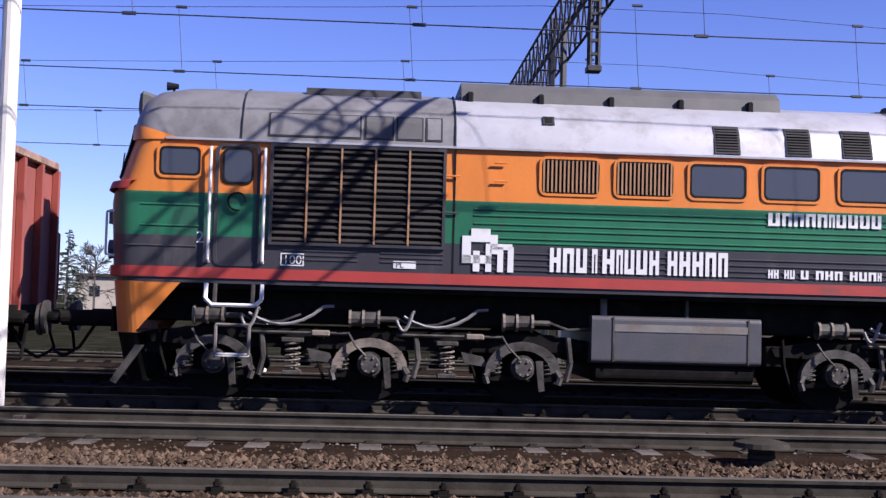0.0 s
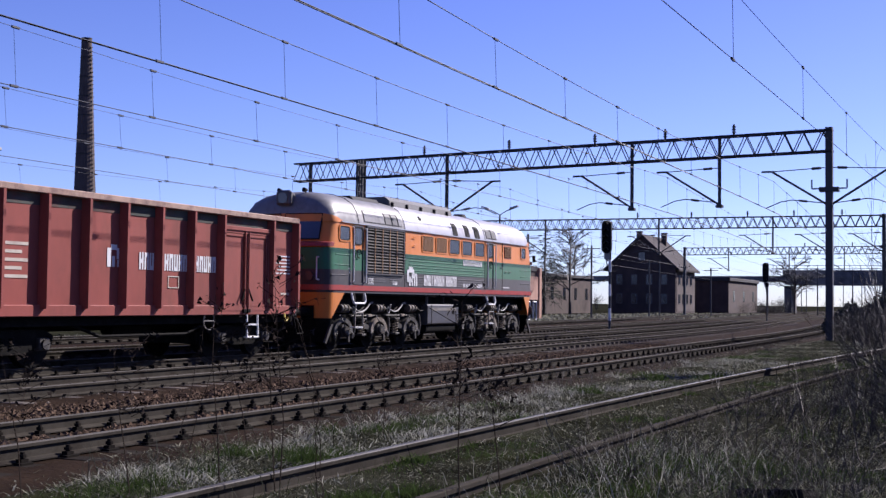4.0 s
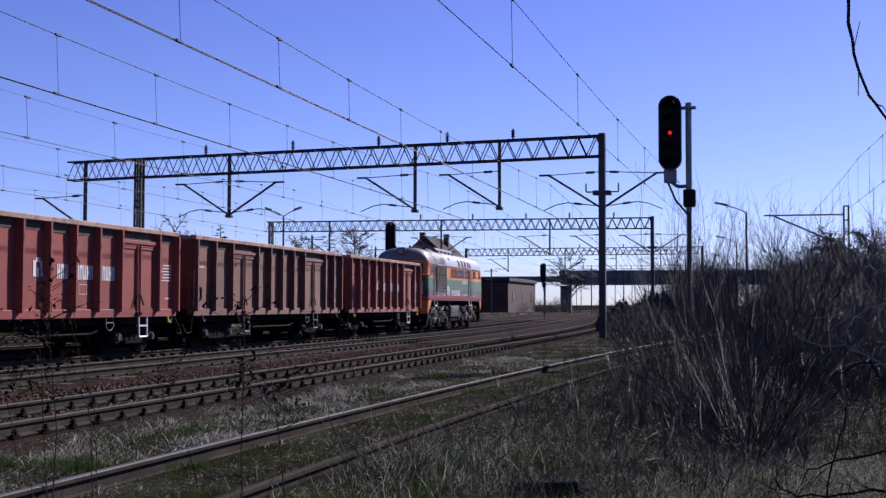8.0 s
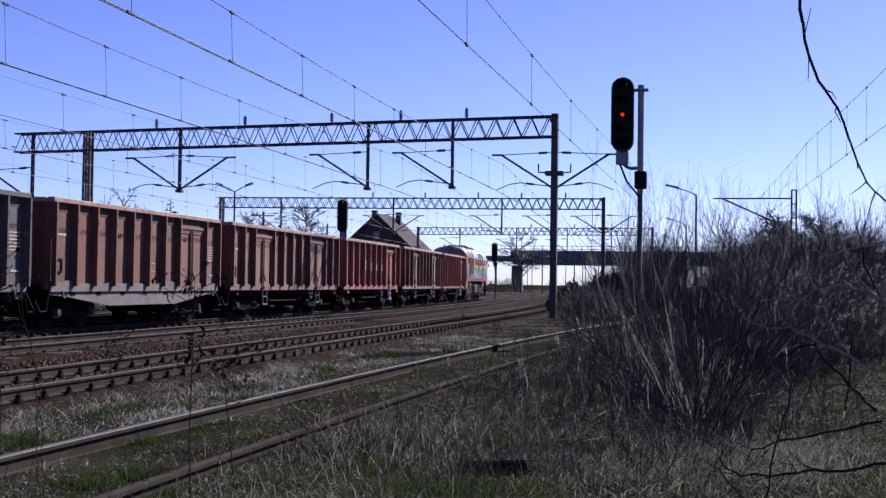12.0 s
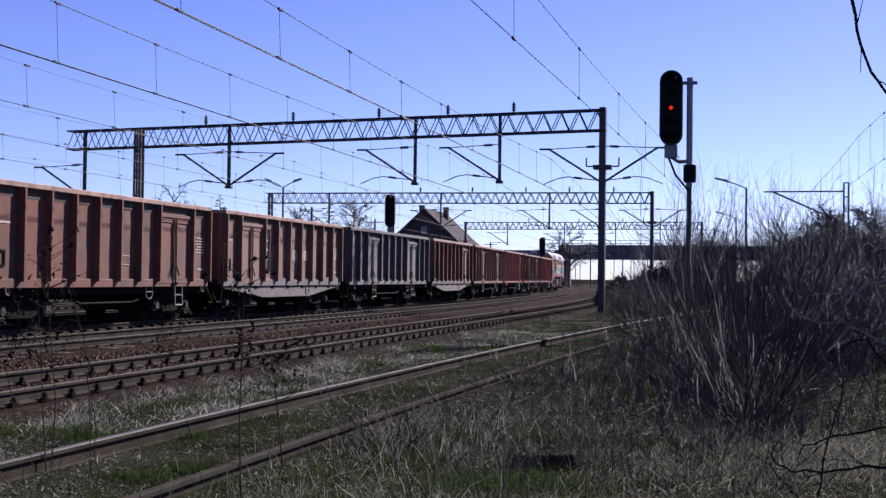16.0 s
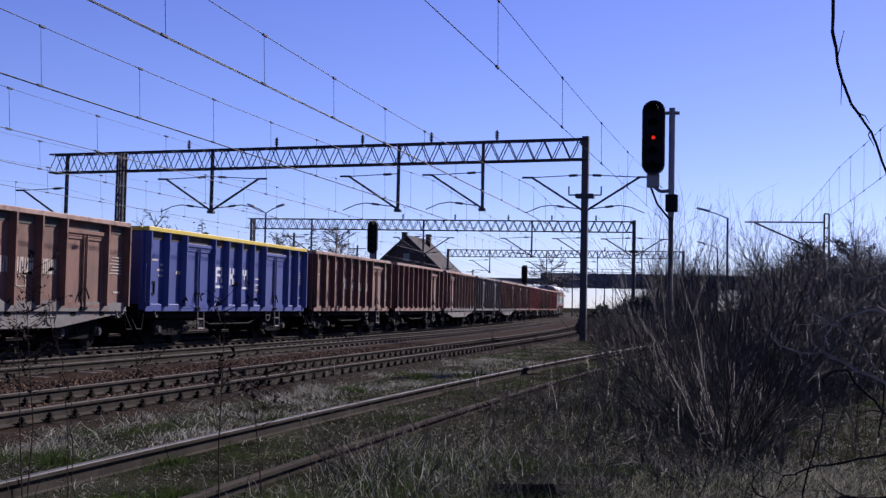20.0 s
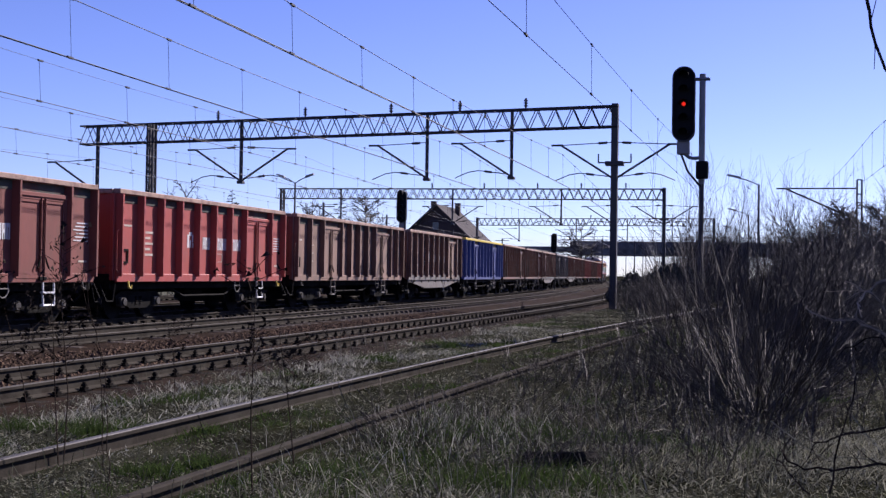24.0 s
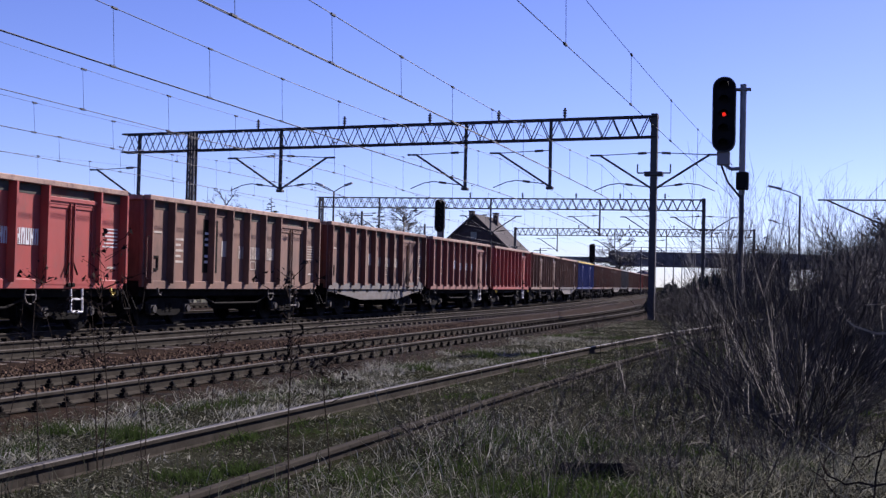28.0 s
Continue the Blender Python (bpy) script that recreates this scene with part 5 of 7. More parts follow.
def cantilever(parent, y, side, zb=5.85, reach=2.5, rise=1.6):
    """A bracket from the foot of a hanging post up to the wire and the registration arm below it."""
    tip = (0, y + side * reach, zb + rise)
    part("bracket_tube", tube(bmesh.new(), (0, y, zb), tip, 0.055, 6), M["mast"], parent)
    part("bracket_end", tube(bmesh.new(), (0, tip[1] - side * 0.1, tip[2]), (0, tip[1] + side * 0.45, tip[2]), 0.05, 6), M["mast"], parent)
    part("stay_wire", tube(bmesh.new(), (0, tip[1], tip[2]), (0, y, zb + rise + 0.12), 0.022, 5), M["mast"], parent)
    bm = tube(bmesh.new(), (0, y + side * 0.35, zb + rise + 0.1), (0, y + side * 0.75, zb + rise + 0.08), 0.06, 8)
    part("stay_insulator", bm, M["mast"], parent)
    part("registration_arm", pipe([(0, y + side * 0.12, zb + 0.12), (0, y + side * 1.6, zb + 0.30), (0, y + side * 2.1, zb + 0.22), (0, y + side * 2.75, zb - 0.05)], 0.024, 5), M["mast"], parent)
    part("arm_insulator", tube(bmesh.new(), (0, y + side * 0.95, zb + 0.22), (0, y + side * 1.3, zb + 0.265), 0.055, 8), M["mast"], parent)


def gantry(label, x, yl, yr, zl, zr, depth, posts, drops, pins, base=-0.3, skew=0.0):
    """A lattice beam across the tracks on posts, with hanging posts and brackets. drops: (y, foot, sides)."""
    g = thing("catenary_gantry", label, "gantry", pose(x, 0, 0, 0, 0, skew), group="gantries over the tracks")

    def top(y):
        return zl + (zr - zl) * (y - yl) / (yr - yl)
    for dx in (-0.28, 0.28):
        for dz in (0.0, -depth):
            part("truss_chord", tube(bmesh.new(), (dx, yl, zl + dz), (dx, yr, zr + dz), 0.042, 4), M["mast"], g)
    n = max(8, int(abs(yl - yr) / 0.82))
    step = (yr - yl) / n
    up = [strut_mesh("truss_brace", (0, 0, -depth), (0, step / 2, 0), 0.024, M["mast"], 4), strut_mesh("truss_brace", (0, 0, 0), (0, step / 2, -depth), 0.024, M["mast"], 4)]
    lattice = bmesh.new()
    for i in range(n):
        for k in (0, 1):
            yy = yl + step * (i + 0.5 * k)
            for dx in (-0.28, 0.28):
                if x > 100:
                    tube(lattice, (dx, yy, top(yy) - depth * (1 - k)), (dx, yy + step / 2, top(yy) - depth * k), 0.03, 4)
                else:
                    o = part("truss_brace", up[k], None, g)
                    o.location = (dx, yy, top(yy))
    if x > 100:
        tagged(part("truss_lattice", lattice, M["mast"], g), kind="stuff")
    else:
        lattice.free()
    cross = strut_mesh("cross_tie", (-0.28, 0, 0), (0.28, 0, 0), 0.025, M["mast"], 4)
    for i in range(0, n + 1, 2):
        for dz in (0, -depth):
            o = part("cross_tie", cross, None, g)
            o.location = (0, yl + step * i, top(yl + step * i) + dz)
    for y, kind in posts:
        if kind == "solid":
            part("post", prism([(-0.2, y - 0.15), (0.2, y - 0.15), (0.2, y + 0.15), (-0.2, y + 0.15)], "z", base, top(y) + 0.12), M["mast"], g)
            part("post_box", B(-0.25, 0.25, y - 0.42, y + 0.42, top(y) - 2.75, top(y) - 2.55, 0.02), M["mast"], g)
            for s in (-1, 1):
                part("post_bracket", pipe([(0, y, top(y) - 2.6), (0, y + s * 0.75, top(y) - 2.6), (0, y + s * 0.75, top(y) - 2.2)], 0.035, 5), M["mast"], g)
        else:
            for dy in (-0.16, 0.16):
                for dx in (-0.14, 0.14):
                    part("post_leg", tube(bmesh.new(), (dx * 1.2, y + dy * 1.1, base), (dx, y + dy, top(y)), 0.075, 4), M["mast"], g)
            for k in range(12):
                z0 = base + (top(y) - depth - base) * k / 12
                z1 = base + (top(y) - depth - base) * (k + 1) / 12
                s = 1 if k % 2 else -1
                for dx in (-0.16, 0.16):
                    part("post_lacing", tube(bmesh.new(), (dx, y - s * 0.17, z0), (dx, y + s * 0.17, z1), 0.03, 4), M["mast"], g)
    for y, foot, sides in drops:
        bm = tube(tube(bmesh.new(), (-0.09, y, top(y)), (-0.09, y, foot), 0.06, 4), (0.09, y, top(y)), (0.09, y, foot), 0.06, 4)
        for k in range(8):
            z = foot + (top(y) - foot) * k / 8
            box(bm, -0.1, 0.1, y - 0.05, y + 0.05, z, z + 0.06)
        part("hanging_post", bm, M["mast"], g)
        part("post_foot", B(-0.16, 0.16, y - 0.16, y + 0.16, foot - 0.08, foot + 0.06, 0.02), M["mast"], g)
        for s in sides:
            cantilever(g, y, s, foot + 0.05)
    for y in pins:
        insulator(g, (0, y, top(y)))
    return g


gantry("long dark lattice gantry carrying overhead wires across the yard", 55.0, 34.4, 6.55, 8.68, 9.18, 0.94,
       [(6.7, "solid"), (30.4, "lattice")],
       [(33.5, 5.2, (1,)), (25.4, 5.75, (1, -1)), (15.7, 5.85, (1,)), (11.55, 5.9, (1,)), (6.7, 5.75, (1, -1))],
       [26.7, 22.0, 17.55, 14.1, 10.9])
gantry("second dark lattice gantry further down the line", 107.0, 45.4, 8.45, 9.25, 9.1, 0.95,
       [(8.6, "solid"), (45.0, "lattice")],
       [(39.0, 6.0, (1,)), (28.0, 5.9, (1, -1)), (17.8, 5.9, (1,)), (13.0, 5.9, (1,)), (8.6, 5.9, (1, -1))], [30, 25, 20, 16, 12])
gantry("third distant lattice gantry near the road bridge", 163.0, 39.2, 6.4, 9.1, 9.15, 0.95,
       [(6.5, "solid"), (39.0, "solid")],
       [(33.0, 6.0, (1,)), (25.0, 5.9, (1, -1)), (18.0, 5.9, (1,)), (12.0, 5.9, (1,))], [30, 23, 17])
gantry("tall lattice gantry over the tracks beside the camera", 4.6, 42.0, -6.0, 8.7, 9.3, 1.0,
       [(-5.8, "solid"), (41.2, "lattice"), (30.6, "lattice")],
       [(25.4, 6.55, ()), (11.0, 6.2, (1,))], [26.7, 22.0, 17.55])


# ---- overhead wires ----
SPANS = (-96.0, -46.0, 4.6, 55.0, 107.0, 163.0, 216.0, 272.0)


def hang(x, top, sag):
    """Height of a wire that hangs between the gantries."""
    for a, b in zip(SPANS, SPANS[1:]):
        if a <= x <= b:
            u = (x - a) / (b - a)
            return top - sag * 4 * u * (1 - u)
    return top


def wire_thing(label, line, top, sag, low, double=False, x0=-60.0, x1=270.0, r=0.0105, rc=0.0108, gap=4.25):
    w = thing("overhead_wire", label, "wire", group="overhead wires")
    xs = []
    x = x0
    while x < x1:
        xs.append(x)
        x += 3.5 if x < 60 else 8.0
    xs.append(x1)
    part("carrier_wire", pipe([(x, line(x), hang(x, top, sag)) for x in xs], rc, 4), M["wire"], w)
    for k in range(2 if double else 1):
        part("contact_wire", pipe([(x, line(x) + 0.045 * k, low) for x in xs], r, 4), M["wire"], w)
    x = -8.0
    while x < 106:
        zt = hang(x, top, sag)
        bm = tube(bmesh.new(), (x, line(x), zt), (x + 0.1, line(x), low), 0.0055, 4)
        for z in (zt, low):
            tube(bm, (x - 0.05, line(x), z), (x + 0.15, line(x), z), 0.03, 5)
        part("dropper", bm, M["wire"], w)
        x += gap
    return w


wire_thing("taut overhead wires with droppers over the rusty track", main_y(9.0), 7.05, 0.5, 5.64, True)
wire_thing("taut overhead wires with droppers over the worn main track", main_y(13.95), 7.4, 0.5, 5.72, True)
wire_thing("taut overhead wires with droppers over the freight train", main_y(17.5), 7.2, 0.7, 5.5, rc=0.0055)
wire_thing("overhead wires with droppers beyond the freight train", main_y(22.0), 7.1, 0.7, 5.52, rc=0.0055)
wire_thing("overhead wires with droppers over the far yard track", main_y(27.0), 7.1, 0.7, 5.57, rc=0.0055)
wire_thing("overhead wires at the far edge of the yard", main_y(34.0), 7.1, 0.7, 5.6, rc=0.0055)
wire_thing("thin overhead wires along the curving siding", lambda x: 4.62 - 0.0225 * x + (0.0 if x < 60 else 0.06 * (x - 60)), 7.19, 0.37, 5.65, rc=0.008, gap=7.2)
wire_thing("overhead wires of the line behind the thicket", lambda x: -4.74 + 0.0231 * (x - 48.7), 7.9, 0.3, 6.0)

# ---- signals ----
def signal(label, x, y, top, head_h, head_w, lit, off, facing=180.0, striped=False, hoods=False, base=-0.3):
    """A colour-light signal: lamps look towards -x before it is turned; off is how far the head stands beside the post."""
    s = thing("railway_signal", label, "signal", pose(x, y, 0, 0, 0, facing - 180.0), group="line signals")
    pm = M["mastgrey"]
    if striped:
        n = 9
        for k in range(n):
            z0, z1 = base + (top - base) * k / n, base + (top - base) * (k + 1) / n
            part("post_band", tube(bmesh.new(), (0, 0, z0), (0, 0, z1), 0.075, 10), M["white"] if k % 2 and k < 6 else M["mast"], s)
    else:
        part("post", tube(bmesh.new(), (0, 0, top * 0.57), (0, 0, top), 0.08, 12), pm, s, "grey steel signal post")
        part("lower_post", tube(bmesh.new(), (0, 0, base), (0, 0, top * 0.60), 0.065, 12), M["mast"], s)
        part("post_clamp", B(-0.1, 0.1, -0.19, 0.19, top - 0.16, top - 0.10, 0.01), pm, s)
        part("relay_box", B(-0.20, 0.10, -0.17, 0.14, top * 0.62 - 0.20, top * 0.62 + 0.25, 0.03), M["black"], s)
    zt = top + 0.18
    r = head_w / 2
    hd = part("signal_head", prism(rrect(off - r, off + r, zt - head_h, zt, r * 0.98, 8), "x", -0.16, -0.02), M["black"], s, "black rounded signal head")
    part("head_rim", ring(rrect(off - r, off + r, zt - head_h, zt, r * 0.98, 8), rrect(off - r + 0.03, off + r - 0.03, zt - head_h + 0.03, zt - 0.03, r * 0.9, 8), "x", -0.20, -0.15), M["mast"], hd)
    n = 5 if head_h > 1.5 else 3
    for k in range(n):
        z = zt - head_h * (k + 0.62) / (n + 0.25)
        ln = part("lens", tube(bmesh.new(), (-0.165, off, z), (-0.185, off, z), 0.088 if k != lit else 0.05, 16), M["redlamp"] if k == lit else M["black"], hd)
        hood = bmesh.new()
        a = [math.radians(q) for q in range(-10, 191, 20)]
        p0 = [hood.verts.new((-0.16, off + 0.125 * math.cos(q), z + 0.125 * math.sin(q))) for q in a]
        p1 = [hood.verts.new((-0.42, off + 0.12 * math.cos(q), z + 0.12 * math.sin(q) - 0.02)) for q in a]
        for i in range(len(a) - 1):
            hood.faces.new((p0[i], p0[i + 1], p1[i + 1], p1[i]))
        part("hood", hood, M["black"], hd)
    part("head_bracket", B(-0.12, 0.06, off - 0.16, off + 0.16, zt - head_h - 0.32, zt - head_h + 0.03, 0.02), pm, s)
    part("bracket_arm", pipe([(-0.03, off, zt - head_h - 0.28), (-0.03, off * 0.6, zt - head_h - 0.42), (0, 0, zt - head_h - 0.40)], 0.05, 6), pm, s)
    part("cable", pipe([(-0.03, off + 0.1, zt - head_h - 0.2), (-0.05, off * 0.75, zt - head_h - 0.75), (-0.05, 0.02, zt - head_h - 1.15)], 0.03, 6), M["black"], s)
    return s


signal("colour-light signal showing red on a grey post beside the shrubs", 31.0, 1.56, 6.55, 1.92, 0.58, 2, 0.46)
signal("dark signal on a banded black and white post", 65.3, 19.9, 5.9, 1.9, 0.58, -1, 0.16, striped=True)
signal("small distant signal by the far tracks", 118.0, 20.2, 5.3, 1.9, 0.58, -1, 0.1)
signal("signal with hooded lamps beyond the train", 17.3, 20.9, 5.75, 1.75, 0.62, -1, 0.42, facing=158.0)


# ---- lamps, poles ----
def lamp(label, x, y, h, arms, reach=1.3, base=-0.3, turn=0.0):
    l = thing("yard_lamp", label, "lamp post", pose(x, y, 0, 0, 0, turn), group="lamp posts")
    part("pole", tube(bmesh.new(), (0, 0, base), (0, 0, h), 0.10, 10, 0.07), M["mast"], l)
    for s in arms:
        part("arm", pipe([(0, 0, h - 0.05), (0, s * reach * 0.5, h + 0.30), (0, s * reach, h + 0.5)], 0.04, 6), M["mast"], l)
        part("lamp_head", prism([(s * reach * 0.75, h + 0.38), (s * reach * 1.35, h + 0.62), (s * reach * 1.33, h + 0.74), (s * reach * 0.8, h + 0.55)], "x", -0.17, 0.17), M["mastgrey"], l)
    return l


lamp("tall yard lamp with two heads", 91.3, 37.3, 8.6, (1, -1), 1.2)
lamp("street lamp with one curved arm", 86.0, 0.4, 7.9, (1,), 1.6)
lamp("street lamp further along the road", 128.0, 1.6, 7.9, (1,), 1.6)
lamp("distant street lamp by the bridge", 172.0, 3.4, 7.9, (1,), 1.6)
lamp("small yard lamp with tilted head beyond the wagons", 30.0, 42.0, 8.0, (1,), 0.9)
lamp("small yard lamp with tilted head beyond the wagons", 44.0, 46.0, 8.0, (-1,), 0.9)
pl = thing("pale_post", "pale steel post beside the train track", "post", pose(-4.75, 15.45, 0))
part("shaft", tube(bmesh.new(), (0, 0, -0.25), (0, 0, 7.5), 0.115, 14), M["palepost"], pl)
part("foot", B(-0.2, 0.2, -0.2, 0.2, -0.3, -0.17, 0.02), M["concrete"], pl)
pl = thing("banded_post", "red and white banded marker post", "post", pose(-2.2, 24.5, 0))
for k in range(8):
    part("band", tube(bmesh.new(), (0, 0, -0.3 + 0.45 * k), (0, 0, 0.15 + 0.45 * k), 0.06, 10), M["redline"] if k % 2 else M["white"], pl)
for x, y, h in ((84, 32, 6.5), (112, 36, 7.0), (126, 34, 6.0), (138, 36, 6.5), (152, 33, 6.0), (176, 30, 7.5), (183, 24, 7), (192, 20, 7), (286, 40, 8), (292, 36, 7), (301, 33.5, 8), (298, 29, 7), (310, 26, 8), (306, 44, 7)):
    p = thing("line_mast", "slender dark mast among the far tracks", "mast", pose(x, y, 0), group="far masts")
    part("shaft", tube(bmesh.new(), (0, 0, -0.3), (0, 0, h), 0.09, 8), M["mast"], p)
    part("cross_arm", tube(bmesh.new(), (0, -0.9, h - 0.3), (0, 0.9, h - 0.3), 0.04, 5), M["mast"], p)
# mast of the line behind the thicket
mr = thing("catenary_mast", "double-legged mast with a wire bracket behind the thicket", "mast", pose(88.0, -6.4, 0))
for dy in (-0.16, 0.16):
    part("leg", tube(bmesh.new(), (0, dy, -0.3), (0, dy, 8.35), 0.07, 6), M["mast"], mr)
for k in range(7):
    part("batten", tube(bmesh.new(), (0, -0.16, 2.35 + k), (0, 0.16, 2.35 + k), 0.05, 5), M["mast"], mr)
part("bracket_tube", tube(bmesh.new(), (0, 0.1, 5.5), (0, 5.0, 7.75), 0.07, 6), M["mast"], mr)
part("bracket_top", tube(bmesh.new(), (0, 0.1, 7.75), (0, 5.6, 7.75), 0.06, 6), M["mast"], mr)
mushroom = thing("ventilator_cap", "rusty mushroom-shaped cap between the tracks", "fitting", pose(4.05, 12.2, -0.27))
part("cap", tube(tube(bmesh.new(), (0, 0, 0.25), (0, 0, 0.30), 0.29, 20, 0.27), (0, 0, 0.30), (0, 0, 0.335), 0.27, 20, 0.12), M["railside"], mushroom)
for k in range(5):
    part("ring", tube(bmesh.new(), (0, 0, -0.05 + 0.06 * k), (0, 0, 0.0 + 0.06 * k), 0.16 - 0.006 * k, 14), M["railside"], mushroom)


# ---- buildings ----
def arch_pts(x0, x1, z0, z1):
    r = (x1 - x0) / 2
    return [(x0, z0), (x1, z0)] + [((x0 + x1) / 2 + r * math.cos(a), z1 - r * 0.55 + r * 0.55 * math.sin(a)) for a in [math.pi * i / 8 for i in range(9)]]


def shed():
    b = thing("engine_shed", "low sooty brick engine shed with arched gates", "building", pose(82.0, 37.9, 0))
    part("wall", B(0, 21.5, 0.25, 14, -0.4, 4.2), M["brick"], b)
    part("parapet", prism([(-0.3, 4.2), (21.8, 4.2), (21.5, 4.5), (15.5, 4.9), (8, 6.0), (0, 6.2)], "y", 0.15, 14.0), M["rooftar"], b)
    for i in range(6):
        x = 0.2 + i * 4.1
        part("pilaster", B(x - 0.3, x + 0.3, -0.05, 0.3, -0.4, 4.5, 0.03), M["brick"] if i < 4 else M["sunbrick"], b)
        if i < 4:
            g = part("gate_arch", prism(arch_pts(x + 0.75, x + 3.35, -0.35, 3.5), "y", 0.18, 0.27), M["rooftar"], b)
            part("gate_leaf", B(x + 0.85, x + 2.02, 0.10, 0.17, -0.3, 1.9, 0.02), M["door"], g)
            part("gate_leaf", B(x + 2.08, x + 3.25, 0.10, 0.17, -0.3, 1.9, 0.02), M["door"], g)
    # sunlight on the right end is painted: paler bay and last pilasters
    part("sunlit_bay", B(17.3, 20.6, 0.06, 0.24, 1.6, 3.7), M["sunbrick"], b, "wall panel painted pale pink as if lit by the sun")
    for x in (17.5, 19.2):
        w = part("window", B(x, x + 0.9, 0.14, 0.245, -0.2, 1.4), M["darkglass"], b)
        part("window_frame", pipe([(x, 0.12, -0.2), (x + 0.9, 0.12, -0.2), (x + 0.9, 0.12, 1.4), (x, 0.12, 1.4), (x, 0.12, -0.2)], 0.06, 4), M["white"], w)


def house():
    b = thing("station_house", "two-storey dark house with steep tiled roof", "house", pose(183.0, 50.6, 0))
    part("wall", B(0, 13.0, -5.4, 5.4, -0.4, 7.2), M["brick"], b)
    part("gable", prism([(-5.4, 7.2), (5.4, 7.2), (0, 12.0)], "x", 0.02, 12.98), M["brick"], b)
    part("side_plaster", B(0.6, 12.6, -5.46, -5.402, 0.2, 7.0), M["soot"], b)
    for s in (-1, 1):
        part("roof_slope", prism([(0, 12.35), (s * 6.1, 6.75), (s * 6.1, 6.45), (0, 12.0)], "x", -0.5, 13.5), M["rooftile"] if s < 0 else M["rooftar"], b)
    for x, y in ((3.0, 1.2), (8.5, -1.4)):
        c = part("chimney", B(x - 0.40, x + 0.40, y - 0.40, y + 0.40, 10.4, 12.8, 0.03), M["brick"], b)
        part("chimney_cap", B(x - 0.48, x + 0.48, y - 0.48, y + 0.48, 12.8, 12.95), M["rooftar"], c)
    for z in (1.4, 4.4):
        for y in (-3.6, -1.2, 1.2, 3.6):
            w = part("window", B(-0.05, 0.03, y - 0.45, y + 0.45, z, z + 1.5), M["darkglass"], b)
            part("window_frame", pipe([(-0.06, y - 0.45, z), (-0.06, y + 0.45, z), (-0.06, y + 0.45, z + 1.5), (-0.06, y - 0.45, z + 1.5), (-0.06, y - 0.45, z)], 0.06, 4), M["concrete"], w)
        for x in (2, 4.6, 7.2, 9.8):
            w = part("window", B(x - 0.45, x + 0.45, -5.50, -5.45, z, z + 1.5), M["darkglass"], b)
            part("window_frame", pipe([(x - 0.45, -5.51, z), (x + 0.45, -5.51, z), (x + 0.45, -5.51, z + 1.5), (x - 0.45, -5.51, z + 1.5), (x - 0.45, -5.51, z)], 0.06, 4), M["concrete"], w)
    w = part("window", B(-0.05, 0.03, -0.5, 0.5, 8.2, 9.4), M["darkglass"], b)


shed()
house()


def plain_building(label, x0, x1, y0, y1, h, wall, roof=0.0, win=0):
    b = thing("outbuilding", label, "building", pose(x0, y0, 0))
    part("wall", B(0, x1 - x0, 0, y1 - y0, -0.4, h), M[wall], b)
    part("roof", B(-0.3, x1 - x0 + 0.3, -0.3, y1 - y0 + 0.3, h, h + 0.3 + roof, 0.05), M["rooftar"], b)
    for i in range(win):
        x = (x1 - x0) * (i + 0.5) / win
        part("window", B(x - 0.6, x + 0.6, -0.04, 0.03, h * 0.35, h * 0.7), M["darkglass"], b)


plain_building("long low dark warehouse behind the yard", 128, 196, 63, 78, 5.4, "brick", 0.2, 12)
plain_building("low dark wall of a goods shed", 20, 96, 78, 90, 4.6, "brick", 0.1, 10)
plain_building("dark brick outbuilding beside the house", 205, 232, 41.5, 54, 5.4, "brick", 0.3, 3)
plain_building("pale flat-roofed building in the distance", -34, -21, 138, 150, 3.4, "plaster", 0.1, 3)
plain_building("sooty distant works hall", 24, 70, 180, 200, 4.6, "brick", 0.3, 6)


def chimney():
    c = thing("factory_chimney", "tall tapering sooty brick chimney", "chimney", pose(147.0, 131.0, 0, 0, -0.9, 0))
    n, prev = 14, None
    for k in range(n):
        z0, z1 = -0.5 + 43.0 * k / n, -0.5 + 43.0 * (k + 1) / n
        r0, r1 = 2.3 - 1.5 * k / n, 2.3 - 1.5 * (k + 1) / n
        part("shaft_section", tube(bmesh.new(), (0, 0, z0), (0, 0, z1), r0, 20, r1), M["soot"], c)
        part("iron_band", tube(bmesh.new(), (0, 0, z1 - 0.12), (0, 0, z1), r1 + 0.05, 20), M["rooftar"], c)
    for k in range(60):
        part("rung", B(-0.3, 0.3, -(2.3 - 1.5 * k / 60) - 0.22, -(2.3 - 1.5 * k / 60) - 0.05, 2 + 0.66 * k, 2.08 + 0.66 * k), M["rooftar"], c)


chimney()


def bridge():
    b = thing("road_bridge", "concrete road bridge crossing the tracks", "bridge", pose(250.0, 0, 0))
    part("deck", B(-5, 5, -55, 38.4, 5.5, 7.2), M["concrete"], b)
    part("side_span", B(-5, 5, 38.42, 110, 6.2, 7.2), M["concrete"], b)
    part("parapet", B(-5.2, -5.0, -55, 38.8, 7.0, 8.4), M["concrete"], b)
    for k in range(48):
        part("railing_post", B(-5.15, -5.05, -54 + k * 2, -53.9 + k * 2, 8.1, 9.3), M["mast"], b)
    for z in (8.7, 9.3):
        part("hand_rail", B(-5.16, -5.06, -55, 41, z - 0.04, z + 0.04), M["mast"], b)
    for y in (-40, -18, 4, 38.1, 62, 85):
        part("pier", B(-3.5, 3.5, y - 0.7, y + 0.7, -0.4, 5.3), M["concrete"], b)


bridge()


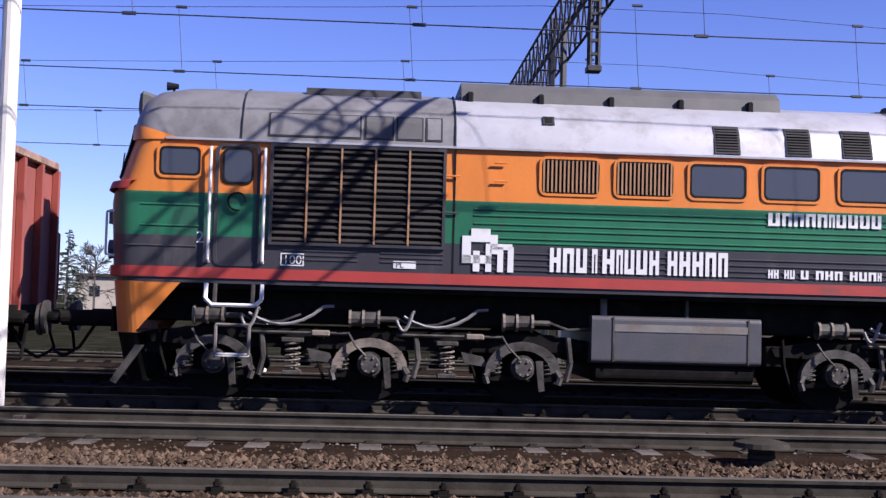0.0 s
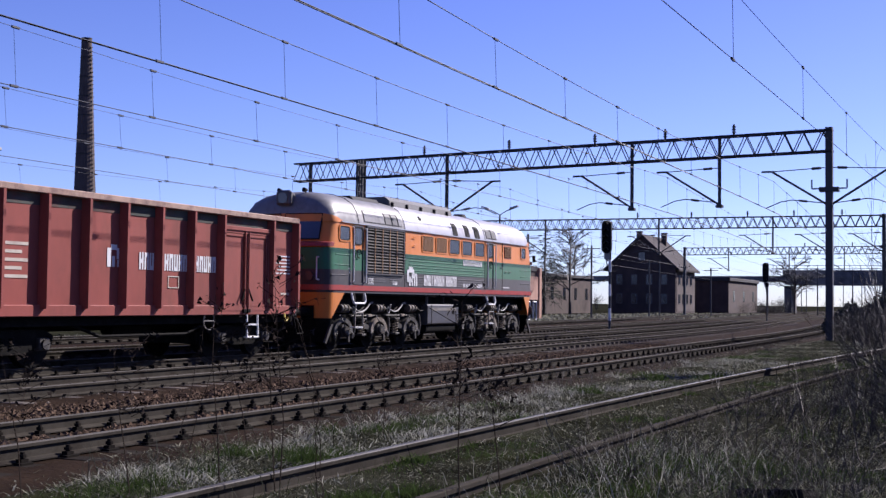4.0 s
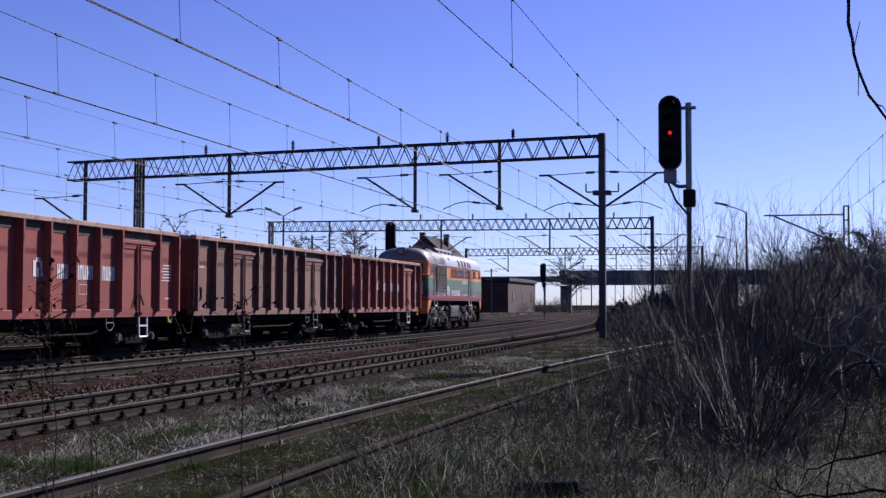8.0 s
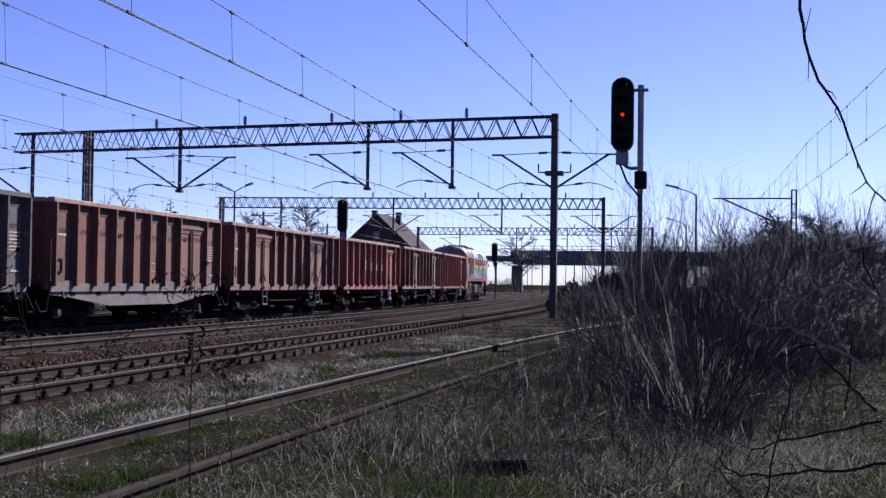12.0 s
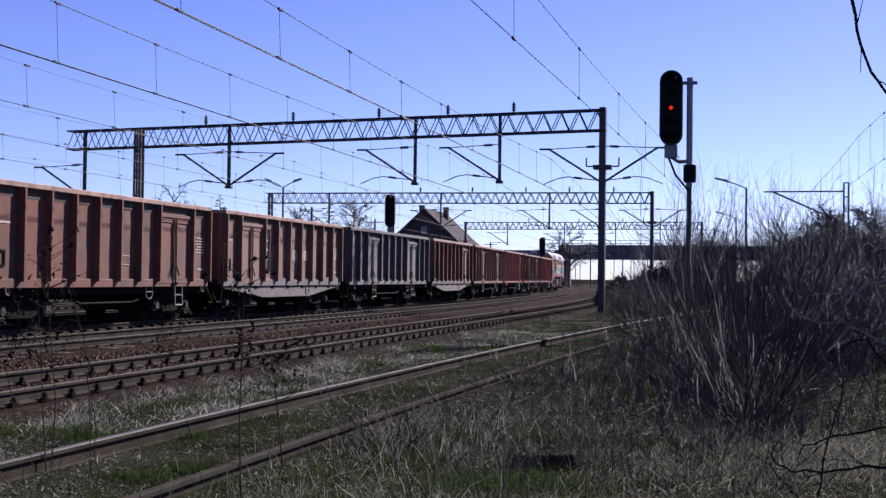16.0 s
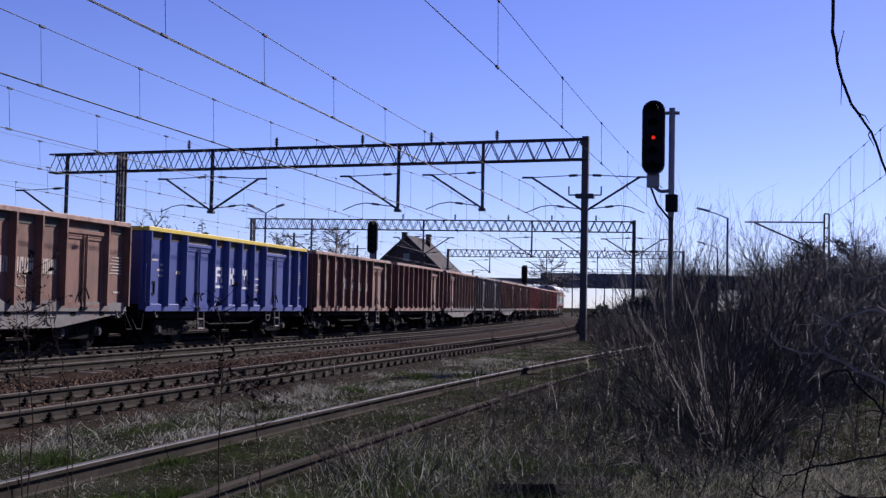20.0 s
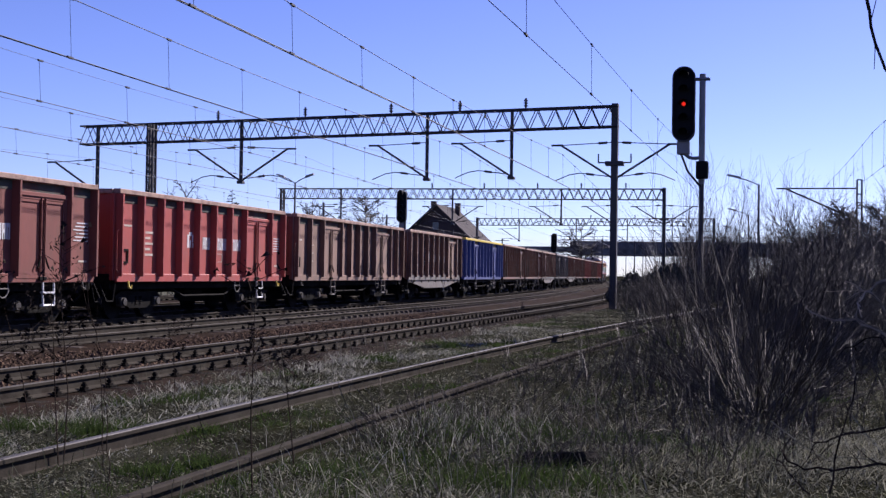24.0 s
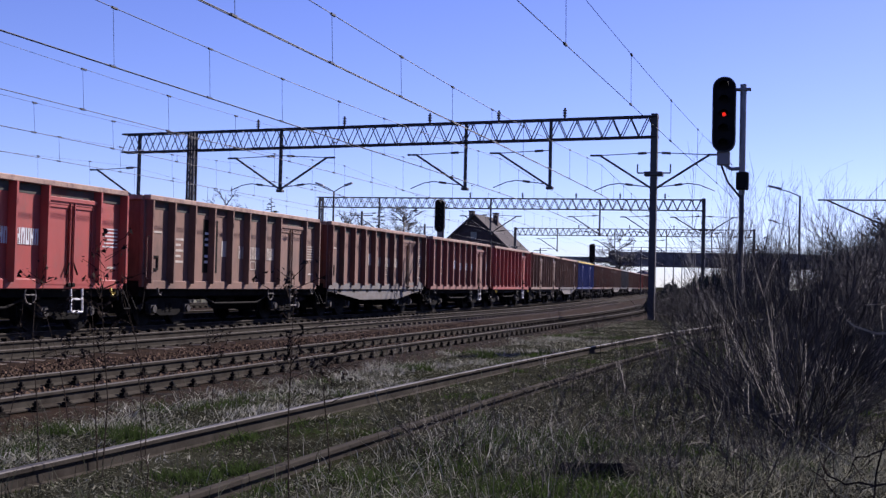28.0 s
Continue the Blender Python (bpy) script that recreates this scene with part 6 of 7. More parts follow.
# ---- vegetation ----
def tri_tubes(segs, name, material):
    """Three-sided tapered twigs joined into one mesh. segs: rows of start, end, radius at each."""
    s = np.array(segs, float)
    a, b, ra, rb = s[:, 0:3], s[:, 3:6], s[:, 6:7], s[:, 7:8]
    d = b - a
    d /= np.linalg.norm(d, axis=1, keepdims=True) + 1e-9
    ref = np.where(np.abs(d[:, 2:3]) < 0.9, [[0.0, 0.0, 1.0]], [[1.0, 0.0, 0.0]])
    u = np.cross(d, ref)
    u /= np.linalg.norm(u, axis=1, keepdims=True) + 1e-9
    w = np.cross(d, u)
    vs = []
    for base, r in ((a, ra), (b, rb)):
        for k in range(3):
            t = 2 * math.pi * k / 3
            vs.append(base + r * (math.cos(t) * u + math.sin(t) * w))
    v = np.stack(vs, 1).reshape(-1, 3)
    f = np.array([(0, 1, 4, 3), (1, 2, 5, 4), (2, 0, 3, 5)])
    faces = (f[None] + 6 * np.arange(len(s))[:, None, None]).reshape(-1, 4)
    return lump(name, v.tolist(), faces.tolist(), material)


def grow(rng, out, p, d, length, r, depth, droop=0.0, kids=5, spread=0.42, wob=0.085):
    n = 5 if depth > 0 else 3
    pts = [np.array(p, float)]
    d = np.array(d, float)
    for i in range(n):
        d = d + rng.normal(0, wob, 3) + np.array([0, 0, -droop])
        d /= np.linalg.norm(d)
        pts.append(pts[-1] + d * length / n)
        r0, r1 = r * (1 - 0.8 * i / n), r * (1 - 0.8 * (i + 1) / n)
        out.append((*pts[-2], *pts[-1], max(r0, 0.0018), max(r1, 0.0016)))
    if depth > 0:
        for k in range(kids):
            j = rng.uniform(0.25, 1.0) * n
            i = min(n - 1, int(j))
            q = pts[i] + (pts[i + 1] - pts[i]) * (j - i)
            dd = pts[i + 1] - pts[i]
            dd = dd / np.linalg.norm(dd) + rng.normal(0, spread, 3) * np.array([1, 1, 0.6])
            dd /= np.linalg.norm(dd)
            grow(rng, out, q, dd, length * rng.uniform(0.3, 0.55), r * 0.45, depth - 1, droop, max(2, kids - 2), spread, wob)


def shrub_mesh(seed, stems, h, lean, depth=2, kids=5, r=0.014, name="stem", per=6, root=0.34, spread=0.42, bow=0.015, material="twig", wob=0.085):
    rng = np.random.default_rng(seed)
    made = []
    out = []
    for i in range(stems):
        a = rng.uniform(0, 6.28)
        k = rng.uniform(0.1, 1.0) * lean
        d = np.array([math.cos(a) * k, math.sin(a) * k, 1.0])
        p = np.array([rng.normal(0, root), rng.normal(0, root), -0.1])
        grow(rng, out, p, d / np.linalg.norm(d), h * rng.uniform(0.6, 1.1), r * rng.uniform(0.6, 1.2), depth, bow, kids, spread, wob)
        if (i + 1) % per == 0 or i == stems - 1:
            made.append(tri_tubes(out, name, M[material]))
            out = []
    return made


def shrub(label, mesh, m, scale=1.0):
    s = thing("bare_shrub", label, "shrub", m, group="leafless shrubs")
    for me in mesh:
        o = part("stem", me, None, s)
        o.scale = (scale, scale, scale)
        tagged(o, kind="stuff")
    return s


big = shrub_mesh(5, 54, 1.9, 1.9, 2, 4, 0.0125, per=8, root=0.15, spread=0.22, bow=-0.004, material="stem", wob=0.04)
big_b = shrub_mesh(6, 34, 1.6, 1.3, 2, 4, 0.011, per=8, root=0.2, spread=0.26, bow=-0.004, material="stem", wob=0.045)
mid = [shrub_mesh(11 + i, 44, 2.2, 0.9, 2, 6, 0.010) for i in range(3)]
tall = [shrub_mesh(31 + i, 26, 4.0, 0.5, 2, 8, 0.03) for i in range(3)]
bramble = [shrub_mesh(81 + i, 20, 0.62, 1.6, 1, 5, 0.0052, per=20, root=0.3, spread=0.4, bow=0.03, material="stem") for i in range(3)]
sparse = [shrub_mesh(91 + i, 13, 2.7, 0.4, 2, 5, 0.011, per=13, root=0.3, spread=0.3, bow=0.0, material="twig", wob=0.05) for i in range(2)]
weed = [shrub_mesh(51 + i, 12, 0.8, 0.5, 1, 5, 0.006, per=12) for i in range(3)]
shrub("large leafless many-stemmed shrub in dry grass", big, pose(12.9, 0.0, ground_z(12.9, 0.0)))
shrub("second bare shrub with fanning stems", big_b, pose(15.2, 0.75, ground_z(15.2, 0.75)))
rngv = random.Random(7)
for i in range(64):
    x = rngv.uniform(20, 62)
    y = rngv.uniform(-2.0 - (x - 20) * 0.16, -0.1 - (x - 20) * 0.02)
    shrub("leafless brown shrub in the thicket beside the track", mid[i % 3], pose(x, y, ground_z(x, y), 0, 0, rngv.uniform(0, 360)), rngv.uniform(0.55, 0.95))
for i in range(30):
    x = rngv.uniform(24, 46)
    y = rngv.uniform(-0.15 * x, -0.005 * x)
    shrub("dense leafless brown shrub in the thicket", mid[i % 3], pose(x, y, ground_z(x, y), 0, 0, rngv.uniform(0, 360)), rngv.uniform(0.65, 1.0))
for i in range(46):
    x = rngv.uniform(12, 42)
    y = rngv.uniform(-0.06 * x, min(0.10 * x, siding_y(x) - 1.1))
    shrub("low dry scrub in the grass", weed[i % 3], pose(x, y, ground_z(x, y), 0, 0, rngv.uniform(0, 360)), rngv.uniform(0.7, 1.7))
for i in range(44):
    x = rngv.uniform(32, 82)
    y = rngv.uniform(-3.5 - (x - 30) * 0.22, -0.6 - (x - 30) * 0.06)
    shrub("tall bare thicket of brown shoots", tall[i % 3], pose(x, y, ground_z(x, y), 0, 0, rngv.uniform(0, 360)), rngv.uniform(0.5, 0.82))
for i in range(16):
    x = rngv.uniform(120, 215)
    y = rngv.uniform(6, 10) + bend(x) * 0.5
    shrub("low dark scrub beside the far tracks", mid[i % 3], pose(x, y, ground_z(x, y), 0, 0, rngv.uniform(0, 360)), rngv.uniform(0.8, 1.4))
for i in range(40):
    x = rngv.uniform(78, 190)
    y = x * rngv.uniform(0.015, 0.088)
    shrub("dark leafless scrub along the far side of the yard", tall[i % 3], pose(x, y, ground_z(x, y), 0, 0, rngv.uniform(0, 360)), rngv.uniform(0.7, 1.2) if y < 0.066 * x else rngv.uniform(0.35, 0.6))
for i, (x, y, k) in enumerate(((22.0, 1.35, 1.0), (24.5, 0.9, 1.05), (20.5, 0.5, 0.85), (27.0, 1.4, 1.1), (26.0, 0.1, 1.1), (29.5, -0.3, 1.15), (33.5, 0.9, 1.2), (23.0, -0.3, 0.95), (36.0, -0.4, 1.2))):
    shrub("sparse bare saplings beside the signal", sparse[i % 2], pose(x, y, ground_z(x, y), 0, 0, 70 * i), k)
for i in range(44):
    x = rngv.uniform(9.2, 19.0)
    y = rngv.uniform(-0.05 * x, min(3.1, siding_y(x) - 1.2))
    shrub("low tangle of grey bramble shoots in the grass", bramble[i % 3], pose(x, y, ground_z(x, y), 0, 0, rngv.uniform(0, 360)), rngv.uniform(0.6, 1.3))
for i in range(26):
    x = rngv.uniform(58, 96)
    y = x * rngv.uniform(-0.125, -0.012)
    shrub("tall bare thicket along the far road", tall[i % 3], pose(x, y, ground_z(x, y), 0, 0, rngv.uniform(0, 360)), rngv.uniform(0.55, 0.95))
for i in range(20):
    x = rngv.uniform(285, 330)
    y = -25 + 6.5 * i
    shrub("low leafless hedge beyond the road bridge", tall[i % 3], pose(x, y, ground_z(x, y), 0, 0, rngv.uniform(0, 360)), rngv.uniform(0.5, 0.9))
for i in range(9):
    x = rngv.uniform(212, 238)
    y = rngv.uniform(33.5, 41.0)
    shrub("dark leafless scrub beside the bridge pier", mid[i % 3], pose(x, y, ground_z(x, y), 0, 0, rngv.uniform(0, 360)), rngv.uniform(0.8, 1.3))
for x, y, h in ((168, 15.2, 1.9), (160, 12.6, 2.1), (150, 9.4, 2.6), (172, 11.0, 2.4)):
    shrub("rounded dark scrub before the road bridge", mid[i % 3], pose(x, y, ground_z(x, y)), h * 0.6)
for i in range(20):
    x = rngv.uniform(44, 69)
    y = x * rngv.uniform(0.06, 0.112)
    shrub("low brown scrub between the siding and the main track", mid[i % 3], pose(x, y, ground_z(x, y), 0, 0, rngv.uniform(0, 360)), rngv.uniform(0.42, 0.68))


def bush_crown(seed, n=2600):
    """Uneven dense crown of small leaf-like clumps over a dark heart, one metre high and about one metre in radius."""
    rng = np.random.default_rng(seed)
    verts, faces = [], []
    for i in range(n):
        a, e = rng.uniform(0, 6.283), math.asin(rng.uniform(0, 1))
        lobe = 0.86 + 0.22 * noise.noise(Vector((2.2 * math.cos(a), 2.2 * math.sin(a), 2.4 * e + seed)))
        r = lobe * rng.uniform(0.35, 1.0) ** 0.4
        c = np.array((r * math.cos(a) * math.cos(e), r * math.sin(a) * math.cos(e), r * math.sin(e)))
        u, w = rng.normal(0, 1, 3), rng.normal(0, 1, 3)
        k = rng.uniform(0.05, 0.12)
        u, w = u / np.linalg.norm(u) * k, w / np.linalg.norm(w) * k * 0.6
        j = len(verts)
        verts += [tuple(c - u), tuple(c + w), tuple(c + u), tuple(c - w)]
        faces.append((j, j + 1, j + 2, j + 3))
    return lump("crown", verts, faces, M["needle"])


crowns = [bush_crown(2), bush_crown(5)]
for i, (x, y, r, h) in enumerate(((71, 8.3, 0.95, 1.5), (72.6, 7.65, 1.0, 1.95), (70.5, 6.9, 0.9, 1.4), (73, 6.3, 0.95, 2.15), (72, 5.6, 1.1, 2.55), (73.5, 4.7, 1.2, 2.5), (74, 3.8, 1.2, 2.45))):
    d = thing("dense_bush", "dense dark rounded bush beside the far tracks", "bush", pose(x, y, ground_z(x, y), 0, 0, 50 * i), group="dense bushes")
    o = part("crown", crowns[i % 2], None, d)
    o.scale = (r, r, h)
    tagged(o, kind="stuff")
    part("stem", tube(bmesh.new(), (0, 0, -0.1), (0, 0, h * 0.6), 0.05, 7), M["bark"], d)
for x, y, s in ((9.6, 0.4, 1.0), (12.5, 2.4, 0.9), (14.0, 2.0, 1.1), (13.3, -1.4, 1.3), (21, 2.9, 1.2), (25, 2.2, 1.5), (11.2, 3.0, 0.7), (7.2, 1.4, 0.7), (15.5, 6.6, 0.9), (20, 6.9, 1.0), (28.0, 6.9, 1.0), (36, 6.5, 1.2), (6.6, 7.3, 0.6), (19.5, 2.3, 1.2)):
    shrub("low tangle of dry weeds", weed[rngv.randrange(3)], pose(x, y, ground_z(x, y), 0, 0, rngv.uniform(0, 360)), s)


def branch(label, pts, r, thin=0.8, material="stem"):
    b = thing("bare_branch", label, "branch")
    segs = []
    rng = np.random.default_rng(int(abs(pts[0][0]) * 1000))
    r *= thin
    fine = [np.array(pts[0])]
    for a, c in zip(pts, pts[1:]):
        a, c = np.array(a), np.array(c)
        k = max(2, int(np.linalg.norm(c - a) / 0.07))
        for i in range(1, k + 1):
            fine.append(a + (c - a) * i / k + (rng.normal(0, 0.007, 3) if i < k else 0))
    n = len(fine)
    for i in range(n - 1):
        a, c = fine[i], fine[i + 1]
        segs.append((*a, *c, r * (1 - 0.6 * i / n), r * (1 - 0.6 * (i + 1) / n)))
        if rng.random() < 0.6:
            d = (c - a) / np.linalg.norm(c - a) + rng.normal(0, 0.7, 3)
            d /= np.linalg.norm(d)
            e = c + d * rng.uniform(0.015, 0.05)
            segs.append((*c, *e, r * 0.5, r * 0.3))
            if rng.random() < 0.45:
                q = e + (d + rng.normal(0, 0.3, 3)) * rng.uniform(0.04, 0.14)
                segs.append((*e, *q, r * 0.3, r * 0.18))
    tagged(part("wood", tri_tubes(segs, "wood", M[material]), None, b), kind="stuff")


branch("thin bare branch hanging into the view", [(4.59, -0.35, 2.55), (4.61, -0.35, 2.42), (4.63, -0.37, 2.3), (4.64, -0.42, 2.15), (4.65, -0.49, 2.05), (4.67, -0.54, 1.92), (4.68, -0.6, 1.77), (4.69, -0.68, 1.69)], 0.0135, 0.6, "seed")
branch("bare branch reaching out of the shrubs, painted pale as if sunlit", [(6.4, -0.9, 1.32), (6.38, -0.81, 1.36), (6.36, -0.7, 1.39), (6.34, -0.62, 1.37), (6.32, -0.54, 1.35), (6.3, -0.49, 1.31), (6.28, -0.45, 1.25), (6.26, -0.47, 1.18)], 0.011, 0.8, "litbark")
branch("bare branch reaching out of the shrubs, painted pale as if sunlit", [(6.2, -0.87, 0.96), (6.23, -0.72, 1.04), (6.26, -0.61, 1.08), (6.29, -0.53, 1.13), (6.32, -0.45, 1.17), (6.35, -0.35, 1.16), (6.38, -0.28, 1.18), (6.41, -0.21, 1.22)], 0.011, 0.8, "litbark")
branch("bare branch reaching out of the shrubs", [(6.6, -0.8, 0.96), (6.62, -0.76, 1.05), (6.64, -0.71, 1.11), (6.66, -0.65, 1.19), (6.68, -0.6, 1.25), (6.7, -0.51, 1.31), (6.72, -0.42, 1.36)], 0.009, 0.8, "litbark")
branch("dark bare branch of a thorny shrub", [(6.0, -0.82, 0.79), (6.03, -0.77, 0.84), (6.06, -0.7, 0.9), (6.09, -0.62, 0.99), (6.12, -0.55, 1.09), (6.15, -0.48, 1.08), (6.18, -0.39, 1.03)], 0.01, 0.8, "seed")
branch("dark bare branch of a thorny shrub", [(6.3, -0.33, 0.29), (6.32, -0.35, 0.37), (6.34, -0.38, 0.57), (6.36, -0.42, 0.71), (6.38, -0.45, 0.81), (6.4, -0.46, 0.89)], 0.009, 0.8, "seed")
branch("dark bare branch near the ground", [(6.1, -0.86, 0.73), (6.13, -0.78, 0.71), (6.16, -0.6, 0.66), (6.19, -0.47, 0.62), (6.22, -0.34, 0.58), (6.25, -0.26, 0.55), (6.28, -0.23, 0.48)], 0.01, 0.8, "seed")
branch("dark bare branch near the ground", [(5.8, -0.84, 0.57), (5.84, -0.74, 0.54), (5.88, -0.58, 0.51), (5.92, -0.45, 0.49), (5.96, -0.33, 0.46), (6.0, -0.2, 0.45), (6.04, -0.12, 0.48), (6.08, -0.1, 0.53)], 0.011, 0.8, "seed")
branch("dark bare branch near the ground", [(6.6, -0.25, 0.23), (6.62, -0.19, 0.28), (6.64, -0.13, 0.34), (6.66, -0.07, 0.4), (6.68, -0.04, 0.45)], 0.007, 0.8, "seed")
branch("dark upright shoot of a thorny shrub", [(6.2, -0.7, 0.77), (6.22, -0.72, 0.88), (6.24, -0.73, 0.99), (6.26, -0.74, 1.12), (6.28, -0.72, 1.24)], 0.007, 0.8, "seed")
branch("bare branch tip above the thicket, painted pale as if sunlit", [(6.6, -0.93, 1.62), (6.62, -0.84, 1.6), (6.64, -0.76, 1.58), (6.66, -0.71, 1.56), (6.68, -0.62, 1.56), (6.7, -0.58, 1.57)], 0.008, 0.8, "litbark")
branch("thin dark shoot above the thicket", [(6.3, -0.88, 1.32), (6.32, -0.83, 1.44), (6.34, -0.8, 1.55), (6.36, -0.77, 1.68), (6.38, -0.79, 1.78)], 0.006, 0.8, "seed")
branch("fallen pale stalk in the grass", [(7.6, -0.05, 0.49), (7.5, -0.15, 0.43), (7.4, -0.24, 0.37), (7.3, -0.38, 0.31)], 0.006, 0.8, "straw")
branch("fallen pale stalk in the grass", [(7.6, -0.52, 0.55), (7.5, -0.59, 0.46), (7.4, -0.67, 0.37)], 0.006, 0.8, "straw")
branch("fallen pale stalk in the grass", [(7.2, -0.38, 0.34), (7.18, -0.55, 0.35), (7.16, -0.7, 0.34), (7.14, -0.82, 0.33)], 0.006, 0.8, "straw")
branch("leaning pale dead stalk beside the shrub", [(9.6, 1.36, 0.44), (9.6, 1.29, 0.28), (9.6, 1.22, 0.08), (9.6, 1.18, -0.05)], 0.006, 0.8, "straw")
branch("leaning pale dead stalk beside the shrub", [(10.0, 2.04, 0.5), (10.0, 2.0, 0.29), (10.0, 1.96, 0.1), (10.0, 1.91, -0.02)], 0.005, 0.8, "straw")
branch("leaning pale dead stalk before the siding", [(9.6, 2.66, 0.37), (9.6, 2.63, 0.19), (9.6, 2.61, 0.0), (9.6, 2.57, -0.14)], 0.005, 0.8, "straw")
branch("leaning pale dead stalk before the siding", [(9.0, 3.28, 0.48), (9.0, 3.2, 0.3), (9.0, 3.1, 0.1), (9.0, 3.02, -0.07)], 0.006, 0.8, "straw")
branch("tall thin dry weed stem before the rails", [(7.91, 4.7, -0.33), (7.91, 4.73, 0.12), (7.92, 4.76, 0.63), (7.92, 4.8, 0.88), (7.89, 4.88, 1.11), (7.89, 4.93, 1.39)], 0.0149, 0.32, "seed")
branch("tall thin dry weed stem before the rails", [(7.69, 5.75, 0.17), (7.74, 5.71, 0.47), (7.82, 5.63, 0.85), (7.87, 5.6, 1.03)], 0.0121, 0.32, "seed")
branch("thin dry weed stem before the rails", [(7.06, 4.16, -0.08), (7.07, 4.19, 0.3), (7.07, 4.23, 0.72), (7.05, 4.31, 1.03), (7.04, 4.36, 1.3)], 0.0135, 0.32, "seed")
branch("thin dry weed stem before the rails", [(7.65, 5.8, 0.3), (7.7, 5.76, 0.61), (7.76, 5.72, 0.97), (7.8, 5.7, 1.19)], 0.0108, 0.32, "seed")
branch("thin dry weed stem before the rails", [(6.26, 3.13, 0.53), (6.3, 3.1, 0.37), (6.34, 3.07, 0.2)], 0.0081, 0.32, "seed")


# ---- a dark block added in place of a dark hollow in the grass ----
blk = thing("hollow_block", "dark block standing in for a dark hollow in the grass", "block", pose(9.5, 1.55, ground_z(9.5, 1.55) - 0.1, 6, 4, 68))
bb = B(-0.3, 0.3, -0.14, 0.14, 0, 0.2, 0.03)
for q in bb.verts:
    q.co += Vector((random.uniform(-1, 1), random.uniform(-1, 1), random.uniform(-1, 1))) * 0.018
part("block", bb, M["darkblock"], blk)

# ---- grass ----
def blades(name, label, n, area, material, h0, h1, w, seed, clump=0.0, flat=0.7, per=60, wide=False, far=False):
    rng = np.random.default_rng(seed)
    x0, x1, y0, y1 = area
    def spot(k):
        u = x0 + (x1 - x0) * rng.random(k) ** 2.0
        if wide:
            return x0 + (x1 - x0) * rng.random(k), y0 + (y1 - y0) * rng.random(k)
        lo, hi = np.maximum(y0, -0.17 * u - 0.6), np.minimum(y1, 0.72 * u + 1.2)
        return u, lo + (hi - lo) * rng.random(k)
    x, y = spot(n)
    if clump:
        cx, cy = spot(int(n / per))
        k = rng.integers(0, len(cx), n)
        x, y = cx[k] + rng.normal(0, clump, n), cy[k] + rng.normal(0, clump, n)
    # keep the rails and the ballast clear
    yy = y - np.array([bend(q) for q in x])
    sy = np.array([siding_y(q) for q in x])
    ok = (yy < 7.95 - 0.35 * rng.random(n)) & (np.abs(np.abs(y - sy) - 0.775) > 0.10) & (np.hypot(x, y) > 2.2)
    if far:
        ok = np.abs(np.abs(yy - 25.2) - 3.25) > 1.35
    x, y = x[ok], y[ok]
    n = len(x)
    z = np.array([bed_z(a, b) for a, b in zip(x, y)]) - 0.008
    h = h0 + (h1 - h0) * rng.random(n) ** 2
    near = np.abs(y - np.array([siding_y(q) for q in x])) < 1.4
    h = np.where(near, h * 0.6, h)
    a = rng.random(n) * 6.28
    lean = rng.normal(0, flat, (n, 2)) * h[:, None]
    ww = w * (0.6 + 0.8 * rng.random(n)) * (1 + x / 40)
    dx, dy = np.cos(a) * ww / 2, np.sin(a) * ww / 2
    v = np.stack([np.stack([x - dx, y - dy, z], 1), np.stack([x + dx, y + dy, z], 1),
                  np.stack([x + lean[:, 0] * 0.4 + dx * 0.7, y + lean[:, 1] * 0.4 + dy * 0.7, z + h * 0.6], 1),
                  np.stack([x + lean[:, 0] * 0.4 - dx * 0.7, y + lean[:, 1] * 0.4 - dy * 0.7, z + h * 0.6], 1),
                  np.stack([x + lean[:, 0], y + lean[:, 1], z + h * 0.95], 1)], 1).reshape(-1, 3)
    base = 5 * np.arange(n)
    quad = np.stack([base, base + 1, base + 2, base + 3], 1).tolist()
    tri = np.stack([base + 3, base + 2, base + 4], 1).tolist()
    ob = new(name, lump(name, v.tolist(), quad + tri, material))
    tagged(ob, label, "grass", kind="stuff")


blades("dry_grass", "short dry greyish grass beside the siding", 75000, (6.0, 52, -6, 7.9), M["drygrass"], 0.02, 0.09, 0.007, 3, 0.0, 1.6)
blades("straw_litter", "flattened straw and dead leaves on the ground", 90000, (6.0, 56, -6, 8.0), M["straw"], 0.010, 0.035, 0.014, 8, 0.0, 2.6)
blades("trodden_grass", "short trodden dry grass round the camera", 26000, (-14, 7, -9, 7.8), M["drygrass"], 0.02, 0.12, 0.007, 28, 0.0, 1.3, wide=True)
blades("straw_drifts", "drifts of pale flattened straw", 70000, (6.5, 50, -5, 7.9), M["straw"], 0.015, 0.06, 0.012, 18, 0.4, 2.2, 260)
blades("dry_grass_tufts", "tufts of long dry grass", 9000, (6.0, 40, -5, 3.4), M["straw"], 0.04, 0.19, 0.005, 4, 0.2, 1.2, 70)
blades("green_grass", "patches of fresh green grass", 34000, (6.5, 40, -5, 7.4), M["greengrass"], 0.03, 0.14, 0.006, 5, 0.20, 0.8, 260)
blades("dry_stalk_stand", "stand of thin pale dead stalks beside the siding", 1500, (7.2, 12.2, 2.0, 3.6), M["silver"], 0.08, 0.34, 0.0036, 16, 0.4, 0.7, 40, wide=True)
blades("dead_leaf_litter", "tan dead grass round the shrub's foot", 7000, (8.6, 12.5, -0.9, 1.5), M["straw"], 0.03, 0.16, 0.006, 19, 0.35, 1.1, 120, wide=True)
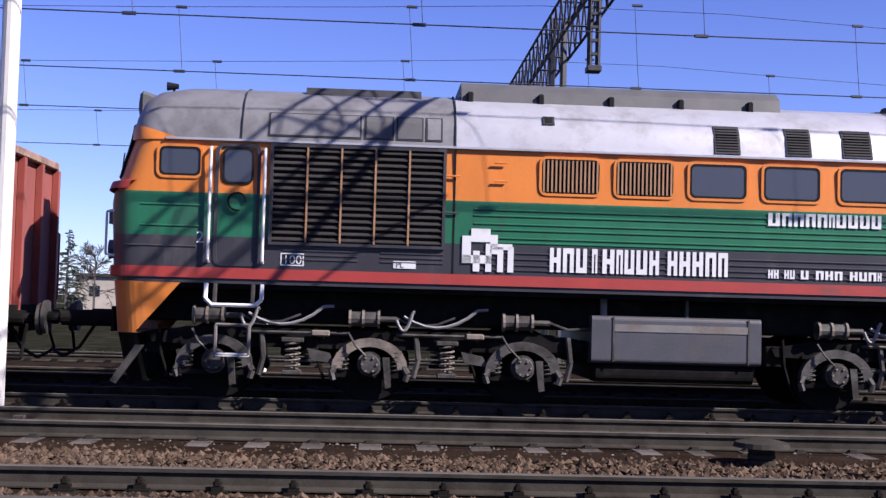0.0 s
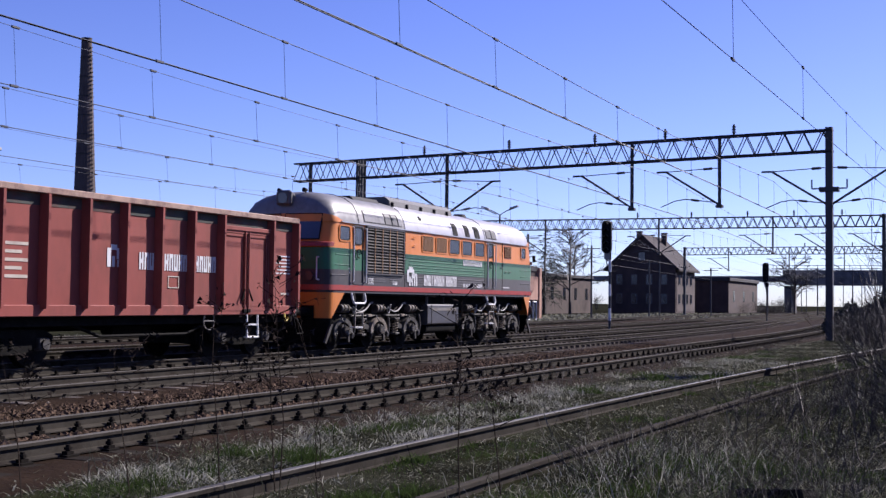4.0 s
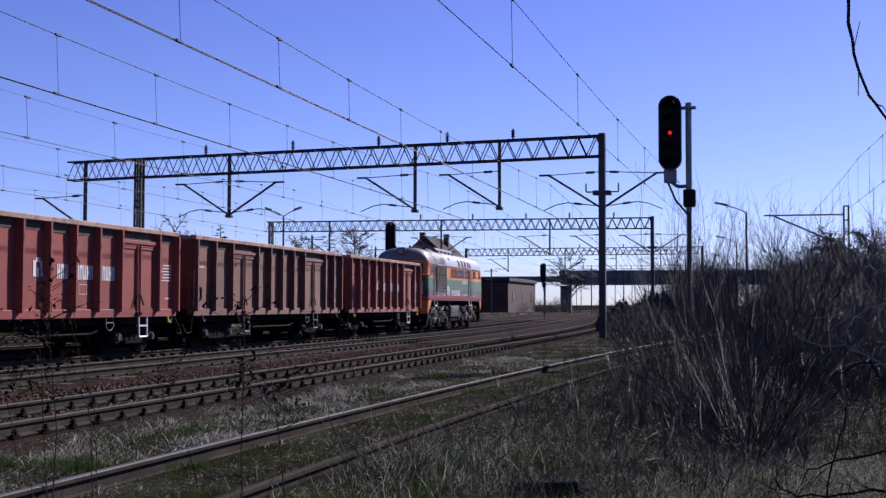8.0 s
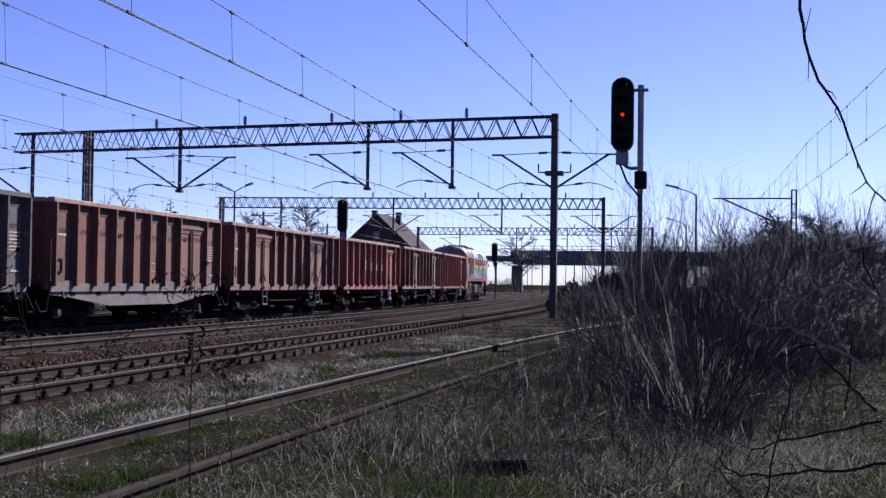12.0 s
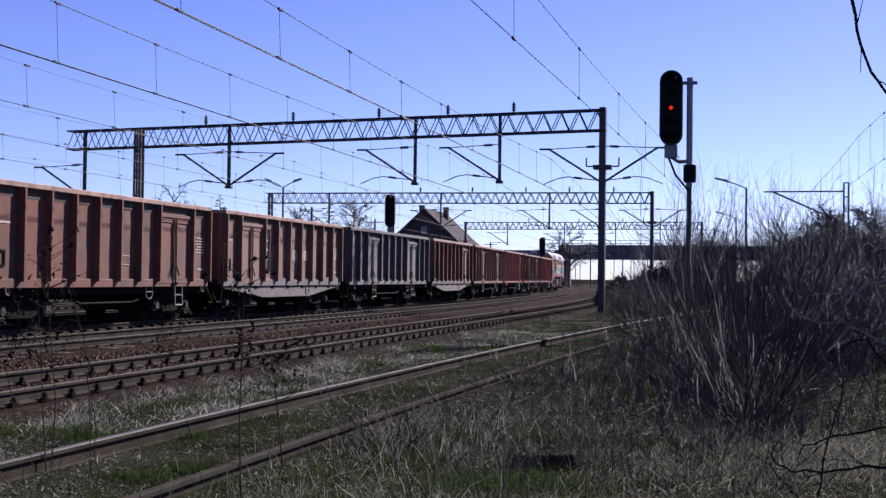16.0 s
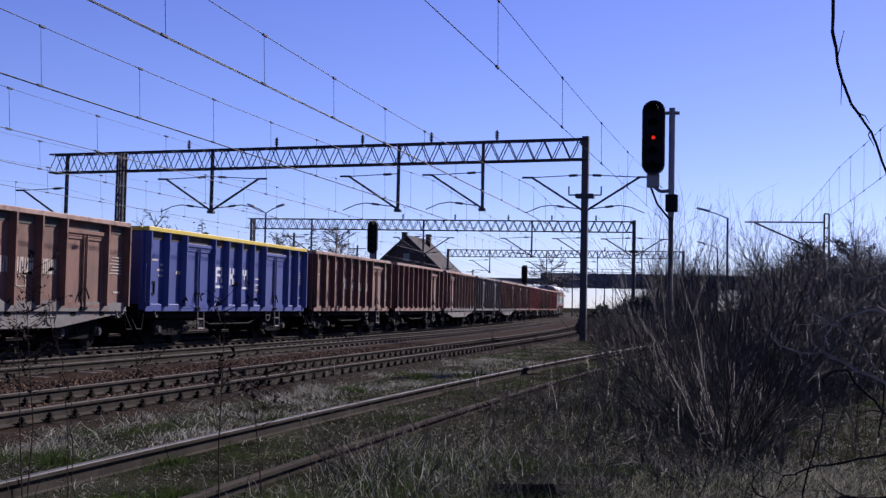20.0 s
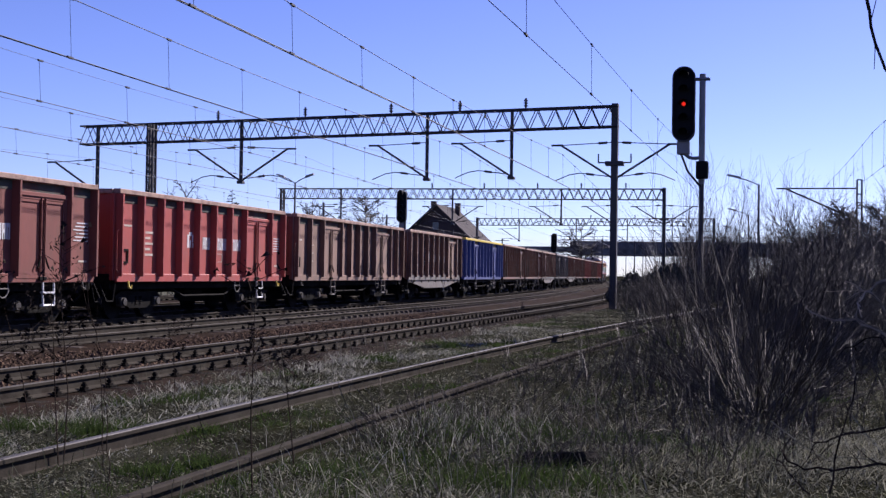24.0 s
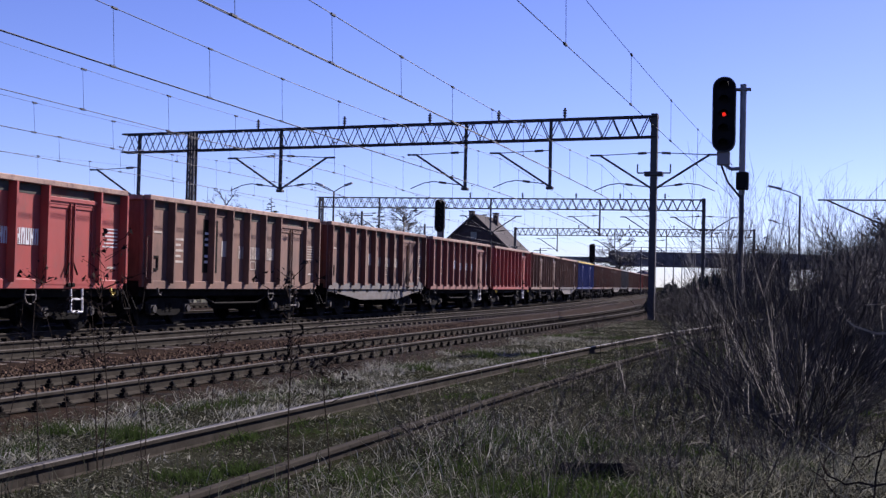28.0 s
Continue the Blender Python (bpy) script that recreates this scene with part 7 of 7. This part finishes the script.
blades("fresh_grass", "fresh green grass round the dark hollow", 4200, (8.3, 11.6, 1.0, 3.0), M["greengrass"], 0.05, 0.20, 0.006, 15, 0.22, 0.7, 300, wide=True)
blades("bright_grass_tufts", "green tufts beside the siding rail", 5200, (7.5, 26, 3.4, 7.2), M["greengrass"], 0.05, 0.20, 0.007, 25, 0.10, 0.7, 190)
blades("far_verge_grass", "pale dry grass on the verge beyond the train", 30000, (-22, 90, 19.6, 36), M["straw"], 0.05, 0.22, 0.022, 21, 0.7, 0.9, 120, wide=True, far=True)
blades("silvery_grass", "silvery dead grass between the siding and the main track", 9000, (8.0, 34, 5.2, 7.5), M["silver"], 0.03, 0.13, 0.007, 33, 0.22, 1.1, 150)
blades("far_yard_grass", "pale dry grass before the old sheds", 16000, (62, 200, 31, 49), M["straw"], 0.12, 0.5, 0.06, 34, 0.0, 0.6, 60, wide=True, far=True)
blades("dry_stalks", "thin dry weed stalks", 1400, (6.5, 30, -3, 8.0), M["drygrass"], 0.25, 0.6, 0.0055, 6, 0.0, 0.4)


def dry_weed(label, x, y, h, seed):
    """A tall dead weed: a thin stem, side shoots and dark seed heads."""
    w = thing("dry_weed", label, "weed", pose(x, y, ground_z(x, y)), group="dry weeds")
    rng = np.random.default_rng(seed)
    out = []
    grow(rng, out, (0, 0, 0), (0.03, 0.05, 1), h, 0.007, 0)
    part("stem", tri_tubes(out, "stem", M["seed"]), None, w)
    v, f, side = [], [], []
    for k in range(26):
        z = h * rng.uniform(0.5, 0.98)
        a = rng.uniform(0, 6.28)
        l = rng.uniform(0.05, 0.26)
        e = (math.cos(a) * l, math.sin(a) * l, z + l * 0.5)
        side.append((0.03 * z, 0.04 * z, z, *e, 0.003, 0.002))
        for j in range(5):
            c = np.array(e) + rng.normal(0, 0.022, 3)
            n = len(v)
            v += [tuple(c + rng.normal(0, 0.014, 3)) for _ in range(3)]
            f.append((n, n + 1, n + 2))
    tagged(part("side_shoot", tri_tubes(side, "side_shoot", M["seed"]), None, w), kind="stuff")
    o = part("seed_head", lump("seed_head", v, f, M["seed"]), None, w)
    tagged(o, kind="stuff")


for i, (x, y, h) in enumerate(((7.75, 4.95, 1.75), (7.55, 5.35, 1.55), (8.0, 5.15, 1.45), (7.3, 6.0, 1.2), (7.2, 3.2, 1.5), (8.4, 3.4, 1.0), (10.2, 6.9, 1.2), (12.2, 6.4, 0.9), (6.9, 6.7, 1.1))):
    dry_weed("tall dead weed with dark seed heads before the rails", x, y, h, 70 + i)


# ---- trees behind the yard ----
def tree(label, x, y, h, seed, conifer=False):
    t = thing("conifer_tree" if conifer else "bare_tree", label, "tree", pose(x, y, -0.4), group="trees behind the yard")
    rng = np.random.default_rng(seed)
    trunk = [(0, 0, 0, 0, 0, h * 0.55, h * 0.022, h * 0.013), (0, 0, h * 0.55, 0, 0, h, h * 0.013, 0.01)]
    part("trunk", tri_tubes(trunk, "trunk", M["bark"]), None, t)
    out = []
    if conifer:
        for i in range(70):
            z = h * (0.15 + 0.83 * i / 70)
            a = rng.uniform(0, 6.28)
            l = (h - z) * 0.30 * rng.uniform(0.5, 1.1) + 0.15
            grow(rng, out, (0, 0, z), (math.cos(a), math.sin(a), 0.15), l, 0.03, 1, 0.06, 9, 0.5)
        s = np.array(out)
        s[:, 6:8] = np.maximum(s[:, 6:8] * 2.2, 0.035)
        out = s
    else:
        for i in range(24):
            z = h * rng.uniform(0.25, 0.95)
            a = rng.uniform(0, 6.28)
            grow(rng, out, (0, 0, z), (math.cos(a), math.sin(a), rng.uniform(0.3, 1.1)), (h - z) * 0.5 + h * 0.12, h * 0.006, 2, 0.0, 7, 0.55)
        s = np.array(out)
        s[:, 6:8] = np.maximum(s[:, 6:8] * 1.3, 0.02)
        out = s
    o = part("crown", tri_tubes(out, "crown", M["needle"] if conifer else M["twig"]), None, t)
    tagged(o, kind="stuff")
    return t


for x, y, h, sd, con in ((120, 62, 11, 1, False), (150, 70.5, 13, 2, True), (158, 62, 11, 3, False), (170, 62, 14, 4, True), (176, 60, 13, 5, False), (196, 66, 12, 6, False),
                         (-23.3, 92, 6.8, 7, True), (2, 100, 8, 8, False), (12, 98, 8, 9, False), (-6, 104, 8, 10, False), (20, 110, 8, 14, False), (-19, 108, 7, 21, False), (-11, 106, 6.5, 22, False), (-24, 104, 6, 23, False), (-1, 108, 6, 24, False), (17, 97, 5, 25, False), (23, 101, 5.5, 26, False), (29, 99, 5, 27, False), (13, 104, 6, 28, False), (35, 104, 5, 29, False), (41, 102, 5.5, 30, False),
                         (215, 32, 11, 11, False), (84, -5, 6.5, 12, False), (98, -9, 7.5, 13, False), (74, -4.6, 5.5, 15, False), (92, -12, 5, 16, True)):
    tree("tall dark conifer with sparse branches" if con else "leafless tree with fine twigs", x, y, h, sd, con)


# ---- motion of the train ----
def along(t):
    """How far the locomotive's middle has run along the line at t seconds."""
    gain = 0.1215 * (t - 4.0 + math.sqrt((t - 4.0) ** 2 + 1.0))
    return 4.25 + 7.631 * t + 0.01124 * t * t + 0.000289 * t * t * t + gain


def train_pose(x):
    slope = (bend(x + 4) - bend(x - 4)) / 8
    return pose(x, TRAIN_Y + bend(x), 0, 0, 0, math.degrees(math.atan(slope)))


def motions():
    for ob, off in TRAIN:
        walk(ob, [(t, train_pose(along(t) + off)) for t in range(0, 29)])
    # the wheels roll without slip
    n = 420
    for w, r in WHEELS:
        x, z = w.location.x, w.location.z
        walk(w, [(t, pose(x, 0, z, 0, math.degrees((along(t) - 4.27) / r) % 360.0, 0)) for t in [28.0 * i / n for i in range(n + 1)]])


motions()
